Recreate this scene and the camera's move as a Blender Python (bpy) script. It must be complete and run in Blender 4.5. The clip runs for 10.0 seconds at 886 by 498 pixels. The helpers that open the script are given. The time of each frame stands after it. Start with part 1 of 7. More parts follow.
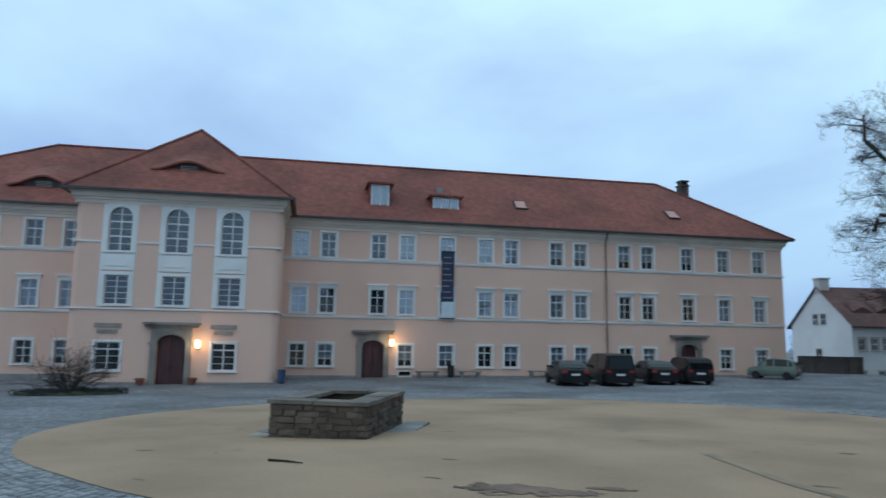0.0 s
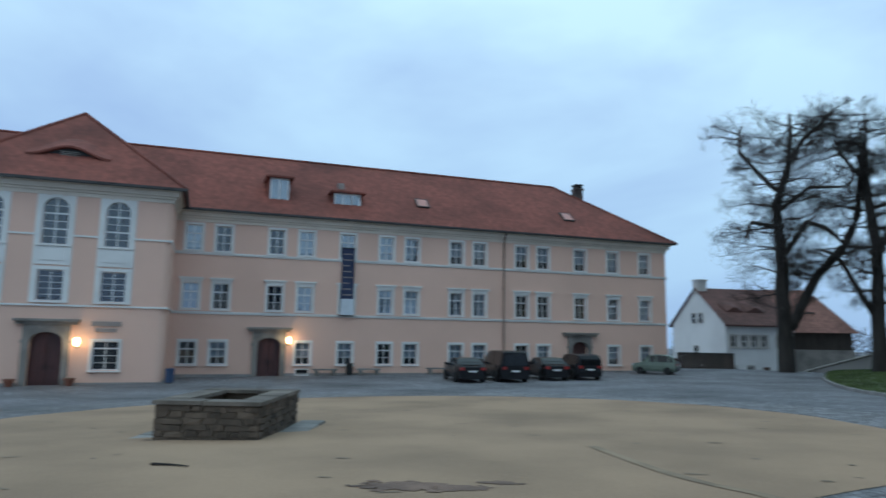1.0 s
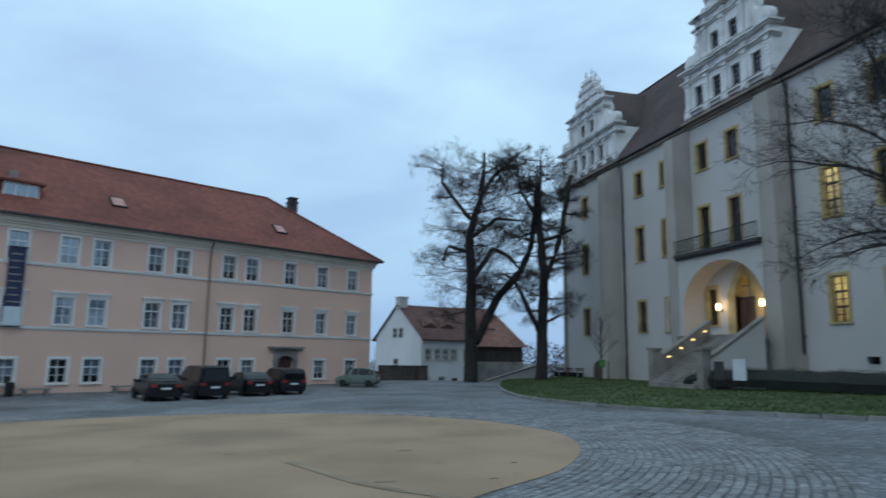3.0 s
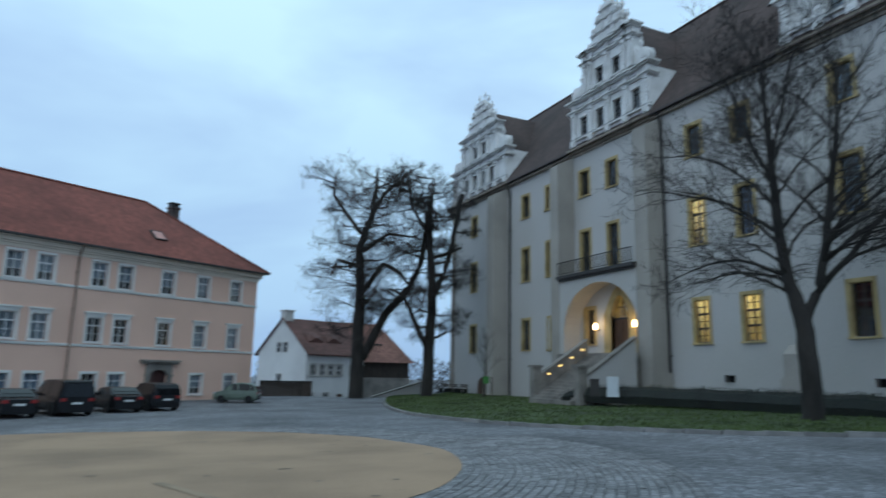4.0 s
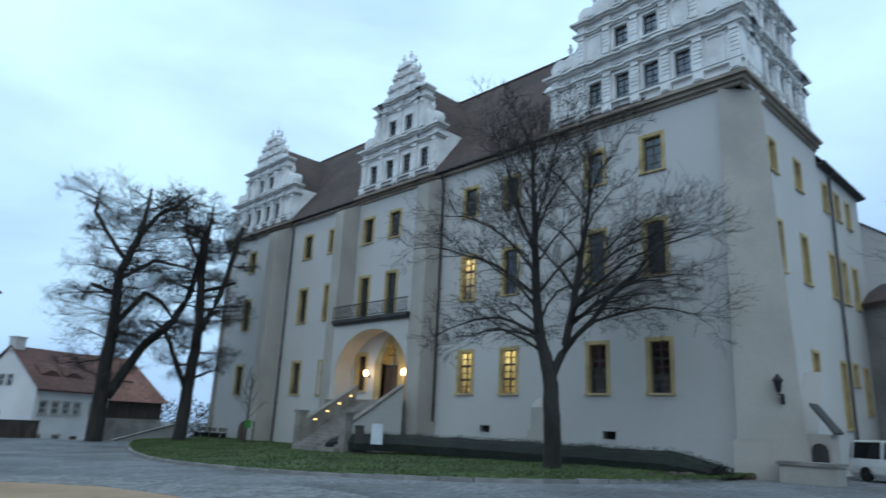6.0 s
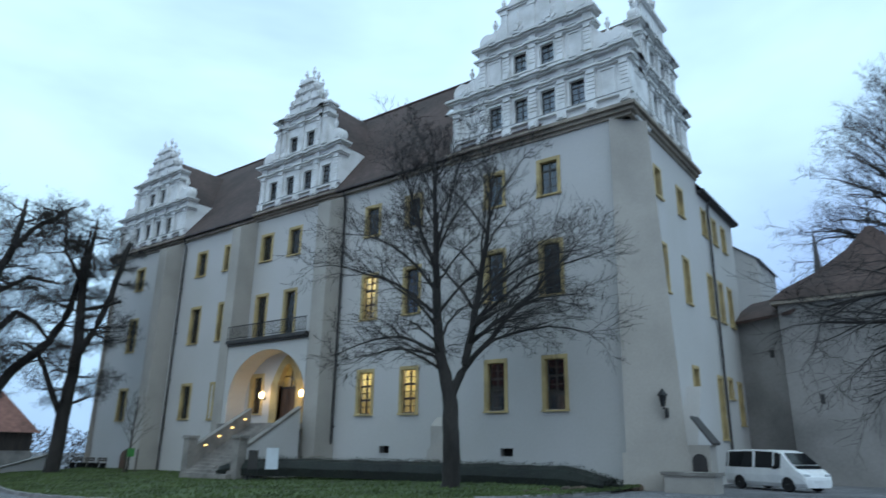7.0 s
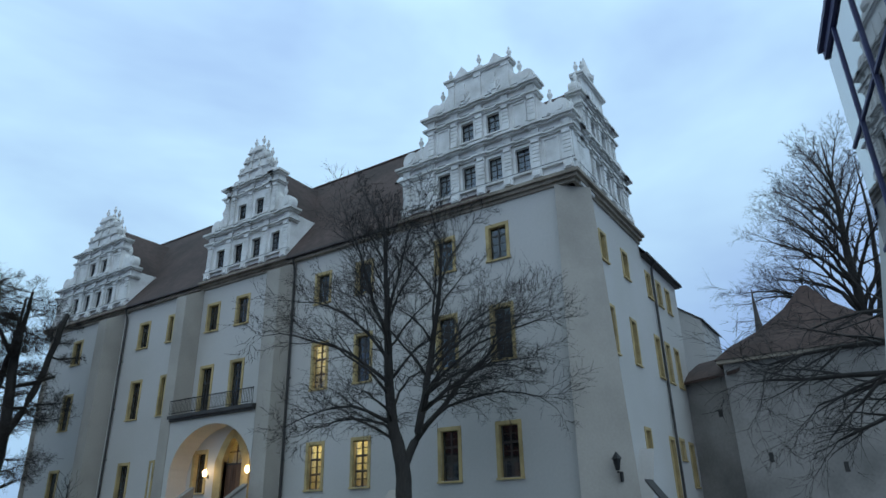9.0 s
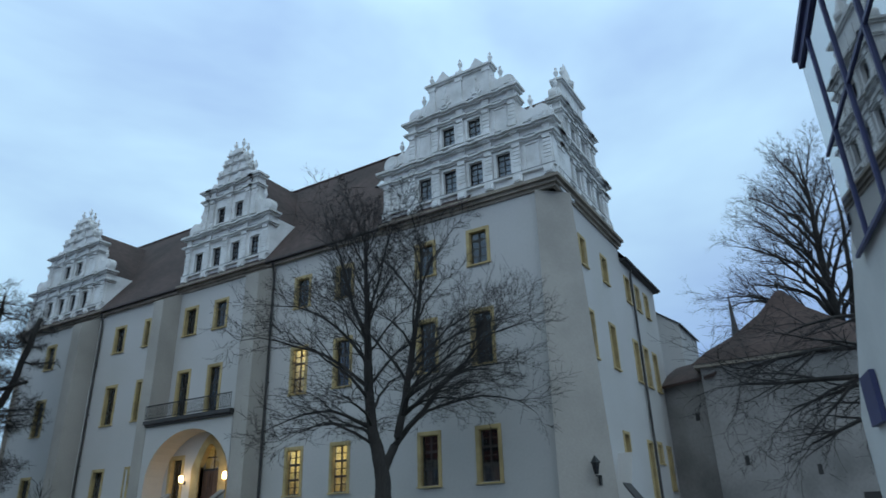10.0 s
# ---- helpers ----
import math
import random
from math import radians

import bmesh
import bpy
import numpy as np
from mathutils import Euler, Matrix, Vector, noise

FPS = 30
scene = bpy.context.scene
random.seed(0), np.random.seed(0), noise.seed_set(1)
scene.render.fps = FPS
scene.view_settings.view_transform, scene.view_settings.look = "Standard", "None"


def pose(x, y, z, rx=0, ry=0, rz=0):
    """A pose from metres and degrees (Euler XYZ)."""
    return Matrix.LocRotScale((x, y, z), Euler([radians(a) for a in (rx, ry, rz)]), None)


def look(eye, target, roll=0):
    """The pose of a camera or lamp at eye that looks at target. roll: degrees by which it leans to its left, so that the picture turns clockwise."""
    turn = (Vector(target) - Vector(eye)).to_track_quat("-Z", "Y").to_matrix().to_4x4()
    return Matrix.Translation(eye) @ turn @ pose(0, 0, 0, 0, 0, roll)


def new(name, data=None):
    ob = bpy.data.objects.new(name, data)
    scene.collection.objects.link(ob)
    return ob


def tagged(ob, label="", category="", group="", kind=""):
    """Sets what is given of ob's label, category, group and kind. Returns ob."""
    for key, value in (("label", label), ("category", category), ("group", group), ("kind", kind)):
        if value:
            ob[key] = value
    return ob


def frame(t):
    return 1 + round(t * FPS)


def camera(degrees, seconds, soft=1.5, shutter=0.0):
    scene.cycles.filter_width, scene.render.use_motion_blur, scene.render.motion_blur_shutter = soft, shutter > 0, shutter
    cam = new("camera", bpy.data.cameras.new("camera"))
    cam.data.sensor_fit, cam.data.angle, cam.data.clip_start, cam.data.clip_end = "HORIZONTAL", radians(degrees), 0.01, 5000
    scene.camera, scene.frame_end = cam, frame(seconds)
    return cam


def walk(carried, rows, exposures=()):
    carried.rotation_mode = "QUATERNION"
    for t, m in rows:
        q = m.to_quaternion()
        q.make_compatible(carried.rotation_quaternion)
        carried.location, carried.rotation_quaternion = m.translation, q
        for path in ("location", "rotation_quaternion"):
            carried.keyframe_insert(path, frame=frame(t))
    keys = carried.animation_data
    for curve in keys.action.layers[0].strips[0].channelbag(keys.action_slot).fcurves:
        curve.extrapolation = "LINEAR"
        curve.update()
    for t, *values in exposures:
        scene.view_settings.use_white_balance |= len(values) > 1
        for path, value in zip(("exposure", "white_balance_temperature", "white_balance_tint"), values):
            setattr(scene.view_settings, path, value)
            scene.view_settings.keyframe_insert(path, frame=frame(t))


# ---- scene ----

# ---------------------------------------------------------------- camera
cam = camera(67.41, 10.0, soft=1.5, shutter=0.75)
PATH = [
    (0, -0.077, 0.028, 1.629, 17.78, 7.65, 0.93),
    (0.5, -0.052, 0.028, 1.636, 14.02, 7.63, 0.79),
    (1, -0.012, 0.014, 1.642, 9.26, 7.56, 0.93),
    (1.5, 0.031, 0.009, 1.647, 2.67, 7.59, 1.0),
    (2, 0.046, 0.016, 1.655, -4.08, 8.05, 0.83),
    (2.5, 0.049, 0.026, 1.651, -10.34, 8.54, 0.7),
    (4, 0.048, 0.018, 1.652, -24.94, 10.57, 1.21),
    (4.5, 0.048, 0.021, 1.656, -30.99, 11.64, 1.68),
    (5, 0.045, 0.023, 1.657, -36.34, 12.88, 2.7),
    (5.5, 0.043, 0.011, 1.662, -39.87, 14.01, 3.07),
    (7, 0.045, 0.023, 1.665, -52.74, 16.86, 0.95),
    (7.5, 0.034, 0.011, 1.652, -55.33, 18.22, 0.44),
    (8, 0.035, 0.023, 1.65, -56.1, 20.01, -0.11),
    (8.5, 0.028, 0.009, 1.65, -56.54, 21.44, -0.73),
    (9, 0.021, 0.003, 1.646, -57.24, 22.51, -1.37),
    (9.5, 0.02, -0.006, 1.643, -57.64, 23.16, -1.52),
    (10, 0.02, -0.005, 1.644, -59.06, 22.83, -1.84),
]

walk(cam, [(t, Matrix.Translation((x, y, z)) @ look((0, 0, 0), (-math.sin(radians(a)) * math.cos(radians(b)), math.cos(radians(a)) * math.cos(radians(b)), math.sin(radians(b))), c)) for t, x, y, z, a, b, c in PATH],
     [(0.0, 0.02), (2.5, -0.1), (4.0, -0.04), (5.0, 0.1), (7.0, 0.33), (8.0, 0.23), (9.0, -0.06), (10.0, -0.1)])

# ---------------------------------------------------------------- dusk sky and light
SUN_ELEV, SUN_ROT = radians(50), radians(200)
world = bpy.data.worlds.new("overcast_dusk")
scene.world = world
world.use_nodes = True
wn, wl = world.node_tree.nodes, world.node_tree.links
wn.clear()


def wnode(kind, **kw):
    n = wn.new(kind)
    for k, v in kw.items():
        n.inputs[k].default_value = v
    return n


w_out = wnode("ShaderNodeOutputWorld")
w_bg = wnode("ShaderNodeBackground", Strength=0.91)
w_sky = wnode("ShaderNodeTexSky")
w_sky.sky_type, w_sky.sun_disc, w_sky.sun_elevation, w_sky.sun_rotation = "NISHITA", False, SUN_ELEV, SUN_ROT
w_co = wnode("ShaderNodeTexCoord")
w_map = wnode("ShaderNodeMapping", Scale=(1.0, 1.0, 2.6), Rotation=(0.1, 0.0, 0.5))
w_n1 = wnode("ShaderNodeTexNoise", Scale=1.5, Detail=5.0, Roughness=0.5, Distortion=0.3)
w_ramp = wnode("ShaderNodeValToRGB")
w_ramp.color_ramp.elements[0].position, w_ramp.color_ramp.elements[0].color = 0.33, (0.435, 0.658, 1.04, 1)
w_ramp.color_ramp.elements[1].position, w_ramp.color_ramp.elements[1].color = 0.61, (0.69, 1.035, 1.30, 1)
w_half = wnode("ShaderNodeMixRGB", Fac=0.10)
w_gain = wnode("ShaderNodeMixRGB", Fac=1.0, Color2=(0.10, 0.10, 0.10, 1))
w_gain.blend_type = "MULTIPLY"
wl.new(w_co.outputs["Generated"], w_map.inputs["Vector"])
wl.new(w_map.outputs["Vector"], w_n1.inputs["Vector"])
wl.new(w_n1.outputs["Fac"], w_ramp.inputs["Fac"])
wl.new(w_sky.outputs["Color"], w_gain.inputs["Color1"])
wl.new(w_ramp.outputs["Color"], w_half.inputs["Color1"])
wl.new(w_gain.outputs["Color"], w_half.inputs["Color2"])
w_sep = wnode("ShaderNodeSeparateXYZ")
w_low = wnode("ShaderNodeValToRGB")
w_low.color_ramp.elements[0].position, w_low.color_ramp.elements[0].color = 0.0, (0.62, 0.66, 0.78, 1)
w_low.color_ramp.elements[1].position, w_low.color_ramp.elements[1].color = 0.36, (1, 1, 1, 1)
w_low.color_ramp.elements.new(0.7).color = (1.28, 1.28, 1.2, 1)
w_dim = wnode("ShaderNodeMixRGB", Fac=1.0)
w_dim.blend_type = "MULTIPLY"
wl.new(w_co.outputs["Generated"], w_sep.inputs["Vector"])
wl.new(w_sep.outputs["Z"], w_low.inputs["Fac"])
wl.new(w_half.outputs["Color"], w_dim.inputs["Color1"])
wl.new(w_low.outputs["Color"], w_dim.inputs["Color2"])
wl.new(w_dim.outputs["Color"], w_bg.inputs["Color"])
wl.new(w_bg.outputs["Background"], w_out.inputs["Surface"])

sun_data = bpy.data.lights.new("sun", "SUN")
sun_data.energy, sun_data.angle, sun_data.color = 0.30, radians(80), (1.0, 0.84, 0.68)
sun = new("sun", sun_data)
sun.matrix_world = look((0, 0, 60), (22, 16, 30))


def lamp(name, place, watts, colour=(1.0, 0.72, 0.38), radius=0.12):
    data = bpy.data.lights.new(name, "POINT")
    data.energy, data.color, data.shadow_soft_size = watts, colour, radius
    ob = new(name, data)
    ob.location = place
    return ob


# ---------------------------------------------------------------- materials
def mat(name, base, rough=0.8, var=0.12, scale=0.35, fine=9.0, bump=0.15, metal=0.0, stain=None, island=0.0, stretch=(1, 1, 1)):
    """Base colour with broad stains and fine grain, at world size."""
    m = bpy.data.materials.new(name)
    m.use_nodes = True
    n, l = m.node_tree.nodes, m.node_tree.links
    b = n["Principled BSDF"]
    b.inputs["Roughness"].default_value, b.inputs["Metallic"].default_value = rough, metal
    geo = n.new("ShaderNodeNewGeometry")
    mp = n.new("ShaderNodeMapping")
    mp.inputs["Scale"].default_value = stretch
    l.new(geo.outputs["Position"], mp.inputs["Vector"])
    big, small = n.new("ShaderNodeTexNoise"), n.new("ShaderNodeTexNoise")
    big.inputs["Scale"].default_value, big.inputs["Detail"].default_value = scale, 4
    small.inputs["Scale"].default_value, small.inputs["Detail"].default_value = fine, 3
    l.new(mp.outputs["Vector"], big.inputs["Vector"])
    l.new(mp.outputs["Vector"], small.inputs["Vector"])
    c1, c2 = n.new("ShaderNodeMixRGB"), n.new("ShaderNodeMixRGB")
    dark = stain or tuple(v * (1 - 2.2 * var) for v in base)
    c1.inputs["Color1"].default_value = (*dark, 1)
    c1.inputs["Color2"].default_value = (*(min(0.92, v * (1 + var)) for v in base), 1)
    rp = n.new("ShaderNodeMapRange")
    rp.inputs["From Min"].default_value, rp.inputs["From Max"].default_value = 0.3, 0.6
    l.new(big.outputs["Fac"], rp.inputs["Value"])
    l.new(rp.outputs["Result"], c1.inputs["Fac"])
    c2.blend_type = "MULTIPLY"
    c2.inputs["Fac"].default_value = min(1.0, var * 2.5)
    l.new(c1.outputs["Color"], c2.inputs["Color1"])
    l.new(small.outputs["Fac"], c2.inputs["Color2"])
    last = c2
    if island:
        info = n.new("ShaderNodeObjectInfo")
        isl = n.new("ShaderNodeMath")
        isl.operation = "ADD"
        l.new(info.outputs["Random"], isl.inputs[0])
        l.new(geo.outputs["Random Per Island"], isl.inputs[1])
        fr = n.new("ShaderNodeMath")
        fr.operation = "FRACT"
        l.new(isl.outputs[0], fr.inputs[0])
        mr = n.new("ShaderNodeMapRange")
        mr.inputs["To Min"].default_value, mr.inputs["To Max"].default_value = 1 - island, 1 + island * 0.4
        l.new(fr.outputs[0], mr.inputs["Value"])
        c3 = n.new("ShaderNodeMixRGB")
        c3.blend_type = "MULTIPLY"
        c3.inputs["Fac"].default_value = 1.0
        l.new(c2.outputs["Color"], c3.inputs["Color1"])
        l.new(mr.outputs["Result"], c3.inputs["Color2"])
        last = c3
    l.new(last.outputs["Color"], b.inputs["Base Color"])
    if bump:
        bp = n.new("ShaderNodeBump")
        bp.inputs["Strength"].default_value, bp.inputs["Distance"].default_value = bump, 0.03
        l.new(small.outputs["Fac"], bp.inputs["Height"])
        l.new(bp.outputs["Normal"], b.inputs["Normal"])
    return m


def tiled_roof(name, base, along=(1.0, 0.0)):
    """Clay tiles: courses up the slope and joints along it, with weathered patches."""
    m = mat(name, base, 0.85, 0.16, 0.25, 3.0, 0.0)
    n, l = m.node_tree.nodes, m.node_tree.links
    b = n["Principled BSDF"]
    geo = n.new("ShaderNodeNewGeometry")
    w = n.new("ShaderNodeTexWave")
    w.wave_type, w.bands_direction, w.wave_profile = "BANDS", "Z", "SAW"
    w.inputs["Scale"].default_value, w.inputs["Distortion"].default_value, w.inputs["Detail"].default_value = 1.25, 0.25, 1
    l.new(geo.outputs["Position"], w.inputs["Vector"])
    br = n.new("ShaderNodeTexNoise")
    br.inputs["Scale"].default_value, br.inputs["Detail"].default_value = 2.2, 5
    l.new(geo.outputs["Position"], br.inputs["Vector"])
    src = b.inputs["Base Color"].links[0].from_socket
    mx, mr = n.new("ShaderNodeMixRGB"), n.new("ShaderNodeMapRange")
    mx.blend_type = "MULTIPLY"
    mx.inputs["Fac"].default_value = 1
    mr.inputs["From Min"].default_value, mr.inputs["From Max"].default_value = 0.3, 0.7
    mr.inputs["To Min"].default_value, mr.inputs["To Max"].default_value = 0.72, 1.12
    l.new(br.outputs["Fac"], mr.inputs["Value"])
    l.new(src, mx.inputs["Color1"])
    l.new(mr.outputs["Result"], mx.inputs["Color2"])
    l.new(mx.outputs["Color"], b.inputs["Base Color"])
    bp = n.new("ShaderNodeBump")
    bp.inputs["Strength"].default_value, bp.inputs["Distance"].default_value = 0.6, 0.05
    l.new(w.outputs["Fac"], bp.inputs["Height"])
    l.new(bp.outputs["Normal"], b.inputs["Normal"])
    return m


def cobbled(name, base, size=0.16):
    m = mat(name, base, 0.8, 0.2, 0.22, 5.0, 0.0)
    n, l = m.node_tree.nodes, m.node_tree.links
    b = n["Principled BSDF"]
    geo = n.new("ShaderNodeNewGeometry")
    v = n.new("ShaderNodeTexVoronoi")
    v.inputs["Scale"].default_value = 1 / size
    v2 = n.new("ShaderNodeTexVoronoi")
    v2.feature = "DISTANCE_TO_EDGE"
    v2.inputs["Scale"].default_value = 1 / size
    l.new(geo.outputs["Position"], v.inputs["Vector"])
    l.new(geo.outputs["Position"], v2.inputs["Vector"])
    edge = n.new("ShaderNodeMapRange")
    edge.inputs["From Min"].default_value, edge.inputs["From Max"].default_value = 0.0, 0.14
    l.new(v2.outputs["Distance"], edge.inputs["Value"])
    hue = n.new("ShaderNodeMapRange")
    hue.inputs["To Min"].default_value, hue.inputs["To Max"].default_value = 0.65, 1.25
    sep = n.new("ShaderNodeSeparateColor")
    l.new(v.outputs["Color"], sep.inputs["Color"])
    l.new(sep.outputs["Red"], hue.inputs["Value"])
    mul = n.new("ShaderNodeMath")
    mul.operation = "MULTIPLY"
    e2 = n.new("ShaderNodeMapRange")
    e2.inputs["To Min"].default_value, e2.inputs["To Max"].default_value = 0.55, 1.0
    l.new(edge.outputs["Result"], e2.inputs["Value"])
    l.new(e2.outputs["Result"], mul.inputs[0])
    l.new(hue.outputs["Result"], mul.inputs[1])
    src = b.inputs["Base Color"].links[0].from_socket
    mx = n.new("ShaderNodeMixRGB")
    mx.blend_type = "MULTIPLY"
    mx.inputs["Fac"].default_value = 1
    l.new(src, mx.inputs["Color1"])
    l.new(mul.outputs[0], mx.inputs["Color2"])
    l.new(mx.outputs["Color"], b.inputs["Base Color"])
    bp = n.new("ShaderNodeBump")
    bp.inputs["Strength"].default_value, bp.inputs["Distance"].default_value = 0.7, 0.03
    l.new(edge.outputs["Result"], bp.inputs["Height"])
    l.new(bp.outputs["Normal"], b.inputs["Normal"])
    return m


def glass(name, mirror=0.25, tint=(0.75, 0.8, 0.85), rough=0.02):
    m = bpy.data.materials.new(name)
    m.use_nodes = True
    n, l = m.node_tree.nodes, m.node_tree.links
    n.clear()
    out, mix, tr, gl = (n.new(k) for k in ("ShaderNodeOutputMaterial", "ShaderNodeMixShader", "ShaderNodeBsdfTransparent", "ShaderNodeBsdfGlossy"))
    tr.inputs["Color"].default_value = (*tint, 1)
    gl.inputs["Roughness"].default_value = rough
    mix.inputs["Fac"].default_value = mirror
    l.new(tr.outputs[0], mix.inputs[1])
    l.new(gl.outputs[0], mix.inputs[2])
    l.new(mix.outputs[0], out.inputs[0])
    return m


def glow(name, colour, power):
    m = bpy.data.materials.new(name)
    m.use_nodes = True
    b = m.node_tree.nodes["Principled BSDF"]
    b.inputs["Base Color"].default_value = (*colour, 1)
    b.inputs["Emission Color"].default_value = (*colour, 1)
    b.inputs["Emission Strength"].default_value = power
    return m


PINK = mat("salmon_render", (0.735, 0.47, 0.365), 0.9, 0.035, 0.18, 14.0, 0.08)
TRIM = mat("white_trim_paint", (0.74, 0.72, 0.69), 0.75, 0.05, 0.5, 12.0, 0.06)
CREAM = mat("cream_cornice_paint", (0.72, 0.62, 0.52), 0.8, 0.06, 0.5, 12.0, 0.06)
PLINTH = mat("grey_plinth", (0.30, 0.28, 0.27), 0.9, 0.12, 0.6, 9.0, 0.2)
LIME = mat("white_lime_render", (0.51, 0.49, 0.475), 0.92, 0.05, 0.16, 7.0, 0.2, stain=(0.49, 0.47, 0.44))
BUTT = mat("beige_buttress_render", (0.405, 0.37, 0.33), 0.92, 0.07, 0.3, 8.0, 0.2)
STUCCO = mat("white_gable_stucco", (0.80, 0.79, 0.775), 0.85, 0.08, 0.9, 10.0, 0.2, stain=(0.66, 0.645, 0.62))
# greyer than the gable stucco: weathered tops plus painted-in shade of the undersides
STUCCO_OLD_SHADED = mat("weathered_shaded_cornice_stucco", (0.74, 0.73, 0.71), 0.9, 0.1, 1.2, 9.0, 0.25, stain=(0.58, 0.57, 0.545))
STONE = mat("grey_sandstone", (0.27, 0.245, 0.22), 0.9, 0.16, 0.9, 9.0, 0.3)
OLD_BRICK = mat("sooty_brick", (0.10, 0.075, 0.068), 0.9, 0.2, 1.5, 10.0, 0.25)
CORNICE = mat("brown_stone_cornice", (0.31, 0.265, 0.215), 0.9, 0.14, 0.8, 9.0, 0.2)
OCHRE = mat("ochre_window_surround", (0.52, 0.39, 0.185), 0.85, 0.12, 1.2, 10.0, 0.15)
RED_ROOF = tiled_roof("red_clay_tiles", (0.26, 0.075, 0.052))
BROWN_ROOF = tiled_roof("brown_clay_tiles", (0.088, 0.054, 0.046))
OLD_ROOF = tiled_roof("weathered_clay_tiles", (0.27, 0.125, 0.095))
GLASS = glass("window_glass", 0.085)
GLASS_SKY = glass("sky_window_glass", 0.18)
GLASSBLD = glass("mirror_facade_glass", 0.68, (0.3, 0.34, 0.4))
SASH_DARK = mat("dark_sash_wood", (0.035, 0.03, 0.028), 0.6, 0.1, 2.0, 20.0, 0.05)
SASH_WHITE = mat("white_sash_paint", (0.72, 0.72, 0.72), 0.5, 0.05, 2.0, 20.0, 0.04)
# near-black colour standing in for the shade of unlit rooms
ROOM_SHADE = mat("painted_room_shade", (0.042, 0.038, 0.04), 0.95, 0.2, 0.4, 3.0, 0.0)
CURTAIN = mat("pale_curtain", (0.52, 0.56, 0.58), 0.95, 0.12, 1.5, 8.0, 0.1, stretch=(6, 6, 0.3))
DOORWOOD = mat("dark_red_door_wood", (0.085, 0.028, 0.026), 0.55, 0.2, 1.0, 18.0, 0.1, stretch=(5, 5, 0.5))
OAK = mat("brown_oak_door", (0.14, 0.07, 0.04), 0.6, 0.2, 1.0, 18.0, 0.1, stretch=(5, 5, 0.5))
WOOD = mat("weathered_planks", (0.085, 0.062, 0.048), 0.85, 0.22, 1.0, 16.0, 0.2, stretch=(5, 5, 0.5), island=0.35)
GRAVEL = mat("tan_gravel", (0.36, 0.236, 0.148), 0.95, 0.12, 0.30, 22.0, 0.35)
COBBLE = cobbled("granite_setts", (0.23, 0.23, 0.245), 0.17)
COBBLE2 = cobbled("pale_granite_setts", (0.27, 0.265, 0.27), 0.15)
KERB = mat("granite_kerb", (0.26, 0.25, 0.245), 0.85, 0.14, 1.5, 14.0, 0.2, island=0.3)
SOIL = mat("turf_soil", (0.066, 0.10, 0.03), 0.95, 0.25, 0.5, 12.0, 0.4)
GRASSM = mat("winter_grass", (0.095, 0.14, 0.04), 0.8, 0.2, 0.4, 9.0, 0.0, island=0.25)
HEDGEM = mat("dark_hedge_leaves", (0.012, 0.017, 0.011), 0.7, 0.25, 0.7, 9.0, 0.0, island=0.5)
BARK = mat("grey_brown_bark", (0.042, 0.036, 0.032), 0.95, 0.25, 1.5, 16.0, 0.4, stretch=(1, 1, 0.3))
TWIG = mat("bare_twigs", (0.036, 0.030, 0.028), 0.9, 0.2, 1.0, 8.0, 0.0)
WELLSTONE = mat("rubble_stone", (0.145, 0.105, 0.076), 0.9, 0.25, 1.8, 12.0, 0.4, island=0.4)
MORTAR = mat("mortar", (0.15, 0.115, 0.085), 0.95, 0.15, 1.5, 14.0, 0.3)
RIMSTONE = mat("worn_rim_stone", (0.19, 0.155, 0.125), 0.9, 0.18, 1.4, 12.0, 0.25, island=0.25)
SLAB = mat("pale_stone_slab", (0.27, 0.255, 0.235), 0.85, 0.14, 1.2, 12.0, 0.2, island=0.25)
BLACKCAR = mat("black_car_paint", (0.012, 0.012, 0.014), 0.25, 0.1, 2.0, 10.0, 0.0)
DARKCAR = mat("dark_grey_car_paint", (0.022, 0.023, 0.027), 0.25, 0.1, 2.0, 10.0, 0.0)
GREENCAR = mat("pale_green_car_paint", (0.15, 0.19, 0.155), 0.35, 0.08, 2.0, 10.0, 0.0)
WHITECAR = mat("white_van_paint", (0.78, 0.78, 0.78), 0.3, 0.04, 2.0, 10.0, 0.0)
CARGLASS = mat("tinted_car_glass", (0.008, 0.009, 0.011), 0.08, 0.1, 2.0, 10.0, 0.0)
TYRE = mat("tyre_rubber", (0.015, 0.015, 0.016), 0.85, 0.15, 3.0, 30.0, 0.1)
RIM = mat("alloy_rim", (0.42, 0.42, 0.43), 0.35, 0.1, 3.0, 20.0, 0.0, metal=0.8)
for m_ in (BLACKCAR, DARKCAR, GREENCAR, CARGLASS):
    m_.node_tree.nodes["Principled BSDF"].inputs["Specular IOR Level"].default_value = 0.3
TAIL = mat("red_tail_light", (0.30, 0.012, 0.01), 0.3, 0.1, 3.0, 20.0, 0.0)
CLEAR = mat("headlight_lens", (0.55, 0.57, 0.6), 0.1, 0.05, 3.0, 20.0, 0.0)
PLATE = mat("white_plate", (0.7, 0.7, 0.7), 0.5, 0.05, 3.0, 20.0, 0.0)
IRON = mat("black_iron", (0.02, 0.02, 0.021), 0.55, 0.15, 2.0, 20.0, 0.1, metal=0.3)
ZINC = mat("dark_downpipe_metal", (0.075, 0.07, 0.068), 0.6, 0.15, 0.8, 10.0, 0.05, metal=0.4)
PINKPIPE = mat("painted_downpipe", (0.30, 0.20, 0.16), 0.6, 0.1, 0.8, 10.0, 0.05)
BANNER = mat("navy_banner_cloth", (0.028, 0.036, 0.085), 0.8, 0.15, 1.0, 10.0, 0.05)
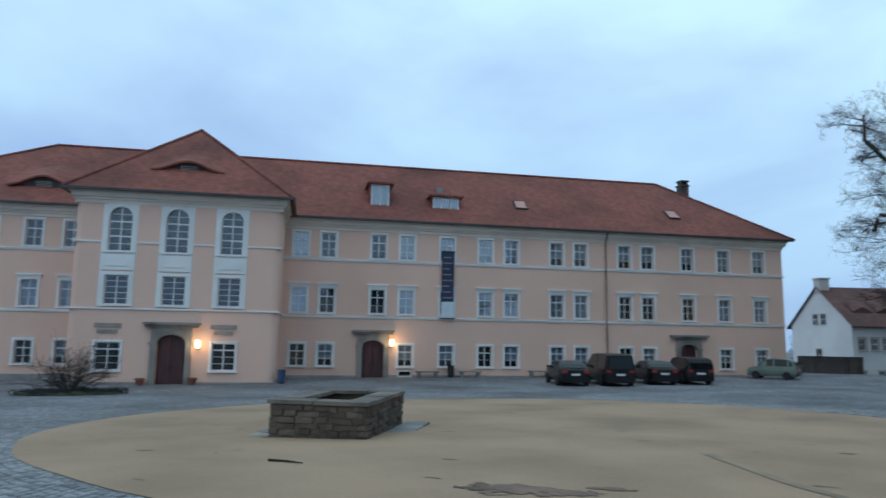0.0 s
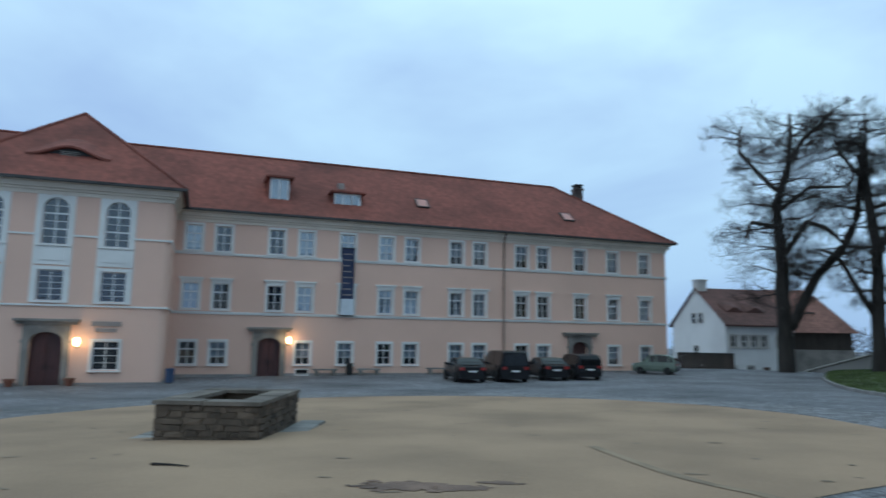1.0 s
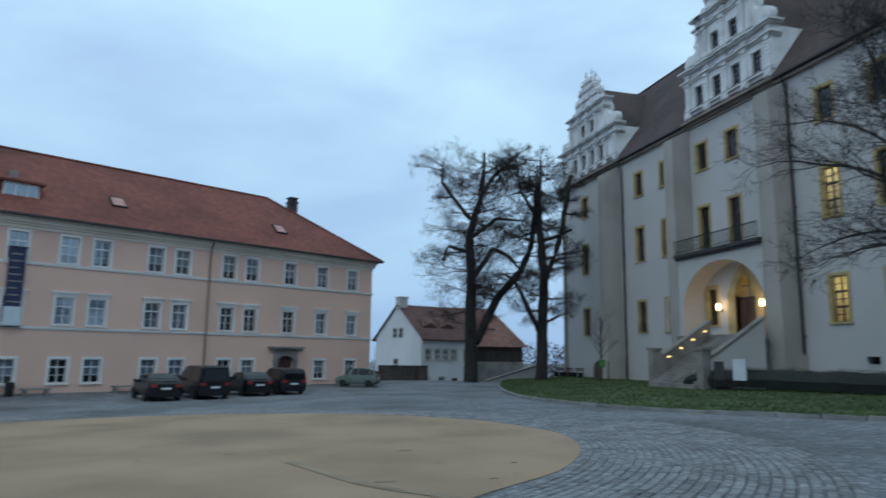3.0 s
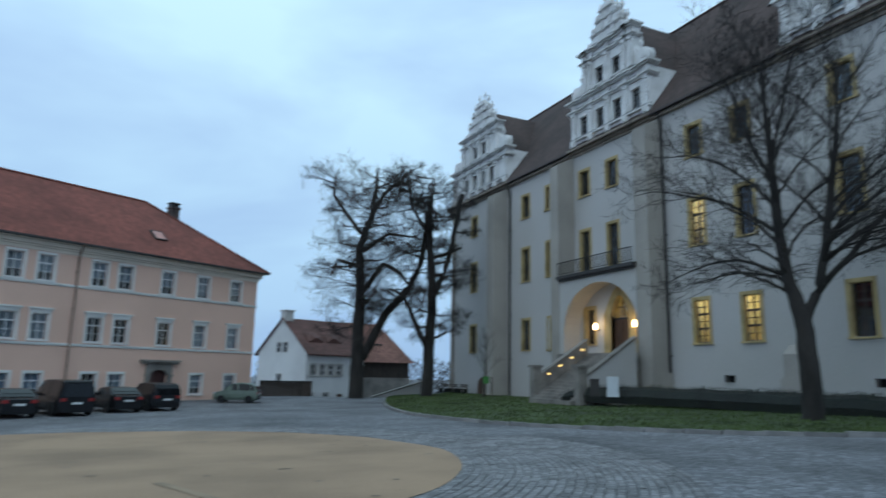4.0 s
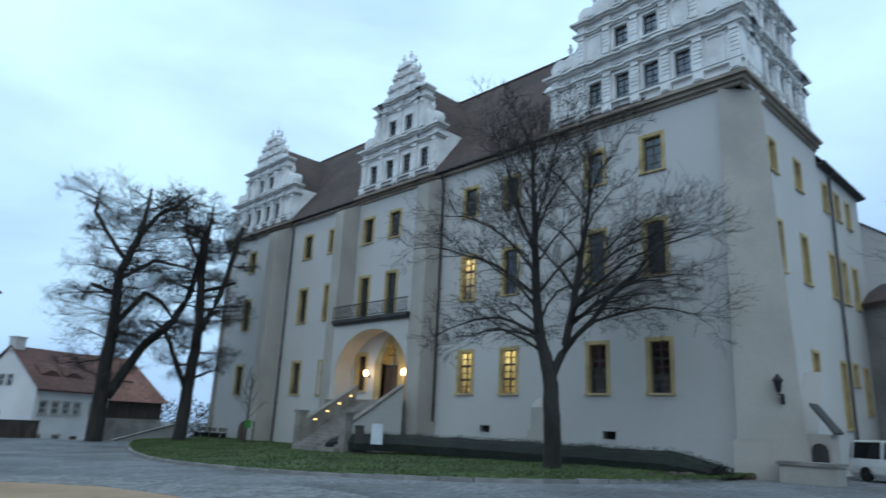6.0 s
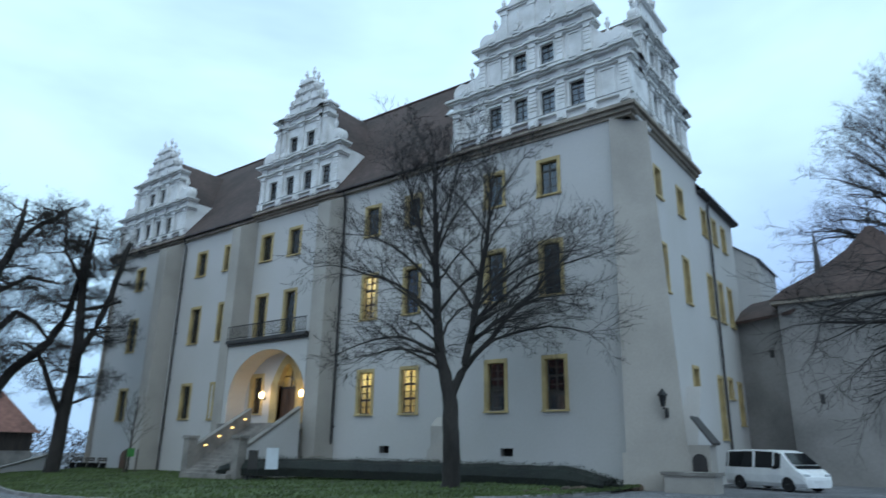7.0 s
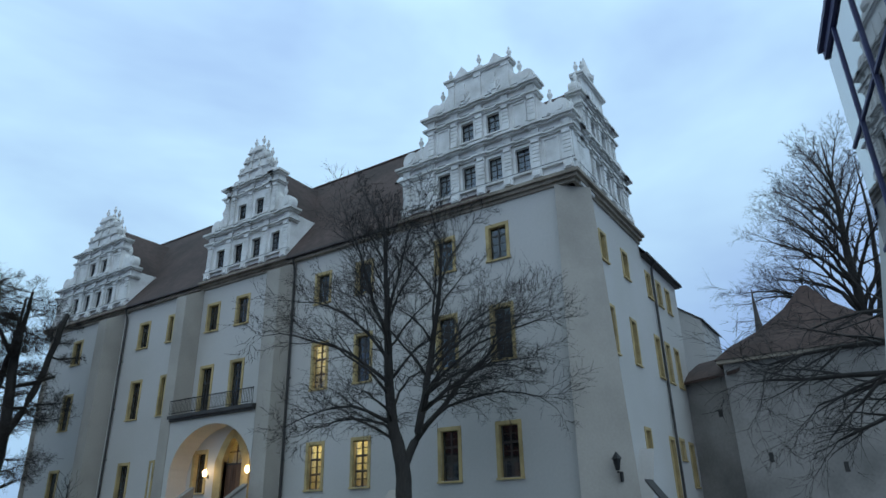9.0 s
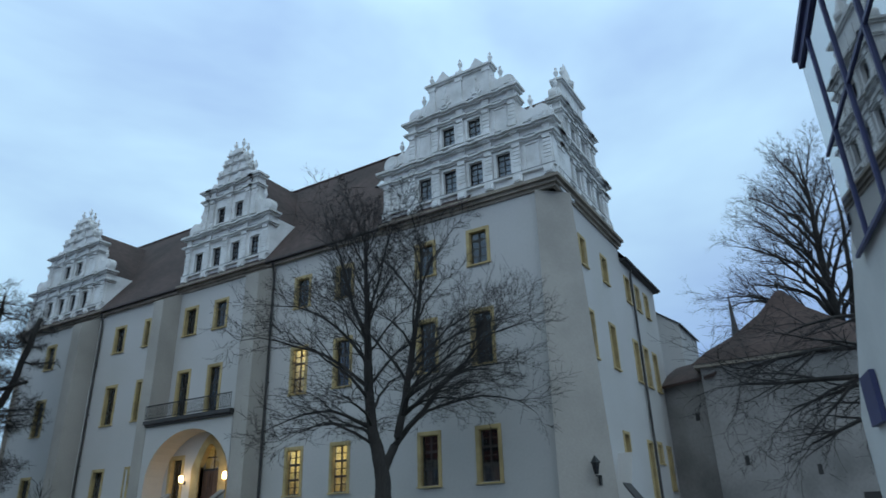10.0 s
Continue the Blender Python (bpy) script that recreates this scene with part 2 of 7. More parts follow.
BANNERW = mat("white_banner_cloth", (0.6, 0.64, 0.68), 0.8, 0.06, 1.0, 10.0, 0.05)
SIGNBLUE = mat("blue_sign", (0.03, 0.06, 0.13), 0.5, 0.08, 2.0, 10.0, 0.0)
SIGNGREEN = mat("green_sign", (0.06, 0.24, 0.06), 0.5, 0.08, 2.0, 10.0, 0.0)
SIGNGREY = mat("grey_plaque", (0.30, 0.25, 0.225), 0.7, 0.1, 2.0, 10.0, 0.0)
SKYLIGHT = mat("copper_red_skylight", (0.55, 0.24, 0.19), 0.4, 0.1, 1.0, 10.0, 0.0)
TERRA = mat("terracotta", (0.25, 0.09, 0.055), 0.85, 0.15, 2.0, 16.0, 0.1)
MODERN = mat("white_modern_render", (0.62, 0.60, 0.58), 0.85, 0.04, 0.4, 10.0, 0.08)
STEELBLUE = mat("dark_blue_steel", (0.05, 0.055, 0.15), 0.5, 0.1, 1.0, 12.0, 0.0)
LEAD = mat("dull_lead_flashing", (0.13, 0.13, 0.135), 0.6, 0.15, 1.5, 12.0, 0.05, metal=0.2)
TOWERW = mat("grey_old_render", (0.30, 0.28, 0.265), 0.95, 0.12, 0.25, 6.0, 0.25, stain=(0.20, 0.19, 0.18))
LAMPGLOW = glow("lamp_glow", (1.0, 0.72, 0.36), 9.0)
STEPGLOW = glow("step_light_glow", (1.0, 0.66, 0.22), 2.0)


# ---------------------------------------------------------------- mesh tools
class Build:
    """Collects vertices and faces of one mesh."""

    def __init__(self):
        self.v, self.f = [], []

    def quad(self, *pts):
        k = len(self.v)
        self.v.extend(pts)
        self.f.append(tuple(range(k, k + len(pts))))

    def box(self, x0, x1, y0, y1, z0, z1, taper=0.0):
        k, t = len(self.v), taper
        self.v.extend([(x0, y0, z0), (x1, y0, z0), (x1, y1, z0), (x0, y1, z0), (x0 + t, y0 + t, z1), (x1 - t, y0 + t, z1), (x1 - t, y1 - t, z1), (x0 + t, y1 - t, z1)])
        self.f.extend(tuple(k + i for i in q) for q in ((3, 2, 1, 0), (4, 5, 6, 7), (0, 1, 5, 4), (1, 2, 6, 5), (2, 3, 7, 6), (3, 0, 4, 7)))

    def prism(self, poly, d0, d1, axis="y"):
        """A polygon (a, b) pushed from d0 to d1 along an axis: y takes (x, z), z takes (x, y), x takes (y, z)."""
        put = {"y": lambda p, d: (p[0], d, p[1]), "z": lambda p, d: (p[0], p[1], d), "x": lambda p, d: (d, p[0], p[1])}[axis]
        k, n = len(self.v), len(poly)
        self.v.extend(put(p, d0) for p in poly)
        self.v.extend(put(p, d1) for p in poly)
        self.f.append(tuple(k + i for i in range(n)))
        self.f.append(tuple(k + n + i for i in reversed(range(n))))
        self.f.extend((k + (i + 1) % n, k + i, k + n + i, k + n + (i + 1) % n) for i in range(n))

    def lathe(self, prof, n=12, at=(0, 0, 0)):
        k, m = len(self.v), len(prof)
        for r, z in prof:
            for i in range(n):
                a = 2 * math.pi * i / n
                self.v.append((at[0] + r * math.cos(a), at[1] + r * math.sin(a), at[2] + z))
        for j in range(m - 1):
            for i in range(n):
                self.f.append((k + j * n + i, k + j * n + (i + 1) % n, k + (j + 1) * n + (i + 1) % n, k + (j + 1) * n + i))
        self.f.append(tuple(k + i for i in reversed(range(n))))
        self.f.append(tuple(k + (m - 1) * n + i for i in range(n)))

    def tube(self, pts, radii, n=6):
        k = len(self.v)
        pts = [Vector(p) for p in pts]
        for j, p in enumerate(pts):
            d = (pts[min(j + 1, len(pts) - 1)] - pts[max(j - 1, 0)]).normalized()
            a = d.orthogonal().normalized() if abs(d.z) > 0.95 else d.cross(Vector((0, 0, 1))).normalized()
            b = d.cross(a)
            r = radii[j] if isinstance(radii, (list, tuple)) else radii
            for i in range(n):
                t = 2 * math.pi * i / n
                self.v.append(tuple(p + a * (r * math.cos(t)) + b * (r * math.sin(t))))
        for j in range(len(pts) - 1):
            for i in range(n):
                self.f.append((k + j * n + i, k + j * n + (i + 1) % n, k + (j + 1) * n + (i + 1) % n, k + (j + 1) * n + i))
        self.f.append(tuple(k + i for i in reversed(range(n))))
        self.f.append(tuple(k + (len(pts) - 1) * n + i for i in range(n)))

    def wall(self, u0, u1, z0, z1, holes, depth=0.3, y=0.0):
        """A wall's face with holes (u0, u1, z0, z1) and their reveals."""
        us = sorted({u0, u1, *(h[0] for h in holes), *(h[1] for h in holes)})
        zs = sorted({z0, z1, *(h[2] for h in holes), *(h[3] for h in holes)})
        us, zs = [u for u in us if u0 <= u <= u1], [z for z in zs if z0 <= z <= z1]
        for a, b in zip(us, us[1:]):
            for c, d in zip(zs, zs[1:]):
                mu, mz = (a + b) / 2, (c + d) / 2
                if not any(h[0] < mu < h[1] and h[2] < mz < h[3] for h in holes):
                    self.quad((a, y, c), (b, y, c), (b, y, d), (a, y, d))
        e = y + depth
        for a, b, c, d in holes:
            self.quad((a, y, c), (a, y, d), (a, e, d), (a, e, c))
            self.quad((b, y, c), (b, e, c), (b, e, d), (b, y, d))
            self.quad((a, y, d), (b, y, d), (b, e, d), (a, e, d))
            self.quad((a, y, c), (a, e, c), (b, e, c), (b, y, c))

    def moulding(self, u0, u1, z, rows, back, ends=(1, 1)):
        """A run of stacked mouldings as one solid: rows of (height, projection), ends returned by their projection."""
        lv = []
        for h, p in rows:
            lv += [(p, z), (p, z + h)]
            z += h
        k = len(self.v)
        for p, zz in lv:
            a, b = u0 - p * ends[0], u1 + p * ends[1]
            self.v.extend([(a, -p, zz), (b, -p, zz), (b, back, zz), (a, back, zz)])
        for i in range(len(lv) - 1):
            for j in range(4):
                a, b = k + 4 * i + j, k + 4 * i + (j + 1) % 4
                self.f.append((a, b, b + 4, a + 4))
        n = k + 4 * (len(lv) - 1)
        self.f.extend([(k + 3, k + 2, k + 1, k), (n, n + 1, n + 2, n + 3)])

    def mesh(self, name, material, smooth=False):
        me = bpy.data.meshes.new(name)
        me.from_pydata(self.v, [], self.f)
        me.materials.append(material)
        if smooth:
            me.polygons.foreach_set("use_smooth", [True] * len(me.polygons))
        me.update()
        return me


def thing(name, m, label, category, group="", kind=""):
    ob = new(name)
    ob.empty_display_size = 0.3
    ob.matrix_basis = m
    return tagged(ob, label, category, group, kind)


def solid(name, bd, material, label, category, m=None, group="", kind="", smooth=False):
    ob = new(name, bd.mesh(name, material, smooth))
    if m is not None:
        ob.matrix_basis = m
    return tagged(ob, label, category, group, kind)


def part(name, bd, material, parent, label="", m=None, smooth=False):
    """One mesh under a thing or a part; bd is a Build or a mesh to share."""
    me = bd.mesh(name, material, smooth) if isinstance(bd, Build) else bd
    ob = new(name, me)
    ob.parent = parent
    if m is not None:
        ob.matrix_basis = m
    return tagged(ob, label)


def boxes(*rows):
    b = Build()
    for r in rows:
        b.box(*r)
    return b


SHARED = {}


def shared(key, name, make, material, smooth=False):
    if key not in SHARED:
        SHARED[key] = make().mesh(name, material, smooth)
    return SHARED[key]


# ---------------------------------------------------------------- ground
A_PINK = radians(29.03)
NX, NY = -math.sin(A_PINK), math.cos(A_PINK)
TX, TY = math.cos(A_PINK), math.sin(A_PINK)


def ground_z(x, y):
    d, s = NX * x + NY * y, TX * x + TY * y
    k = min(1.0, max(0.0, (d - 2) / 34))
    z = -1.1 * k + 0.01 * (max(-30, min(60, s)) - 14) * k
    far = max(0.0, math.hypot(x, y) - 66)
    return z - min(2.2, 0.09 * far)

gb = Build()
xs = [-400, -200, -100, -60] + [x * 4 for x in range(-12, 18)] + [80, 100, 200, 400]
ys = [-400, -200, -100, -40] + [y * 4 for y in range(-5, 25)] + [110, 140, 200, 400]
for j in ys:
    for i in xs:
        gb.v.append((i, j, ground_z(i, j)))
for j in range(len(ys) - 1):
    for i in range(len(xs) - 1):
        k = j * len(xs) + i
        gb.f.append((k, k + 1, k + 1 + len(xs), k + len(xs)))
solid("ground", gb, COBBLE, "grey granite sett paving of a castle court", "paving", kind="structure", smooth=True)

DISC = (-3.5, 17.3, 11.0)


def ring(r0, r1, dz, n=96, rings=6, c=DISC, wob=0.0):
    b = Build()
    for j in range(rings + 1):
        r = r0 + (r1 - r0) * j / rings
        for i in range(n):
            a = 2 * math.pi * i / n
            rr = r + (wob * noise.noise((math.cos(a) * 4, math.sin(a) * 4, 0)) if j == rings else 0)
            x, y = c[0] + rr * math.cos(a), c[1] + rr * math.sin(a)
            b.v.append((x, y, ground_z(x, y) + dz))
    for j in range(rings):
        for i in range(n):
            b.f.append((j * n + i, j * n + (i + 1) % n, (j + 1) * n + (i + 1) % n, (j + 1) * n + i))
    return b


solid("gravel_circle", ring(0.02, 11.0, 0.022, wob=0.25, rings=10), GRAVEL, "round tan gravel bed in the paved court", "gravel", kind="structure", smooth=True)
solid("sett_border", ring(10.7, 13.6, 0.012, rings=4), COBBLE2, "pale sett border round the gravel bed", "paving", kind="structure", smooth=True)


# ---------------------------------------------------------------- windows
def window(parent, u, z0, w, h, m0, trim=TRIM, sash=SASH_WHITE, pane=GLASS, rows=3, cols=2, depth=0.16, border=0.16, sill=True, hood=False, curtain=None, arch=False, room=None, label=""):
    """A window in a facade frame: surround proud of the wall, recessed sash, pane, sill."""
    key = (round(w, 2), round(h, 2), trim.name, sash.name, rows, cols, depth, border, hood, arch)
    hw = w / 2

    def surround():
        b, p = Build(), -0.05
        if border:
            rise_ = h - hw if arch else h + border
            b.box(-hw - border, -hw, p, 0.02, -0.02, rise_)
            b.box(hw, hw + border, p, 0.02, -0.02, rise_)
            if not arch:
                b.box(-hw, hw, p, 0.02, h, h + border)
            if not sill:
                b.box(-hw - border, hw + border, p, 0.02, -border, -0.02)
        if trim is OCHRE:
            b.box(-hw, -hw + 0.035, 0.02, depth, 0.0, h)
            b.box(hw - 0.035, hw, 0.02, depth, 0.0, h)
            b.box(-hw + 0.035, hw - 0.035, 0.02, depth, h - 0.035, h)
        if hood:
            b.box(-hw - border - 0.05, hw + border + 0.05, -0.08, 0.0, h + border, h + border + 0.12)
            b.box(-hw - border - 0.12, hw + border + 0.12, -0.16, 0.0, h + border + 0.12, h + border + 0.22)
        if arch:
            n, top = 12, h - hw
            for i in range(n):
                a0, a1 = math.pi * i / n, math.pi * (i + 1) / n
                b.prism([(q * math.cos(a), top + q * math.sin(a)) for q, a in ((hw, a0), (hw + border, a0), (hw + border, a1), (hw, a1))], p, depth)
        if not b.v:
            b.box(-hw, hw, depth, depth + 0.02, h - 0.02, h)
        return b

    def bars():
        b, d, t = Build(), depth, 0.05
        b.box(-hw, -hw + t, d, d + 0.06, 0, h)
        b.box(hw - t, hw, d, d + 0.06, 0, h)
        b.box(-hw + t, hw - t, d, d + 0.06, 0, t)
        b.box(-hw + t, hw - t, d, d + 0.06, h - t, h)
        for i in range(1, cols):
            x = -hw + w * i / cols
            e = 0.05 if trim is OCHRE else 0.028
            b.box(x - e, x + e, d - 0.01, d + 0.05, t, h - t)
        for i in range(1, rows):
            z, q = h * i / rows, (0.038 if i == rows - 1 else 0.014) if rows < 5 else (0.042 if rows == 6 and i in (2, 4) else 0.014)
            q *= 1.5 if trim is OCHRE else 1.0
            b.box(-hw + t, hw - t, d - 0.005, d + 0.045, z - q, z + q)
        return b

    ob = part("window", shared(("sur", key), "window", surround, trim), trim, parent, label, m0 @ pose(u, 0, z0))
    if arch:
        def spandrels():
            b, n, top = Build(), 8, h - hw
            for sg in (-1, 1):
                for i in range(n):
                    a0, a1 = math.pi / 2 * i / n, math.pi / 2 * (i + 1) / n
                    p0, p1 = (sg * (hw + 0.05) * math.cos(a0), top + (hw + 0.05) * math.sin(a0)), (sg * (hw + 0.05) * math.cos(a1), top + (hw + 0.05) * math.sin(a1))
                    b.prism([p0, p1, (p1[0], h + 0.06), (p0[0], h + 0.06)], -0.004, depth + 0.1)
            return b
        part("spandrel", shared(("span", key), "spandrel", spandrels, TRIM), TRIM, ob)
    part("sash", shared(("sash", key), "sash", bars, sash), sash, ob)
    part("pane", shared(("pane", key, pane.name), "pane", lambda: boxes((-hw + 0.02, hw - 0.02, depth + 0.02, depth + 0.035, 0.02, h - 0.02)), pane), pane, ob)
    if sill:
        part("sill", shared(("sill", key), "sill", lambda: boxes((-hw - border - 0.03, hw + border + 0.03, -0.13, 0.05, -0.11, -0.02)), trim), trim, ob)
    if curtain:
        def folds():
            b, n = Build(), 16
            for i in range(n):
                x0, x1 = -hw + w * i / n, -hw + w * (i + 1) / n
                y0, y1 = depth + 0.12 + 0.03 * (i % 2), depth + 0.12 + 0.03 * ((i + 1) % 2)
                b.quad((x0, y0, curtain * h), (x1, y1, curtain * h), (x1, y1, h), (x0, y0, h))
            return b
        part("curtain", shared(("curt", key, curtain), "curtain", folds, CURTAIN), CURTAIN, ob)
    return ob


def hole(u, z0, w, h):
    return (u - w / 2, u + w / 2, z0, z0 + h)


# ---------------------------------------------------------------- pink wing
PK = Matrix.Translation((NX * 47.5, NY * 47.5, 0)) @ pose(0, 0, 0, 0, 0, 29.03)
pink = thing("pink_building", PK, "long three-storey salmon-pink court building with red tiled roof", "building")
ID = Matrix.Identity(4)
COLS = [-0.8, 1.12, 4.68, 6.75, 9.73, 12.63, 14.62, 18.2, 20.13, 23.75, 25.68, 29.1, 32.25, 35.42]
LEFT = [-17.96, -15.6, -20.6, -22.6]
DARK = {1, 2, 9, 10, 11}
W = 1.0
holes, ground_cols = [], [c for c in COLS if abs(c - 4.68) > 0.1 and abs(c - 29.1) > 0.1]
for u in COLS + LEFT:
    holes += [hole(u, 7.22, W, 1.72), hole(u, 3.28, W, 1.72)]
for u in ground_cols + LEFT:
    holes.append(hole(u, -0.40, W, 1.5))
DOORS = [(4.45, -1.30, 1.55, 2.70), (28.98, -1.05, 1.45, 2.5)]
holes += [hole(*d) for d in DOORS] + [hole(6.75, -1.12, 0.85, 0.38)]
wb = Build()
wb.wall(-29, 37.6, -2.6, 9.5, holes, 0.32)
# far end, return walls and back
wb.quad((37.6, 0, -2.6), (37.6, 12.4, -2.6), (37.6, 12.4, 9.5), (37.6, 0, 9.5))
wb.quad((-29, 12.4, -2.6), (-29, 0, -2.6), (-29, 0, 9.5), (-29, 12.4, 9.5))
wb.quad((37.6, 12.4, -2.6), (-29, 12.4, -2.6), (-29, 12.4, 9.5), (37.6, 12.4, 9.5))
part("wall", wb, PINK, pink, "smooth salmon-pink render")
# dark sheets behind the panes: the rooms' shade is in their colour
part("interior", boxes((-28.8, 37.4, 1.4, 1.45, -2.5, 9.4), (-28.8, 37.4, 0.33, 1.45, 6.3, 6.4), (-28.8, 37.4, 0.33, 1.45, 2.4, 2.5)), ROOM_SHADE, pink)
for row in ((-29.0, 3.35, -0.05, 0.02, -2.6, -1.05), (5.55, 28.0, -0.05, 0.02, -2.6, -1.0), (29.95, 37.65, -0.05, 0.02, -2.6, -0.86)):
    part("plinth", boxes(row), PLINTH, pink)
for z in (3.0, 7.0):
    part("string_course", boxes((-29, 37.68, -0.10, 0.02, z, z + 0.1), (-29, 37.65, -0.06, 0.02, z - 0.08, z)), TRIM, pink)
cb = Build()
cb.moulding(-29, 37.6, 9.15, [(0.22, 0.06), (0.14, 0.16), (0.26, 0.28), (0.12, 0.42)], 0.1)
part("cornice", cb, CREAM, pink)
part("gutter", boxes((-29.4, 38.3, -0.72, -0.52, 9.86, 10.0)), ZINC, pink)
# roof with hipped ends
E0, RZ, RV = 9.98, 15.65, 6.2
rb = Build()
a, b_, c, d = (-29.7, -0.65, E0), (38.4, -0.65, E0), (38.4, 13.05, E0), (-29.7, 13.05, E0)
r0, r1 = (-19.2, RV, RZ), (30.0, RV, RZ)
rb.quad(a, b_, r1, r0)
rb.quad(b_, c, r1)
rb.quad(c, d, r0, r1)
rb.quad(d, a, r0)
rb.quad(d, c, b_, a)
part("roof", rb, RED_ROOF, pink, "red clay tile hipped roof")
def ridge_cap(name, parent, p, q, material, r=0.13):
    b = Build()
    n = max(2, int((Vector(q) - Vector(p)).length / 0.4))
    for i in range(n):
        s, e = Vector(p).lerp(Vector(q), i / n), Vector(p).lerp(Vector(q), (i + 1.06) / n)
        b.tube([s, e], [r, r * 0.82], 6)
    return part(name, b, material, parent)


for p, q in ((r0, r1), (r1, b_), (r0, a), (r1, c)):
    ridge_cap("ridge_tiles", pink, p, q, RED_ROOF)
for i, u in enumerate(COLS):
    cur = None if i in DARK else (0.0 if i % 3 else 0.12)
    window(pink, u, 7.22, W, 1.72, ID, rows=3, pane=GLASS_SKY if cur is not None else GLASS, curtain=None if i in {1, 2} else 0.001 + (cur or 0.35))
    window(pink, u, 3.28, W, 1.72, ID, rows=3, hood=True, pane=GLASS_SKY if cur is not None else GLASS, curtain=None if i in DARK else 0.001)
for i, u in enumerate(LEFT):
    window(pink, u, 7.22, W, 1.72, ID, rows=3)
    window(pink, u, 3.28, W, 1.72, ID, rows=3, hood=True, curtain=0.001)
for i, u in enumerate(ground_cols + LEFT):
    window(pink, u, -0.40, W, 1.5, ID, rows=3, curtain=0.3 if i % 4 else None)
cel = part("cellar_window", boxes((6.27, 7.23, -0.06, 0.0, -1.16, -1.1), (6.27, 7.23, -0.06, 0.0, -0.76, -0.70), (6.27, 6.33, -0.06, 0.0, -1.1, -0.76), (7.17, 7.23, -0.06, 0.0, -1.1, -0.76)), TRIM, pink)
part("grille", boxes(*[(6.36 + 0.1 * i, 6.38 + 0.1 * i, 0.05, 0.07, -1.1, -0.76) for i in range(8)]), IRON, cel)


def portal(parent, u, z0, w, h, m0, wood, lintel_w):
    """An arched door leaf pair in a stone surround with an entablature."""
    hw = w / 2
    b = Build()
    b.box(-hw - 0.34, -hw, -0.16, 0.05, 0, h * 0.83)
    b.box(hw, hw + 0.34, -0.16, 0.05, 0, h * 0.83)
    n = 8
    rise = h - h * 0.83
    arc = [(hw * math.cos(math.pi * i / n), h * 0.83 + rise * math.sin(math.pi * i / n)) for i in range(n + 1)]
    top = h + 0.42
    for i in range(n):
        p, q = arc[i], arc[i + 1]
        b.prism([p, q, (q[0], top), (p[0], top)], -0.16, 0.3)
    b.box(-hw - 0.34, -hw, -0.16, 0.05, h * 0.83, top)
    b.box(hw, hw + 0.34, -0.16, 0.05, h * 0.83, top)
    b.box(-hw - 0.42, -hw + 0.02, -0.2, 0.05, h * 0.80, h * 0.85)
    b.box(hw - 0.02, hw + 0.42, -0.2, 0.05, h * 0.80, h * 0.85)
    b.box(-lintel_w / 2 + 0.1, lintel_w / 2 - 0.1, -0.26, 0.0, top, top + 0.16)
    b.box(-lintel_w / 2, lintel_w / 2, -0.42, 0.0, top + 0.16, top + 0.30)
    ob = part("portal", b, STONE, parent, "weathered sandstone surround", m0 @ pose(u, 0, z0))
    lf = Build()
    for s in (-1, 1):
        x0, x1 = (0.015, hw) if s > 0 else (-hw, -0.015)
        lf.box(x0, x1, 0.22, 0.28, 0, h)
        for z in (0.25, 1.05, 1.75):
            lf.box(x0 + 0.12, x1 - 0.12, 0.19, 0.22, z, z + (0.65 if z < 1.7 else 0.5))
    part("door", lf, wood, ob, "dark red panelled double door")
    part("handle", boxes((-0.1, -0.06, 0.14, 0.2, 1.02, 1.2), (0.06, 0.1, 0.14, 0.2, 1.02, 1.2)), IRON, ob)
    return ob


portal(pink, 4.45, -1.30, 1.55, 2.70, ID, DOORWOOD, 3.0)
portal(pink, 28.98, -1.05, 1.45, 2.5, ID, DOORWOOD, 3.2)

# pavilion
PV = pose(0, -5.5, 0)
PL, PR = -13.75, -1.95
PWIN = [-11.25, -8.05, -4.87]
ph = []
for u in PWIN:
    ph += [hole(u, 6.45, 1.3, 2.65), hole(u, 3.3, 1.3, 1.72)]
ph += [hole(-11.45, -0.5, 1.35, 1.6), hole(-5.0, -0.5, 1.35, 1.6), hole(-7.95, -1.42, 1.62, 3.0)]
vb = Build()
CH = 0.45
vb.wall(PL + CH, PR - CH, -2.6, 9.6, ph, 0.32, -5.5)
for s, e in ((PL, PL + CH), (PR, PR - CH)):
    n = 5
    for i in range(n):
        a0, a1 = math.pi / 2 * i / n, math.pi / 2 * (i + 1) / n
        x0, y0 = e + (s - e) * math.sin(a0), -5.5 + CH * (1 - math.cos(a0))
        x1, y1 = e + (s - e) * math.sin(a1), -5.5 + CH * (1 - math.cos(a1))
        vb.quad((x0, y0, -2.6), (x1, y1, -2.6), (x1, y1, 9.6), (x0, y0, 9.6))
    vb.quad((s, -5.5 + CH, -2.6), (s, 0, -2.6), (s, 0, 9.6), (s, -5.5 + CH, 9.6))
pav = part("pavilion_wall", vb, PINK, pink, "projecting pavilion in salmon render")
# same painted room shade behind the pavilion windows
part("pavilion_interior", boxes((PL + 0.3, PR - 0.3, -4.2, -4.15, -2.5, 9.5), (PL + 0.3, PR - 0.3, -5.15, -4.15, 5.7, 5.8), (PL + 0.3, PR - 0.3, -5.15, -4.15, 2.4, 2.5)), ROOM_SHADE, pink)
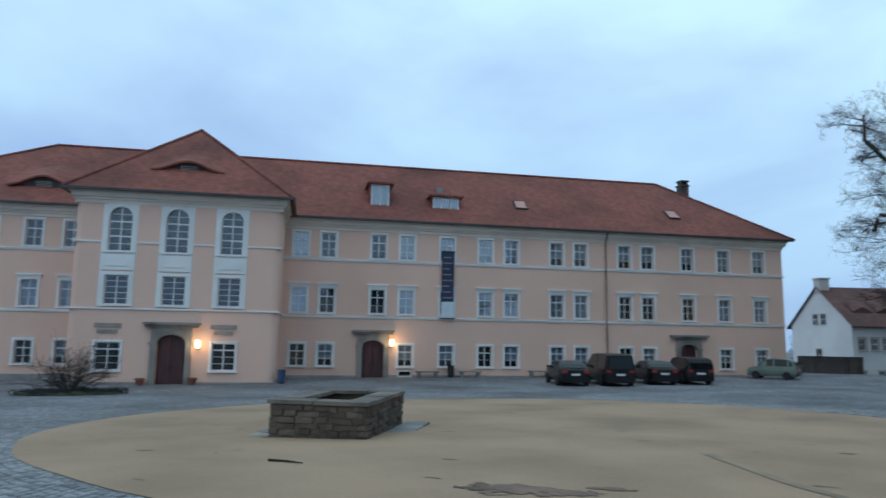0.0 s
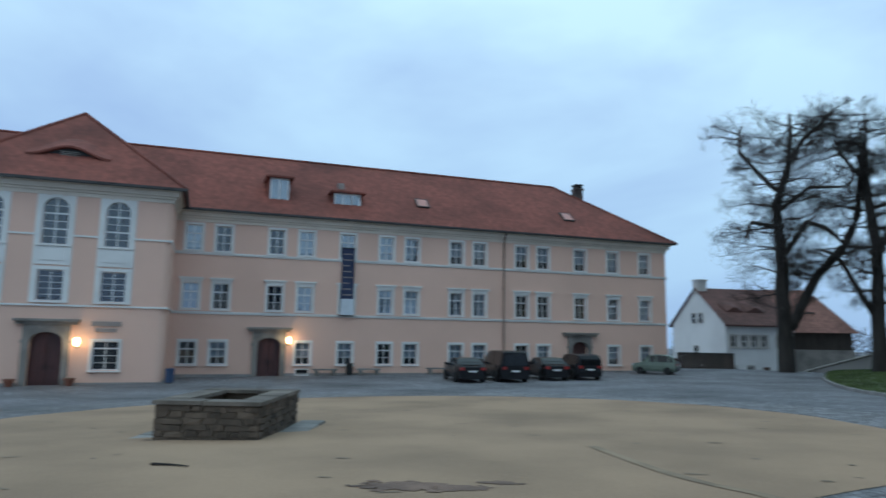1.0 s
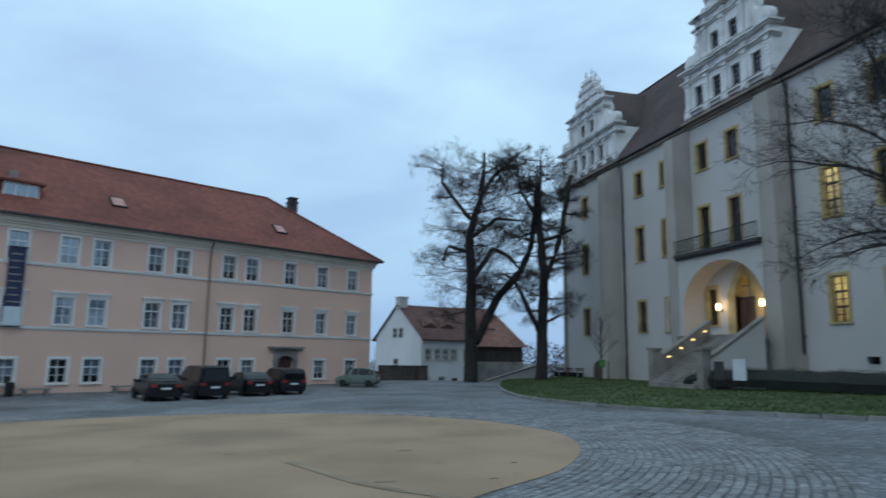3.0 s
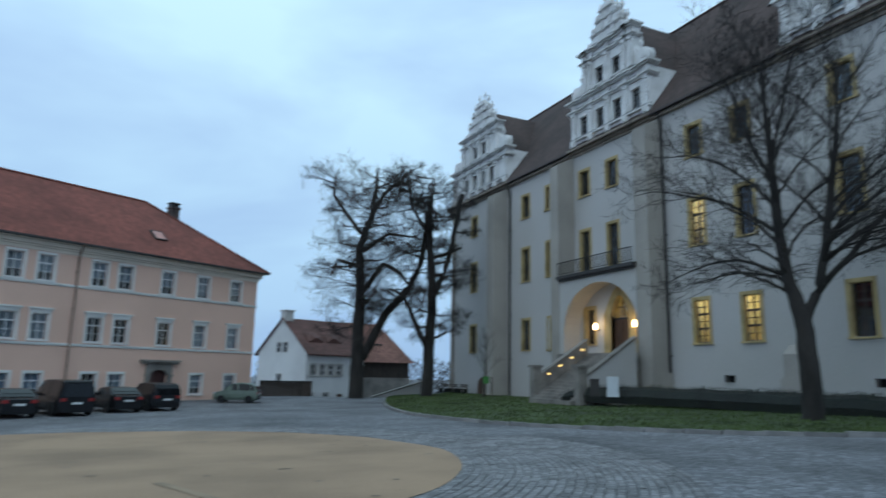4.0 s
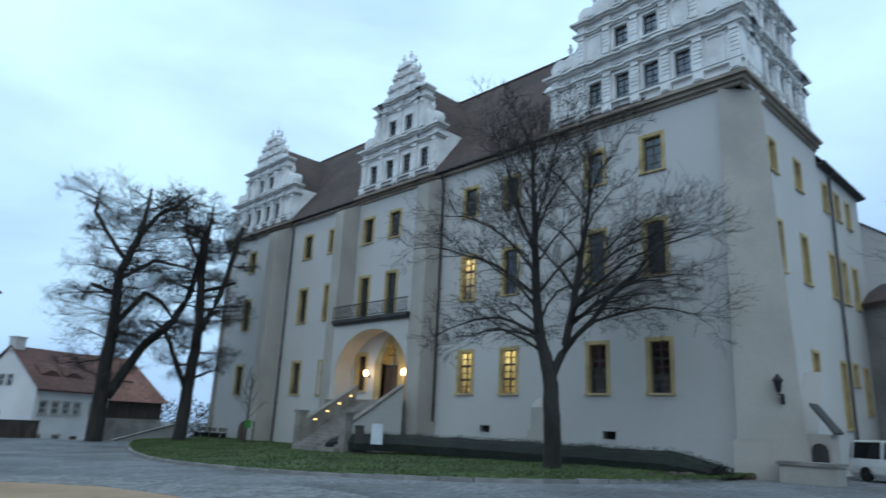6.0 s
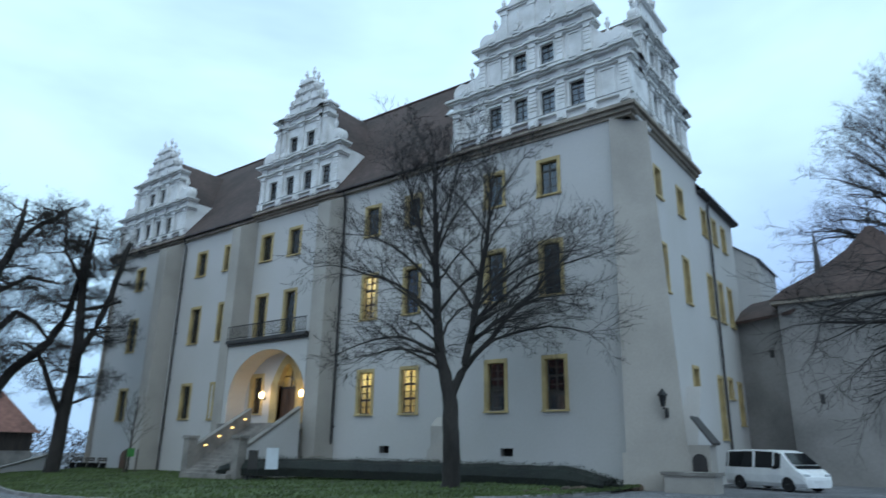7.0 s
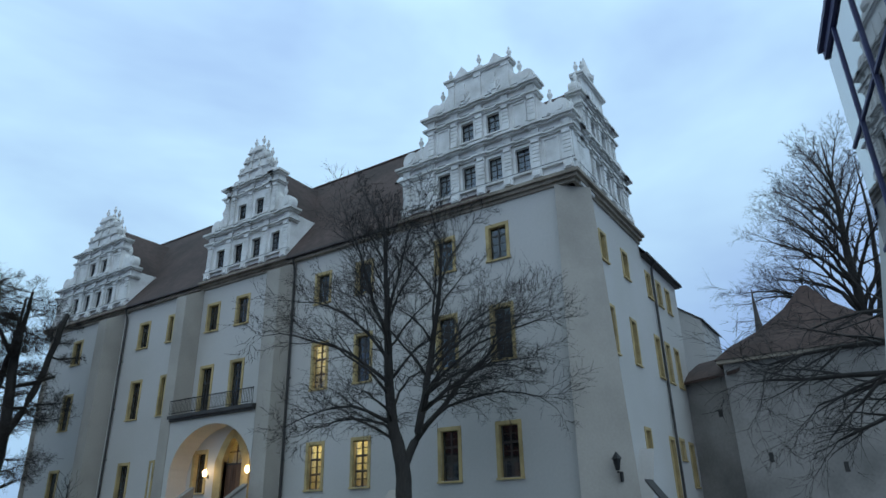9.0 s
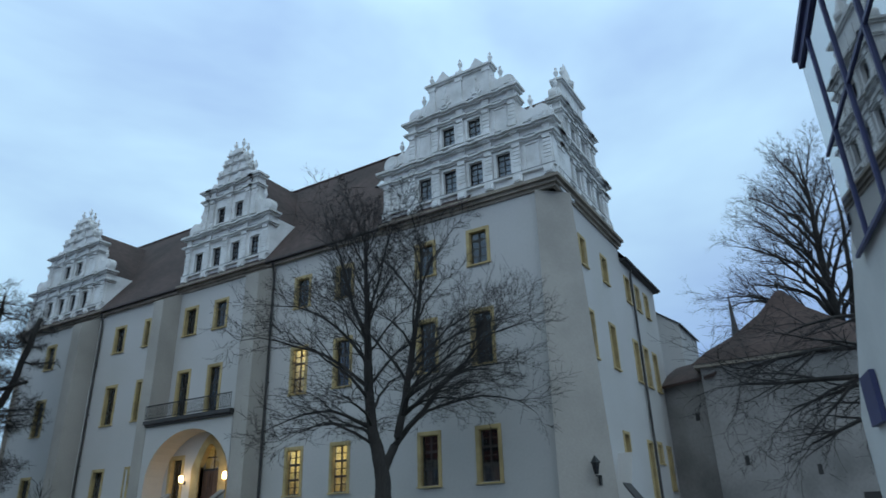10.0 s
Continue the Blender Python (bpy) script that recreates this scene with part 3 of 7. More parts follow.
for z, rows in ((3.0, [(0.1, 0.08)]), (6.93, [(0.1, 0.06)])):
    sb = Build()
    if z < 5:
        for h, p in rows:
            sb.box(PL - p, PR + p, -5.5 - p, 0, z, z + h)
    else:
        edges = [PL - 0.06] + [x for u in PWIN for x in (u - 0.98, u + 0.98)] + [PR + 0.06]
        for x0, x1 in zip(edges[::2], edges[1::2]):
            part("string_course", boxes((x0, x1, -5.56, -5.4, z, z + 0.1)), TRIM, pink)
        sb.box(PR - 0.1, PR + 0.06, -5.4, 0, z, z + 0.1)
        sb.box(PL - 0.06, PL + 0.1, -5.4, 0, z, z + 0.1)
    part("string_course", sb, TRIM, pink)
part("plinth", boxes((PL - 0.04, -9.2, -5.55, -5.3, -2.6, -1.18), (-6.7, PR + 0.04, -5.55, -5.3, -2.6, -1.18), (PR - 0.2, PR + 0.04, -5.3, 0, -2.6, -1.1)), PLINTH, pink)
vc = Build()
vc.moulding(PL, PR, 9.25, [(0.22, 0.05), (0.14, 0.15), (0.28, 0.28), (0.12, 0.42)], 5.5)
part("cornice", vc, CREAM, pink, "", PV)
part("gutter", boxes((PL - 0.75, PR + 0.75, -6.24, -6.05, 9.93, 10.08), (PR + 0.56, PR + 0.75, -6.05, -0.7, 9.93, 10.08), (PL - 0.75, PL - 0.56, -6.05, -0.7, 9.93, 10.08)), ZINC, pink)
vr = Build()
P0, P1 = (PL - 0.7, -6.15, 10.04), (PR + 0.7, -6.15, 10.04)
AP, BK = (-8.0, 0.3, 15.85), (-8.0, RV, 15.85)
vr.quad(P0, P1, AP)
vr.quad(P1, (PR + 0.7, RV, 10.04), BK, AP)
vr.quad((PL - 0.7, RV, 10.04), P0, AP, BK)
vr.quad((PL - 0.7, RV, 10.04), (PR + 0.7, RV, 10.04), P1, P0)
part("pavilion_roof", vr, RED_ROOF, pink, "steep hipped roof of red clay tiles")
for q in (P0, P1, BK):
    ridge_cap("ridge_tiles", pink, AP, q, RED_ROOF)
for u in PWIN:
    ob = window(pink, u, 6.45, 1.3, 2.65, PV, rows=6, cols=2, border=0.2, arch=True)
    window(pink, u, 3.3, 1.3, 1.72, PV, rows=5, cols=2, border=0.2)
    pb = boxes((u - 0.97, u - 0.85, -5.53, -5.49, 3.2, 9.25), (u + 0.85, u + 0.97, -5.53, -5.49, 3.2, 9.25))
    for i in range(12):
        (x0, z0_), (x1, z1_) = [(u + 0.852 * math.cos(math.pi * k / 12), 8.45 + 0.852 * math.sin(math.pi * k / 12)) for k in (i, i + 1)]
        if max(z0_, z1_) < 9.24:
            pb.prism([(x0, z0_), (x1, z1_), (x1, 9.25), (x0, 9.25)], -5.53, -5.49)
    part("window_panel", pb, TRIM, pink, "white rendered strip round two windows")
    part("apron_panel", boxes((u - 0.93, u + 0.93, -5.56, -5.48, 5.3, 6.32), (u - 0.6, u + 0.6, -5.6, -5.56, 5.55, 6.1)), TRIM, pink)
for u in (-11.45, -5.0):
    window(pink, u, -0.5, 1.35, 1.6, PV, rows=4, cols=2, border=0.14)
portal(pink, -7.95, -1.42, 1.62, 3.0, PV, DOORWOOD, 3.2)
for u in (-11.5, -5.05):
    sg = part("sign", boxes((u - 0.75, u + 0.75, -5.56, -5.51, 1.95, 2.2), (u - 0.55, u + 0.55, -5.56, -5.51, 1.62, 1.82)), SIGNGREY, pink, "faded brown lettered plaques")


def eyebrow(parent, u, v, z, w, h, m0):
    """A bat dormer: a low curved brow of tiles over a dark slit."""
    b, n = Build(), 18
    top = []
    for i in range(n + 1):
        s = -1 + 2 * i / n
        top.append((s * w / 2, h * (0.5 + 0.5 * math.cos(math.pi * s))))
    for (x0, z0), (x1, z1) in zip(top, top[1:]):
        b.quad((x0, -0.35, z0 + 0.10), (x1, -0.35, z1 + 0.10), (x1, 2.6, 2.05 + z1 * 0.2), (x0, 2.6, 2.05 + z0 * 0.2))
        b.quad((x0, -0.35, z0 - 0.02), (x1, -0.35, z1 - 0.02), (x1, -0.35, z1 + 0.10), (x0, -0.35, z0 + 0.10))
        b.quad((x0, -0.35, z0 - 0.02), (x0, 0.6, z0 - 0.02), (x1, 0.6, z1 - 0.02), (x1, -0.35, z1 - 0.02))
    ob = part("eyebrow_dormer", b, RED_ROOF, parent, "curved eyebrow dormer", m0 @ pose(u, v, z))
    f = Build()
    for (x0, z0), (x1, z1) in zip(top, top[1:]):
        f.quad((x0, -0.05, -0.4), (x1, -0.05, -0.4), (x1, -0.05, z1), (x0, -0.05, z0))
    part("dormer_front", f, SASH_DARK, ob)
    part("louvre", boxes(*[(-0.5, 0.5, -0.14, -0.1, 0.02 + 0.11 * i, 0.08 + 0.11 * i) for i in range(4)]), STONE, ob)


eyebrow(pink, -7.9, -3.95, 11.75, 4.4, 0.62, ID)
eyebrow(pink, -18.0, 1.05, 11.3, 4.4, 0.7, ID)


def box_dormer(parent, u, v, z, w, h, cols):
    b = boxes((-w / 2 - 0.12, -w / 2, 0, 2.2, 0, h), (w / 2, w / 2 + 0.12, 0, 2.2, 0, h))
    ob = part("dormer", b, RED_ROOF, parent, "flat-roofed box dormer", pose(u, v, z))
    part("dormer_roof", boxes((-w / 2 - 0.32, w / 2 + 0.32, -0.3, 2.4, h, h + 0.14)), RED_ROOF, ob)
    part("frame", boxes((-w / 2, w / 2, -0.03, 0.06, 0, 0.14), (-w / 2, w / 2, -0.03, 0.06, h - 0.1, h), (-w / 2, -w / 2 + 0.09, -0.03, 0.06, 0.14, h - 0.1), (w / 2 - 0.09, w / 2, -0.03, 0.06, 0.14, h - 0.1), *[(-w / 2 + w * i / cols - 0.04, -w / 2 + w * i / cols + 0.04, -0.02, 0.05, 0.14, h - 0.1) for i in range(1, cols)]), SASH_WHITE, ob)
    part("pane", boxes((-w / 2 + 0.05, w / 2 - 0.05, 0.06, 0.09, 0.1, h - 0.05)), CURTAIN, ob)
    part("glass", boxes((-w / 2 + 0.05, w / 2 - 0.05, 0.02, 0.03, 0.1, h - 0.05)), GLASS_SKY, ob)


box_dormer(pink, 4.75, 1.0, 11.15, 1.35, 1.75, 2)
box_dormer(pink, 9.75, 1.0, 11.15, 2.0, 1.05, 3)
SL = math.atan2(RZ - E0, RV + 0.65)
for u, v in ((15.9, 1.9), (28.9, 1.75)):
    z = E0 + (v + 0.65) * math.tan(SL)
    sk = part("skylight", boxes((-0.42, 0.42, -0.55, 0.55, 0.02, 0.12)), SKYLIGHT, pink, "roof hatch", pose(u, v, z, math.degrees(SL)))
    part("hatch_frame", boxes((-0.5, 0.5, -0.63, -0.55, 0.0, 0.14), (-0.5, 0.5, 0.55, 0.63, 0.0, 0.14), (-0.5, -0.42, -0.55, 0.55, 0.0, 0.14), (0.42, 0.5, -0.55, 0.55, 0.0, 0.14)), ZINC, sk)
part("roof_vent", boxes((9.35, 9.85, 2.9, 3.4, 12.9, 13.4)), SIGNGREY, pink)
ch = part("chimney", boxes((32.75, 33.5, 6.5, 7.3, 12.0, 15.75), (32.68, 33.57, 6.42, 7.38, 15.75, 15.9)), OLD_BRICK, pink, "dark brick chimney")
part("chimney_cap", boxes((32.8, 32.98, 6.55, 7.25, 15.9, 16.2), (33.27, 33.45, 6.55, 7.25, 15.9, 16.2), (32.7, 33.55, 6.45, 7.35, 16.2, 16.3)), SASH_DARK, ch)
for u, mt in ((22.15, PINKPIPE),):
    pp = Build()
    pp.tube([(u, -0.62, 9.9), (u, -0.2, 9.3), (u, -0.14, 9.0), (u, -0.14, -1.2)], 0.07, 8)
    for z in (8, 5.5, 2.5, 0):
        pp.box(u - 0.1, u + 0.1, -0.16, 0.0, z, z + 0.06)
    part("downpipe", pp, mt, pink)
bn = part("banner", boxes((9.28, 10.18, -0.24, -0.20, 4.25, 7.9)), BANNER, pink, "tall navy printed cloth banner")
part("banner_panel", boxes((9.28, 10.18, -0.25, -0.19, 3.1, 4.25)), BANNERW, bn)
for i in range(8):
    part("print_bar", boxes((9.36, 10.1 - 0.13 * (i % 3), -0.255, -0.24, 4.5 + 0.42 * i, 4.58 + 0.42 * i)), SIGNGREY, bn)
for z in (7.9, 3.02):
    part("banner_rod", boxes((9.2, 10.26, -0.3, 0.0, z, z + 0.05)), IRON, bn)


def wall_lamp(u, v, z, frame_m, power, label, group):
    lm = thing("wall_lamp", frame_m @ pose(u, v, z), label, "wall lamp", group)
    g = Build()
    g.lathe([(0.02, -0.24), (0.11, -0.2), (0.14, -0.06), (0.14, 0.08), (0.11, 0.2), (0.03, 0.25)], 12, (0, -0.32, 0))
    part("globe", g, LAMPGLOW, lm, "glowing globe", smooth=True)
    part("bracket", boxes((-0.02, 0.02, -0.34, 0.02, -0.26, -0.22), (-0.06, 0.06, -0.02, 0.02, -0.34, -0.12)), IRON, lm)
    p = (frame_m @ pose(u, v - 0.62, z)).translation
    lamp("wall_lamp_light", p, power)


wall_lamp(5.75, 0.0, 1.25, PK, 28, "small lit globe lamp beside a stone door surround", "door lamps")
wall_lamp(-6.42, -5.5, 1.05, PK, 28, "small lit globe lamp beside a stone door surround", "door lamps")

# ---------------------------------------------------------------- castle
CF = pose(32, 0, 0, 0, 0, -90)
castle = thing("castle", CF, "white Renaissance castle with stepped gables and steep brown roof", "castle")
SIDE = CF.inverted() @ pose(0, 11.7, 0)
TOPW, MIDW, BOTW = (15.85, 2.05), (9.98, 2.95), (3.8, 2.65)
CW = 1.15
fh, fwin = [], []
LIT = {(30.5, 1), (30.5, 2), (26.8, 2)}
for y, rows in ((60.9, (0, 1, 2)), (50.8, (0, 1, 2)), (42.0, (0,)), (38.65, (0,)), (30.5, (0, 1, 2)), (26.8, (0, 1, 2)), (20.45, (0, 1, 2)), (16.75, (0, 1, 2))):
    for r in rows:
        z0, h = (TOPW, MIDW, BOTW)[r]
        fh.append(hole(-y, z0, CW, h))
        fwin.append((y, z0, h, r))
SLIM = ((47.2, *TOPW, 0.55), (47.2, *MIDW, 0.5))
fh += [hole(-y, z0, w, h) for y, z0, h, w in SLIM]
for y in (42.0, 38.65):
    fh.append(hole(-y, 9.55, CW, 3.4))
    fwin.append((y, 9.55, 3.4, 1))
VENTS = ((28.65, 1.45), (19.8, 1.4))
fh += [hole(-y, z, 0.8, 0.42) for y, z in VENTS]
fh.append(hole(-41.6, 4.05, 1.15, 2.65))
fh.append(hole(-38.1, 3.3, 2.0, 4.2))
cwb = Build()
cwb.wall(-65.6, -12.7, -2.2, 20.0, fh, 0.42)
cwb.quad((-66.6, 1.1, -2.2), (-66.6, 15, -2.2), (-66.6, 15, 20), (-66.6, 1.1, 20))
cwb.quad((-66.6, 15, -2.2), (-12, 15, -2.2), (-12, 15, 20), (-66.6, 15, 20))
cw_ = part("wall", cwb, LIME, castle, "white lime render, slightly stained")
# dark sheets with painted room shade behind the castle windows
part("interior", boxes((-66.4, -13, 2.2, 2.25, -2, 19.8), (-66.4, -13, 0.45, 2.2, 14.4, 14.5), (-66.4, -13, 0.45, 2.2, 8.2, 8.3)), ROOM_SHADE, castle)
for y, z0, h, r in fwin:
    lit = (y, r) in LIT
    window(castle, -y, z0, CW, h, ID, trim=OCHRE, sash=SASH_DARK, rows=6 if r else 4, cols=2, depth=0.2, border=0.2, pane=GLASS, sill=True)
for y, z0, h, w in SLIM:
    window(castle, -y, z0, w, h, ID, trim=OCHRE, sash=SASH_DARK, rows=6, cols=1, depth=0.2, border=0.2, pane=GLASS)
blind = part("blind_window", boxes((-47.52, -47.34, -0.05, 0.02, 3.75, 6.6), (-47.06, -46.88, -0.05, 0.02, 3.75, 6.6), (-47.34, -47.06, -0.05, 0.02, 6.42, 6.6), (-47.56, -46.84, -0.1, 0.03, 3.62, 3.75)), OCHRE, castle, "narrow walled-up window surround")
part("infill", boxes((-47.34, -47.06, -0.012, 0.02, 3.75, 6.42)), LIME, blind)
LIME_ROOM = mat("cream_room_paint", (0.72, 0.62, 0.36), 0.9, 0.04, 0.5, 9.0, 0.0)
for y, r in sorted(LIT):
    z0, h = (TOPW, MIDW, BOTW)[r]
    rm = Build()
    x0, x1, d0, d1, a0, a1 = -y - 1.2, -y + 1.2, 0.46, 2.1, z0 - 0.6, z0 + h + 0.5
    rm.quad((x0, d1, a0), (x1, d1, a0), (x1, d1, a1), (x0, d1, a1))
    rm.quad((x0, d0, a0), (x0, d1, a0), (x0, d1, a1), (x0, d0, a1))
    rm.quad((x1, d0, a0), (x1, d1, a0), (x1, d1, a1), (x1, d0, a1))
    rm.quad((x0, d0, a1), (x1, d0, a1), (x1, d1, a1), (x0, d1, a1))
    rm.quad((x0, d0, a0), (x1, d0, a0), (x1, d1, a0), (x0, d1, a0))
    part("lit_room", rm, LIME_ROOM, castle, "lamp-lit cream room behind a window")
    lamp("room_lamp", (32 + 1.2, y, z0 + h - 0.1), 70, (1.0, 0.86, 0.55), 0.15)
for y, z in VENTS:
    g = part("cellar_vent", boxes((-y - 0.46, -y + 0.46, -0.04, 0.0, z + 0.42, z + 0.48), (-y - 0.46, -y + 0.46, -0.05, 0.0, z - 0.07, z)), LIME, castle)
    part("grille", boxes(*[(-y - 0.36 + 0.12 * i, -y - 0.33 + 0.12 * i, 0.12, 0.15, z, z + 0.42) for i in range(7)]), IRON, g)

# buttress piers with sloping heads and stepped feet
def pier(u0, u1, p, z_front, z_wall, foot=1.75):
    b = Build()
    b.prism([(-p, -2.2), (0.1, -2.2), (0.1, z_wall), (-p, z_front)], u0, u1, "x")
    ob = part("buttress", b, BUTT, castle, "beige rendered buttress")
    part("buttress_foot", boxes((u0 - 0.14, u1 + 0.14, -p - 0.14, 0.05, -2.2, foot), (u0 - 0.05, u1 + 0.05, -p - 0.05, 0.05, foot, foot + 0.14)), BUTT, ob)
    return ob


pier(-55.25, -54.0, 1.6, 18.6, 19.5)
pier(-44.53, -43.39, 1.6, 18.6, 19.5)
pier(-34.55, -33.25, 1.55, 18.6, 19.5, 1.95)
pier(-24.6, -23.5, 0.55, 3.0, 3.6, 1.7)
# diagonal corner buttresses
for far in (False, True):
    b = Build()
    for z0, z1, low, high in ((-2.2, 1.7, ((-13.15, 0.05), (-13.1, -0.58), (-10.35, 2.15), (-11.6, 3.2)), ((-13.1, 0.05), (-13.05, -0.54), (-10.45, 2.05), (-11.6, 3.1))),
                              (1.7, 19.34, ((-12.98, 0.05), (-12.9, -0.42), (-10.68, 1.82), (-11.62, 2.75)), ((-12.85, 0.05), (-12.76, -0.33), (-11.2, 1.22), (-11.72, 1.75)))):
        k = len(b.v)
        for z, pts in ((z0, low), (z1, high)):
            for u, v in pts + ((-12.4, 1.2),):
                b.v.append((-78.3 - u if far else u, v, z))
        n = 5
        b.f.append(tuple(k + i for i in range(n)))
        b.f.append(tuple(k + n + i for i in range(n)))
        b.f.extend((k + i, k + (i + 1) % n, k + n + (i + 1) % n, k + n + i) for i in range(n))
    part("corner_buttress", b, BUTT, castle, "beige diagonal corner buttress")

# eaves cornice along the facade, brown roof
for u0, u1 in ((-66.9, -53.3), (-43.7, -33.9), (-23.8, -11.7)):
    ec = Build()
    ec.moulding(u0, u1, 19.35, [(0.2, 0.12), (0.22, 0.3), (0.2, 0.5)], 0.1, (0, 1 if u1 > -12 else 0))
    part("cornice", ec, CORNICE, castle, "brown moulded stone cornice")
for u0, u1 in ((-53.3, -43.7), (-33.9, -23.8)):
    part("eave_board", boxes((u0, u1, -0.32, 0.1, 19.45, 19.62)), CORNICE, castle)
    part("gutter", boxes((u0, u1, -0.55, -0.36, 19.66, 19.82)), ZINC, castle)
RY, RIDGE = 8.0, 30.9
mr_ = Build()
mr_.quad((-66.9, -0.6, 19.7), (-17, -0.6, 19.7), (-17, RY, RIDGE), (-65.5, RY, RIDGE))
mr_.quad((-66.9, 16.4, 19.7), (-66.9, -0.6, 19.7), (-65.5, RY, RIDGE))
mr_.quad((-17, 16.4, 19.7), (-66.9, 16.4, 19.7), (-65.5, RY, RIDGE), (-17, RY, RIDGE))
part("roof", mr_, BROWN_ROOF, castle, "steep brown clay tile roof")
ridge_cap("ridge_tiles", castle, (-65.5, RY, RIDGE), (-23, RY, RIDGE), BROWN_ROOF, 0.16)
for u, v in ((-46.3, 2.9), (-58.8, 4.9), (-27.0, 4.4)):
    z = 19.7 + (v + 0.6) * (RIDGE - 19.7) / (RY + 0.6)
    sk = part("skylight", boxes((-0.35, 0.35, -0.45, 0.45, 0.04, 0.12)), CLEAR, castle, "small roof hatch", pose(u, v, z, math.degrees(math.atan2(RIDGE - 19.7, RY + 0.6))))
    part("hatch_frame", boxes((-0.42, 0.42, -0.52, -0.45, 0, 0.14), (-0.42, 0.42, 0.45, 0.52, 0, 0.14)), ZINC, sk)


def finial(b, u, v, z, s=1.0):
    b.lathe([(0.22 * s, 0), (0.22 * s, 0.12 * s), (0.10 * s, 0.2 * s), (0.07 * s, 0.42 * s), (0.13 * s, 0.55 * s), (0.19 * s, 0.75 * s), (0.13 * s, 0.92 * s), (0.07 * s, 1.0 * s), (0.10 * s, 1.12 * s), (0.03 * s, 1.25 * s)], 10, (u, v, z))


def volute(b, u, z, r, s, d0, d1):
    """A scroll: a thick disc with a raised rim and eye, and a swept arm."""
    n = 18
    ringp = [(u + r * math.cos(2 * math.pi * i / n), z + r * math.sin(2 * math.pi * i / n)) for i in range(n)]
    b.prism(ringp, d0, d1)
    for q, e in ((0.72, 0.07), (0.36, 0.12)):
        b.prism([(u + q * r * math.cos(2 * math.pi * i / n), z + q * r * math.sin(2 * math.pi * i / n)) for i in range(n)], d0 - e, d0)


def gable(m0, half, z0, wins, uwins, hl, top_w, crown, zr, depth_back, lw=0.95, lh=1.6, cheek=True):
    """A Renaissance gable in three tiers with pilasters, cornices, volutes and finials. hl: tier heights."""
    h1, h2, h3 = hl
    half2, half3 = half * 0.655, top_w
    zA, zB, zC = z0 + h1, z0 + h1 + h2, z0 + h1 + h2 + h3
    body = Build()
    holes1 = [hole(u, z0 + 0.95, lw, lh) for u in wins]
    holes2 = [hole(u, zA + 0.62, lw * 0.98, lh * 0.88) for u in uwins]
    body.wall(-half, half, z0, zA, holes1, 0.3)
    body.wall(-half2, half2, zA, zB, holes2, 0.3)
    tiers = [(half, z0, zA), (half2, zA, zB)]
    if crown != "stack":
        body.wall(-half3, half3, zB, zC, [], 0.3)
        tiers.append((half3, zB, zC))
    for hh, a, c in tiers:
        for s in (-1, 1):
            body.quad((s * hh, 0, a), (s * hh, 0.7, a), (s * hh, 0.7, c), (s * hh, 0, c))
        body.quad((-hh, 0.0, c), (hh, 0.0, c), (hh, 0.7, c), (-hh, 0.7, c))
        body.quad((-hh, 0.7, a), (hh, 0.7, a), (hh, 0.7, c), (-hh, 0.7, c))
    g = part("gable", body, STUCCO, castle, "white stucco stepped gable", m0)
    # cornices: doubled bands at each tier
    for zz, hh, big in ((zA, half, 1.0), (zB, half2, 0.9)) + (((zC, half3, 0.6),) if crown != "stack" else ()):
        for dz, rows in ((-0.95, [(0.12, 0.16 * big), (0.14, 0.29 * big)]), (-0.14, [(0.12, 0.24 * big), (0.16, 0.41 * big)])):
            if big < 0.7 and dz < -0.5:
                continue
            b = Build()
            b.moulding(-hh, hh, zz + dz, rows, 0.7)
            part("cornice", b, STUCCO_OLD_SHADED, g)
    part("base_band", boxes((-half - 0.12, half + 0.12, -0.24, 0.05, z0 + 0.66, z0 + 0.80)), STUCCO_OLD_SHADED, g)
    # rusticated pilasters
    def pil(u, za, zb, w=0.5):
        b = Build()
        n = max(3, int((zb - za - 0.5) / 0.22))
        pr = [(0.02, za), (-0.25, za), (-0.25, za + 0.24)]
        for i in range(n):
            q0 = za + 0.24 + (zb - za - 0.48) * i / n
            q1 = za + 0.24 + (zb - za - 0.48) * (i + 1) / n
            pr += [(-0.19, q0 + 0.02), (-0.19, q1 - 0.035), (-0.1, q1 - 0.03), (-0.1, q1)]
        pr += [(-0.26, zb - 0.22), (-0.26, zb), (0.02, zb)]
        b.prism(pr, u - w / 2, u + w / 2, "x")
        part("pilaster", b, STUCCO, g)
        part("corbel_block", boxes((u - w * 0.6, u + w * 0.6, -0.3, 0.0, za - 0.62, za - 0.16), (u - w * 0.35, u + w * 0.35, -0.38, -0.3, za - 0.55, za - 0.25)), STUCCO, g)
    edges = [-half + 0.32] + [(a + c) / 2 for a, c in zip(wins, wins[1:])] + [half - 0.32]
    gap = (wins[1] - wins[0]) / 2
    edges += [wins[0] - gap, wins[-1] + gap]
    posts1 = []
    for u in sorted(edges, key=lambda e: -abs(e)):
        if abs(u) < half - 0.25 and all(abs(u - q) > 0.56 for q in posts1):
            posts1.append(u)
            pil(u, z0 + 0.8, zA - 0.95)
    e2 = [-half2 + 0.28, half2 - 0.28, (uwins[0] + uwins[-1]) / 2, uwins[0] - gap, uwins[-1] + gap]
    posts2 = []
    for u in sorted(e2, key=lambda e: -abs(e)):
        if abs(u) < half2 - 0.2 and all(abs(u - q) > 0.5 for q in posts2):
            posts2.append(u)
            pil(u, zA + 0.42, zB - 0.95, 0.45)
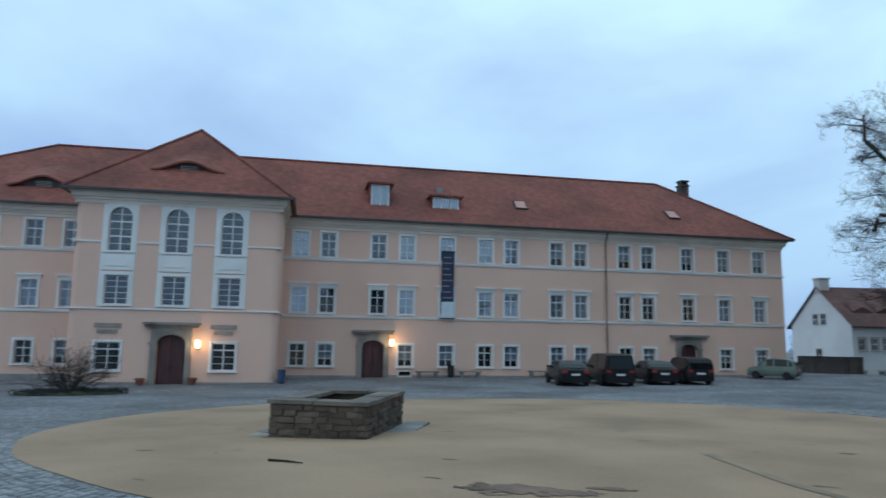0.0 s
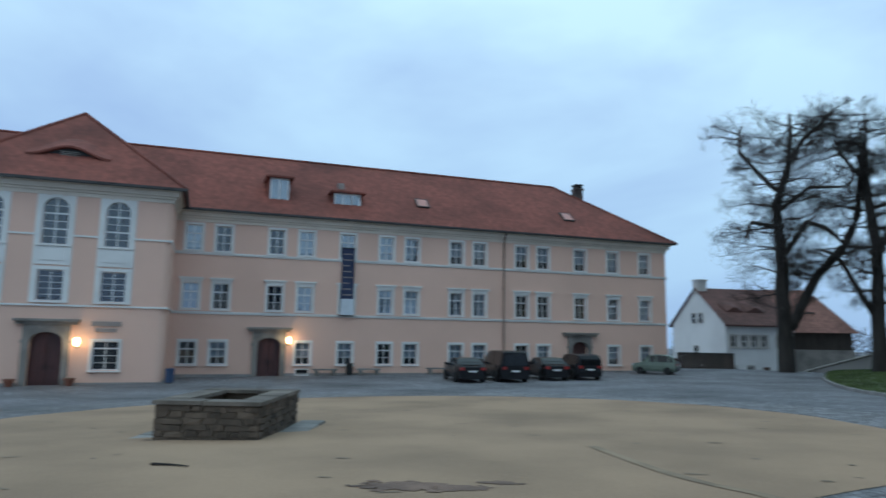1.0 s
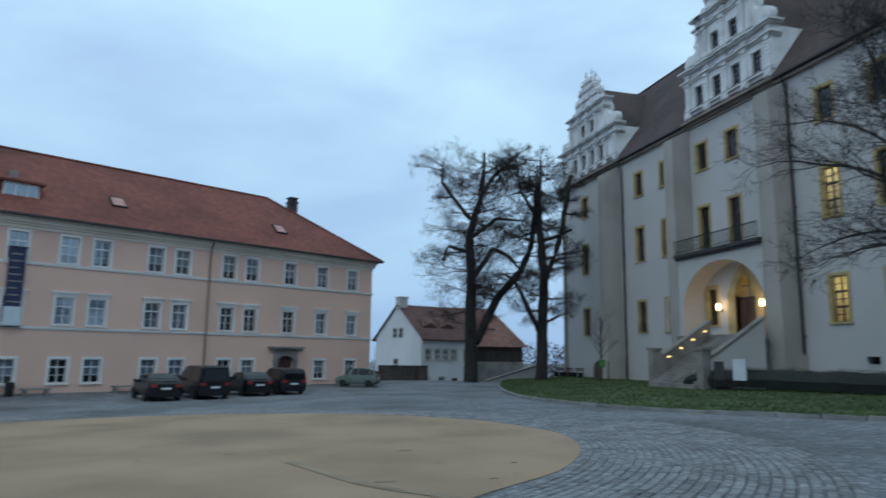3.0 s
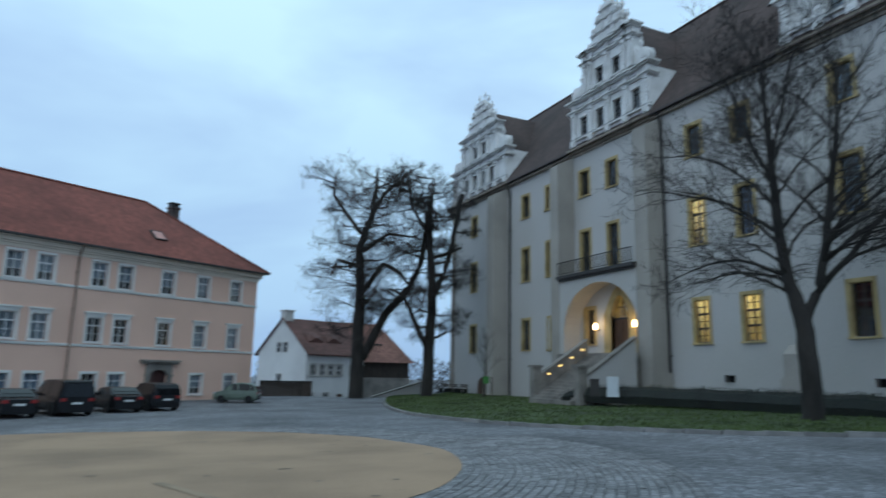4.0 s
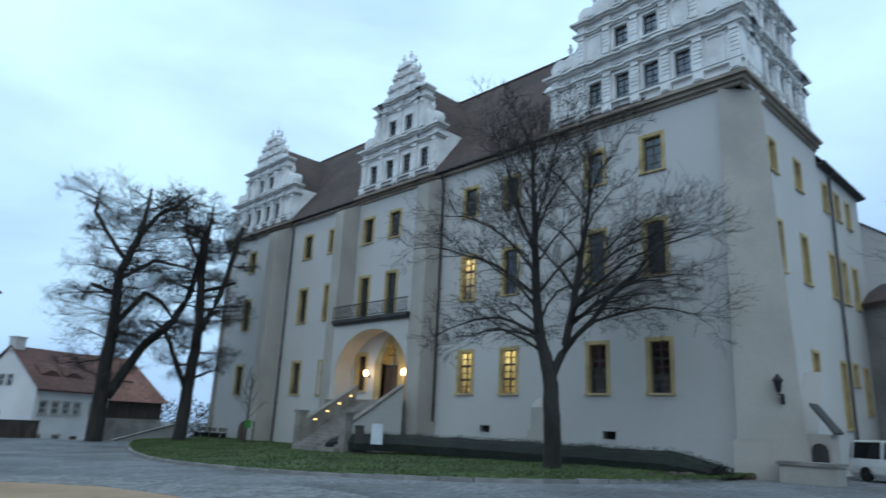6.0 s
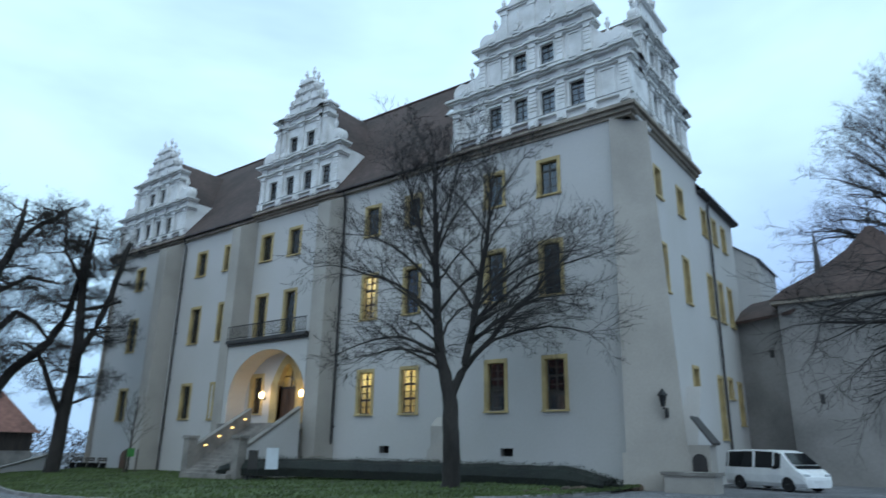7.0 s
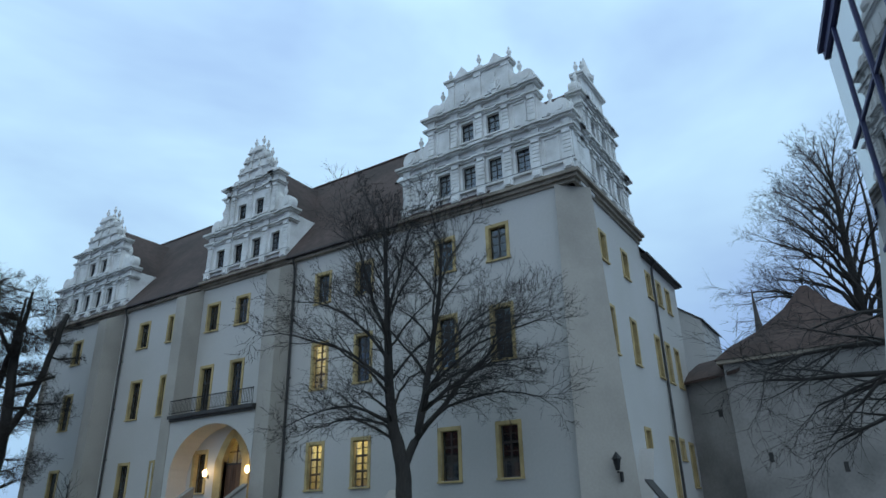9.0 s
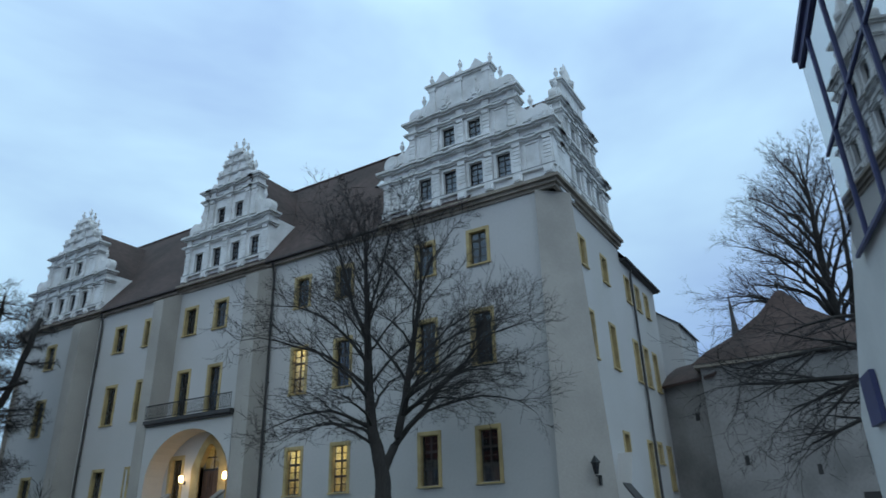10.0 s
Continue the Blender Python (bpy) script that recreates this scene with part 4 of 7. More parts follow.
    # entablatures break forward over the pilasters; lead flashing lies on the upper bands
    for zz, posts, big in ((zA, posts1, 1.0), (zB, posts2, 0.9)):
        for u in posts:
            b = Build()
            for dz, rows in ((-0.945, [(0.12, 0.16 * big + 0.1), (0.13, 0.29 * big + 0.1)]), (-0.135, [(0.12, 0.24 * big + 0.1), (0.15, 0.41 * big + 0.1)])):
                b.moulding(u - 0.2, u + 0.2, zz + dz, rows, 0.0)
            b.box(u - 0.26, u + 0.26, -0.16, 0.0, zz - 0.69, zz - 0.14)
            part("entablature_break", b, STUCCO_OLD_SHADED, g)
    for zz, hh, p in ((zA + 0.14, half, 0.44), (zB + 0.14, half2, 0.4), (zA - 0.69, half, 0.31), (zB - 0.69, half2, 0.28), (z0 + 0.8, half + 0.12, 0.26)):
        part("lead_flashing", boxes((-hh + 0.02, hh - 0.02, -p, -0.01, zz + 0.003, zz + 0.035)), LEAD, g)
    # blind panels beside the outer windows
    for u, za, hgt in ((wins[0] - 2 * gap, z0 + 0.95, lh), (wins[-1] + 2 * gap, z0 + 0.95, lh), (uwins[0] - 2 * gap, zA + 0.62, lh * 0.88), (uwins[-1] + 2 * gap, zA + 0.62, lh * 0.88)):
        if abs(u) + 0.6 < (half if za < zA else half2):
            part("blind_panel", boxes((u - 0.5, u - 0.4, -0.08, 0.0, za, za + hgt + 0.1), (u + 0.4, u + 0.5, -0.08, 0.0, za, za + hgt + 0.1), (u - 0.4, u + 0.4, -0.08, 0.0, za + hgt, za + hgt + 0.1)), STUCCO, g)
    for u in wins:
        window(castle, u, z0 + 0.95, lw, lh, m0, trim=STUCCO, sash=SASH_DARK, rows=4, cols=2, border=0.14, depth=0.2)
    for u in uwins:
        window(castle, u, zA + 0.62, lw * 0.98, lh * 0.88, m0, trim=STUCCO, sash=SASH_DARK, rows=3, cols=2, border=0.14, depth=0.2)
    # volutes and swept shoulders on tiers two and three
    for zz, hi, ho, rr in ((zA, half2, half, 0.62), (zB, half3, half2, 0.55))[:1 if crown == "stack" else 2]:
        for s in (-1, 1):
            b = Build()
            n = 8
            uo = ho - rr * 0.95
            pts = [(s * hi, zz + 0.14), (s * uo, zz + 0.14), (s * uo, zz + rr * 1.7)]
            for i in range(1, n):
                t = i / n
                u = uo + (hi - uo) * t
                pts.append((s * u, zz + rr * 1.1 + (t ** 2.2) * rr * 2.2 + 0.25 * math.sin(t * math.pi)))
            pts.append((s * hi, zz + rr * 3.3))
            if s < 0:
                pts.reverse()
            b.prism(pts, 0.08, 0.5)
            volute(b, s * uo, zz + 0.14 + rr, rr, s, -0.02, 0.55)
            uf = uo + (hi - uo) * 0.45
            b.box(s * uf - 0.24, s * uf + 0.24, 0.02, 0.5, zz + rr, zz + rr * 2.1)
            part("volute", b, STUCCO, g, "scrolled stucco volute")
            f = Build()
            finial(f, s * uf, 0.28, zz + rr * 2.1, 0.95)
            part("finial", f, STUCCO, g, "carved stone vase")
    # crown
    cr = Build()
    if crown == "stack":
        # narrowing storeys with a scroll and a vase on every step
        fin, z = [], zB + 0.14
        steps = ((half3, 0.36), (half3 * 0.76, 0.3), (half3 * 0.5, 0.24))
        for i, (w, f) in enumerate(steps):
            h = h3 * f
            w1 = steps[i + 1][0] if i < 2 else half3 * 0.3
            sweep = [(w, z), (w, z + h * 0.35), (w1 + (w - w1) * 0.45, z + h * 0.5), (w1 + 0.06, z + h * 0.8), (w1, z + h)]
            cr.prism(sweep + [(-x, q) for x, q in reversed(sweep)], 0.0, 0.5)
            for sg in (-1, 1):
                volute(cr, sg * (w - 0.12), z + 0.3, 0.3 - 0.03 * i, sg, -0.05, 0.55)
                fin.append((sg * (w - 0.1), z + 0.55))
            b = Build()
            b.moulding(-w1, w1, z + h - 0.08, [(0.08, 0.1), (0.1, 0.18)], 0.5)
            b.box(-w1 * 0.55, -w1 * 0.3, -0.1, 0.02, z + 0.2, z + h - 0.1)
            b.box(w1 * 0.3, w1 * 0.55, -0.1, 0.02, z + 0.2, z + h - 0.1)
            part("cornice", b, STUCCO_OLD_SHADED, g)
            z += h + 0.1
        cr.prism([(half3 * 0.34 * math.cos(math.pi * i / 10), z + 0.55 * math.sin(math.pi * i / 10)) for i in range(11)], 0.02, 0.5)
        fin += [(-half3 * 0.2, z + 0.42), (half3 * 0.2, z + 0.42)]
    elif crown == "wide":
        for s in (-1, 1):
            cr.prism([(s * half3 * 0.92, zC + 0.14), (s * half3 * 0.25, zC + 0.14), (s * half3 * 0.55, zC + 1.1)], 0.1, 0.5)
        cr.box(-0.28, 0.28, 0.05, 0.55, zC + 0.14, zC + 0.55)
        fin = [(0, zC + 0.55), (-half3 * 0.98, zC + 0.14), (half3 * 0.98, zC + 0.14)]
        for u in (-half3 + 0.25, 0.0, half3 - 0.25):
            part("pilaster", boxes((u - 0.22, u + 0.22, -0.1, 0.02, zB + 0.2, zC - 0.15), (u - 0.28, u + 0.28, -0.15, 0.02, zC - 0.4, zC - 0.15)), STUCCO, g)
        for u in (-half3 / 2, half3 / 2):
            b = Build()
            volute(b, u, zB + h3 * 0.5, 0.42, 1, -0.06, 0.02)
            b.box(u - 0.16, u + 0.16, -0.16, 0.0, zB + h3 * 0.25, zB + h3 * 0.78)
            b.prism([(u - 0.5, zB + h3 * 0.3), (u + 0.5, zB + h3 * 0.3), (u, zB + h3 * 0.12)], -0.08, 0.02)
            part("relief", b, STUCCO, g, "carved cartouche")
    else:
        n = 10
        cr.prism([(half3 * 0.75 * math.cos(math.pi * i / n), zC + 0.14 + 0.95 * math.sin(math.pi * i / n)) for i in range(n + 1)], 0.05, 0.5)
        fin = [(-half3 * 0.3, zC + 0.95), (half3 * 0.3, zC + 0.95), (half3 * 0.95, zC + 0.1), (-half3 * 0.95, zC + 0.1)]
        for u in (-half3 * 0.55, 0, half3 * 0.55):
            cr.box(u - 0.1, u + 0.1, -0.05, 0.03, zB + 0.5, zB + 0.5 + h3 * (0.5 if u else 0.62))
    part("crown", cr, STUCCO, g, "stepped gable crown")
    if crown == "spire":
        sp = Build()
        sp.lathe([(0.55, 0), (0.6, 0.25), (0.42, 0.4), (0.34, 0.8), (0.03, 2.0)], 8, (0, 0.3, zC + 0.7))
        part("spire", sp, STUCCO, g, "pointed stucco pinnacle")
    for u, z in fin:
        f = Build()
        finial(f, u, 0.3, z, 0.9)
        part("finial", f, STUCCO, g, "carved stone vase")
    # roof behind the gable
    rb = Build()
    ze = zA - 0.2
    ov = half - 0.25
    rb.quad((-ov, 0.6, ze), (-ov, depth_back, ze), (0, depth_back, zr), (0, 0.6, zr))
    rb.quad((ov, depth_back, ze), (ov, 0.6, ze), (0, 0.6, zr), (0, depth_back, zr))
    part("cross_roof", rb, BROWN_ROOF, castle, "brown tile roof behind a gable", m0)
    if cheek:
        for s in (-1, 1):
            ck = Build()
            ck.box(s * (half - 0.2) - 0.18, s * (half - 0.2) + 0.18, 0.6, 2.7, z0 - 0.6, ze)
            part("cheek_wall", ck, STUCCO, castle, "", m0)
    return g


gable(pose(-59.9, -0.05, 0), 5.9, 19.97, [-2.75, -0.9, 0.95, 2.75], [-0.95, 0.95], (3.75, 3.3, 2.9), 3.0, "stack", 29.6, 8.0)
gable(pose(-38.75, -0.05, 0), 4.62, 19.97, [-3.1, -1.03, 1.03, 3.1], [-1.0, 1.0], (4.0, 3.75, 2.75), 2.25, "stack", 30.0, 8.0)
gable(pose(-17.5, -0.05, 0), 6.05, 19.97, [-2.8, -0.94, 0.92, 2.82], [-0.95, 0.95], (3.72, 3.15, 2.5), 2.3, "wide", 28.6, 8.0)
gable(SIDE @ pose(37.15, -0.05, 0), 4.6, 19.9, [-2.75, -0.92, 0.92, 2.75], [-0.95, 0.95], (3.55, 3.05, 2.2), 1.9, "spire", 29.0, 6.0)

# side wing facing the passage
sh, swin = [], []
for x, low in ((35.72, (3.4, 2.95)), (39.6, (4.5, 1.9)), (44.5, (2.6, 3.7)), (46.9, (5.2, 1.2)), (49.2, (3.6, 2.7))):
    for z0, h in ((15.75, 1.72), (10.25, 2.65), low):
        sh.append(hole(x, z0, 0.9, h))
        swin.append((x, z0, h))
sw = Build()
sw.wall(33.05, 51.9, -2.2, 18.7, sh, 0.42)
sw.wall(33.05, 43.4, 18.7, 19.9, [], 0.42)
sw.quad((51.9, 0, -2.2), (51.9, 9, -2.2), (51.9, 9, 18.7), (51.9, 0, 18.7))
part("side_wall", sw, LIME, castle, "white lime render", SIDE)
# painted room shade behind the side windows
part("side_interior", boxes((33.6, 51.7, 1.8, 1.85, -2, 18.6)), ROOM_SHADE, castle, "", SIDE)
for x, z0, h in swin:
    window(castle, x, z0, 0.9, h, SIDE, trim=OCHRE, sash=SASH_DARK, rows=5, cols=2, depth=0.3, border=0.17, sill=True)
sc = Build()
sc.moulding(32.1, 43.4, 19.35, [(0.2, 0.12), (0.22, 0.3), (0.2, 0.497)], 0.1, (0, 0))
part("cornice", sc, CORNICE, castle, "", SIDE)
part("eave_board", boxes((43.4, 52.3, -0.34, 0.1, 18.5, 18.68)), ZINC, castle, "", SIDE)
part("gutter", boxes((43.4, 52.35, -0.5, -0.36, 18.58, 18.74)), ZINC, castle, "", SIDE)
wr = Build()
wr.quad((43.2, -0.42, 18.7), (52.3, -0.42, 18.7), (52.3, 6.4, 27.4), (43.2, 6.4, 27.4))
wr.quad((32.8, 0.3, 19.95), (43.2, 0.3, 19.95), (43.2, 6.4, 27.4), (32.8, 6.4, 27.4))
wr.quad((52.3, 13.2, 18.7), (32.8, 13.2, 18.7), (32.8, 6.4, 27.4), (52.3, 6.4, 27.4))
wr.quad((52.3, -0.42, 18.7), (52.3, 13.2, 18.7), (52.3, 6.4, 27.4))
part("side_roof", wr, BROWN_ROOF, castle, "steep brown clay tile roof", SIDE)
rk = Build()
rk.prism([(0.75, -2), (0.75, 17.65), (-1.05, 16.35), (-1.05, -2)], 54.5, 61.0, "x")
part("rear_block", rk, LIME, castle, "plain white rear block", SIDE)
rk = Build()
rk.prism([(0.8, 17.7), (0.8, 17.84), (-1.25, 16.36), (-1.25, 16.22)], 54.4, 61.2, "x")
part("rear_coping", rk, ZINC, castle, "", SIDE)
for u, v in ((44.55 + 0.6, -0.16),):
    pp = Build()
    pp.tube([(u, -0.45, 18.6), (u, -0.2, 18.1), (u, -0.16, 17.7), (u, -0.16, 0)], 0.09, 8)
    part("downpipe", pp, ZINC, castle, "", SIDE)
for y in (53.4, 33.2):
    pp = Build()
    pp.tube([(-y, -0.45, 19.6), (-y, -0.2, 18.9), (-y, -0.16, 18.4), (-y, -0.16, -0.6)], 0.09, 8)
    for z in (15, 11, 7, 3):
        pp.box(-y - 0.13, -y + 0.13, -0.2, 0.0, z, z + 0.08)
    part("downpipe", pp, ZINC, castle, "dark metal downpipe")

# entrance porch: arched front carrying the balcony
AF = -1.56
porch = Build()
UL, UR, ZT, ZS = -43.39, -34.55, 9.05, 5.0
AL, AR = -42.9, -34.57
cx, ar, rise = (AL + AR) / 2, (AR - AL) / 2, 3.4
n = 20
arc = [(cx - ar * math.cos(math.pi * i / n), ZS + rise * math.sin(math.pi * i / n)) for i in range(n + 1)]
porch.quad((UL, AF, -2.2), (AL, AF, -2.2), (AL, AF, ZT), (UL, AF, ZT))
for p, q in zip(arc, arc[1:]):
    porch.quad((p[0], AF, p[1]), (q[0], AF, q[1]), (q[0], AF, ZT), (p[0], AF, ZT))
    porch.quad((p[0], AF, p[1]), (p[0], 0, p[1]), (q[0], 0, q[1]), (q[0], AF, q[1]))
porch.quad((AL, AF, -2.2), (AL, 0, -2.2), (AL, 0, ZS), (AL, AF, ZS))
porch.quad((AR, AF, -2.2), (AR, 0, -2.2), (AR, 0, ZS), (AR, AF, ZS))
part("porch", porch, LIME, castle, "white porch with a broad round arch")
part("balcony_slab", boxes((UL, UR + 0.05, AF - 0.35, 0.02, 9.05, 9.3), (UL + 0.05, UR, AF - 0.2, AF, 8.9, 9.05)), ZINC, castle, "dark stone balcony slab")
rl = part("balcony_rail", boxes((UL + 0.05, UR, AF - 0.30, AF - 0.25, 10.3, 10.36), (UL + 0.05, UR, AF - 0.29, AF - 0.26, 9.42, 9.46)), IRON, castle, "thin black iron balcony railing")
balm = boxes((-0.012, 0.012, -0.012, 0.012, 0, 0.95)).mesh("baluster", IRON)
k = int((UR - UL) / 0.16)
for i in range(k + 1):
    part("baluster", balm, IRON, rl, "", pose(UL + 0.06 + i * (UR - UL - 0.1) / k, AF - 0.275, 9.36))
part("porch_floor", boxes((AL, AR, -2.25, 0.4, 2.9, 3.25)), STONE, castle)
pw = window(castle, -41.6, 4.05, 1.15, 2.65, ID, trim=OCHRE, sash=SASH_DARK, rows=6, cols=2, depth=0.26, border=0.24)
# pointed ochre portal with oak door and lit fanlight
pt = Build()
u0, w2, zb, zs = -38.1, 1.0, 3.25, 6.0
inner, outer = [], []
for i in range(13):
    t = i / 12
    for lst, hw, top in ((inner, w2, 7.5), (outer, w2 + 0.75, 8.15)):
        s = -1 + 2 * t
        lst.append((u0 + s * hw, zs + (top - zs) * (1 - abs(s) ** 1.8)))
pt.prism([(inner[0][0], zb)] + inner + [(inner[-1][0], zb), (outer[-1][0], zb)] + outer[::-1] + [(outer[0][0], zb)], -0.12, 0.3)
pto = part("portal", pt, OCHRE, castle, "pointed ochre stone portal")
part("door", boxes((u0 - 1.0, u0 - 0.02, 0.3, 0.38, zb, 5.75), (u0 + 0.02, u0 + 1.0, 0.3, 0.38, zb, 5.75), *[(u0 + q, q + u0 + 0.6, 0.26, 0.3, z, z + 0.9) for q in (-0.8, 0.2) for z in (3.5, 4.65)]), OAK, pto, "brown oak double door")
part("fanlight_bars", boxes((u0 - 1.0, u0 + 1.0, 0.3, 0.36, 5.75, 5.87), (u0 - 0.03, u0 + 0.03, 0.3, 0.36, 5.87, 7.5), (u0 - 1.0, u0 + 1.0, 0.3, 0.36, 6.6, 6.66)), SASH_DARK, pto)
part("fanlight_pane", boxes((u0 - 1.0, u0 + 1.0, 0.33, 0.345, 5.87, 7.5)), GLASS, pto)
hall = Build()
hall.quad((u0 - 1.5, 2.1, 3), (u0 + 1.5, 2.1, 3), (u0 + 1.5, 2.1, 8), (u0 - 1.5, 2.1, 8))
for s in (-1.5, 1.5):
    hall.quad((u0 + s, 0.46, 3), (u0 + s, 2.1, 3), (u0 + s, 2.1, 8), (u0 + s, 0.46, 8))
hall.quad((u0 - 1.5, 0.46, 8), (u0 + 1.5, 0.46, 8), (u0 + 1.5, 2.1, 8), (u0 - 1.5, 2.1, 8))
part("lit_hall", hall, LIME_ROOM, castle, "lamp-lit hall behind the door")
lamp("hall_lamp", (33.3, 38.1, 6.9), 22, (1.0, 0.7, 0.3), 0.15)
for y in (40.5, 36.2):
    wall_lamp(-y, -0.05, 5.3, CF, 26, "bright lit lamp beside the castle portal", "portal lamps")

# stairs up to the porch, between low walls
NS, NW, R, G_ = 16, 13, 0.195, 0.31
st = thing("entrance_stairs", CF @ pose(-36.7, -2.2, 0), "stone stairs with sloping side walls and step lights", "stairs")
for i in range(NS):
    z = 3.25 - R * (i + 1)
    part("step", boxes((-2.35, 2.35, -G_ * (i + 1), -G_ * i + 0.02, z - 0.5, z)), STONE, st)
for x0, mt in ((-2.7, STONE), (2.35, LIME)):
    b = Build()
    ln, dr = G_ * NW, R * NW
    b.prism([(0.0, -1.2), (0.0, 4.1), (-ln, 4.1 - dr), (-ln, -1.2)], x0, x0 + 0.35, "x")
    part("side_wall", b, mt, st)
    b = Build()
    b.prism([(0.0, 4.1), (0.0, 4.26), (-ln, 4.26 - dr), (-ln, 4.1 - dr)], x0 - 0.06, x0 + 0.41, "x")
    part("coping", b, STONE, st)
    part("newel", boxes((x0 - 0.12, x0 + 0.47, -ln - 0.6, -ln, -1.2, 2.15), (x0 - 0.2, x0 + 0.55, -ln - 0.68, -ln + 0.08, 2.15, 2.32)), STONE, st, "square stone newel post")
for i in range(4):
    v, z = -3.35 + 0.95 * i, 1.75 + 0.575 * i
    part("step_light", boxes((-2.35, -2.31, v - 0.11, v + 0.11, z - 0.05, z + 0.05)), STEPGLOW, st, "small glowing step light")

# ---------------------------------------------------------------- lawn, kerb, hedge
KERB_PTS = [(31.5, 66), (24, 62), (19.0, 51.5), (15.8, 41.5), (14.0, 33.6), (13.8, 26.9), (14.4, 22.5), (16.3, 18.3), (18.4, 15.3), (21.3, 13.3), (25.2, 12.7), (29.3, 12.6)]


def smooth_line(pts, step=0.5):
    out = []
    for i in range(len(pts) - 1):
        p0, p1, p2, p3 = (Vector(pts[max(0, min(len(pts) - 1, i + k))]) for k in (-1, 0, 1, 2))
        n = max(2, int((p2 - p1).length / step))
        for j in range(n):
            t = j / n
            out.append(0.5 * ((2 * p1) + (p2 - p0) * t + (2 * p0 - 5 * p1 + 4 * p2 - p3) * t * t + (3 * p1 - p0 - 3 * p2 + p3) * t ** 3))
    return out + [Vector(pts[-1])]


def lawn_z(x, y, t):
    """t: 0 at the kerb, 1 at the castle wall."""
    g = ground_z(x, y)
    return g + 0.12 + (max(g + 0.2, -0.2 + 0.008 * (45 - y)) - g - 0.12) * min(1, t * 1.4)


line = smooth_line(KERB_PTS)
lw_ = Build()
NR = 10
for p in line:
    for j in range(NR + 1):
        t = j / NR
        x = p.x + 0.16 + (32.3 - p.x) * t
        lw_.v.append((x, p.y, lawn_z(x, p.y, t) + 0.04 * noise.noise((x, p.y, 0))))
for i in range(len(line) - 1):
    for j in range(NR):
        k = i * (NR + 1) + j
        lw_.f.append((k, k + 1, k + NR + 2, k + NR + 1))
solid("lawn", lw_, SOIL, "winter lawn before the castle", "lawn", kind="structure", smooth=True)
rng = random.Random(5)
gr = Build()
for _ in range(26000):
    i = rng.randrange(len(line) - 1)
    p = line[i]
    t = rng.random() ** 1.25 * 0.93
    x, y = p.x + 0.2 + (32.0 - p.x) * t, p.y + rng.uniform(-0.25, 0.25)
    z = lawn_z(x, y, t)
    a, h, w = rng.uniform(0, 6.28), rng.uniform(0.05, 0.11), rng.uniform(0.03, 0.06)
    dx, dy = math.cos(a) * w, math.sin(a) * w
    lx, ly = rng.uniform(-0.04, 0.04), rng.uniform(-0.04, 0.04)
    k = len(gr.v)
    gr.v.extend([(x - dx, y - dy, z - 0.01), (x + dx, y + dy, z - 0.01), (x + lx, y + ly, z + h)])
    gr.f.append((k, k + 1, k + 2))
solid("grass", gr, GRASSM, "short green winter grass on the lawn", "grass", kind="stuff")
kb = thing("kerb", Matrix.Identity(4), "low grey granite kerb stones edging the lawn", "kerb", kind="structure")
kl = smooth_line(KERB_PTS[2:], 0.95)
for i in range(len(kl) - 1):
    p, q = kl[i], kl[i + 1]
    d = q - p
    L = d.length
    me = shared(("kerb", round(L, 1)), "kerb_stone", lambda: boxes((0.01, round(L, 1) - 0.01, -0.11, 0.11, -0.25, 0.15, 0.012)), KERB)
    part("kerb_stone", me, KERB, kb, "", pose(p.x, p.y, ground_z(p.x, p.y) + rng.uniform(-0.012, 0.012), 0, 0, math.degrees(math.atan2(d.y, d.x)) + rng.uniform(-0.7, 0.7)))


def leaves(b, c, r, n, size, rg):
    for _ in range(n):
        while True:
            p = Vector((rg.uniform(-1, 1), rg.uniform(-1, 1), rg.uniform(-1, 1)))
            if 0.55 < p.length < 1:
                break
        x, y, z = c[0] + p.x * r[0], c[1] + p.y * r[1], c[2] + p.z * r[2]
        a = Vector((rg.uniform(-1, 1), rg.uniform(-1, 1), rg.uniform(-1, 1))).normalized() * size * rg.uniform(0.6, 1.3)
        e = a.orthogonal().normalized() * size * 0.45
        k = len(b.v)
        b.v.extend([(x, y, z), (x + a.x * 0.5 + e.x, y + a.y * 0.5 + e.y, z + a.z * 0.5 + e.z), (x + a.x, y + a.y, z + a.z), (x + a.x * 0.5 - e.x, y + a.y * 0.5 - e.y, z + a.z * 0.5 - e.z)])
        b.f.append((k, k + 1, k + 2, k + 3))


HEDGE_PTS = [(25.8, 35.4), (26.6, 33.4), (28.2, 31.2), (29.2, 27), (29.4, 23), (29.3, 19), (29.2, 15.5), (28.9, 12.6)]
hg = thing("hedge", Matrix.Identity(4), "low dark evergreen hedge along the castle wall", "hedge")
core, leaf = Build(), Build()
hl_ = smooth_line(HEDGE_PTS, 0.5)
prof = [(-1.0, 0.0), (-1.05, 0.45), (-0.75, 0.85), (-0.1, 1.0), (0.6, 0.9), (0.95, 0.5), (1.0, 0.0)]
for i, p in enumerate(hl_):
    hh = (1.08 + 0.14 * noise.noise((i * 0.35, 0, 0))) * (0.55 + 0.45 * min(1, i / 3, (len(hl_) - 1 - i) / 4))
    z = 0.08
    for a, c in prof:
        core.v.append((p.x + a * 0.85, p.y, z + c * hh * 0.9))
    leaves(leaf, (p.x, p.y, z + 0.45 * hh), (1.08, 0.45, 0.62 * hh), 620, 0.075, rng)
m = len(prof)
for i in range(len(hl_) - 1):
    for j in range(m - 1):
        core.f.append((i * m + j, i * m + j + 1, (i + 1) * m + j + 1, (i + 1) * m + j))
part("hedge_core", core, HEDGEM, hg)
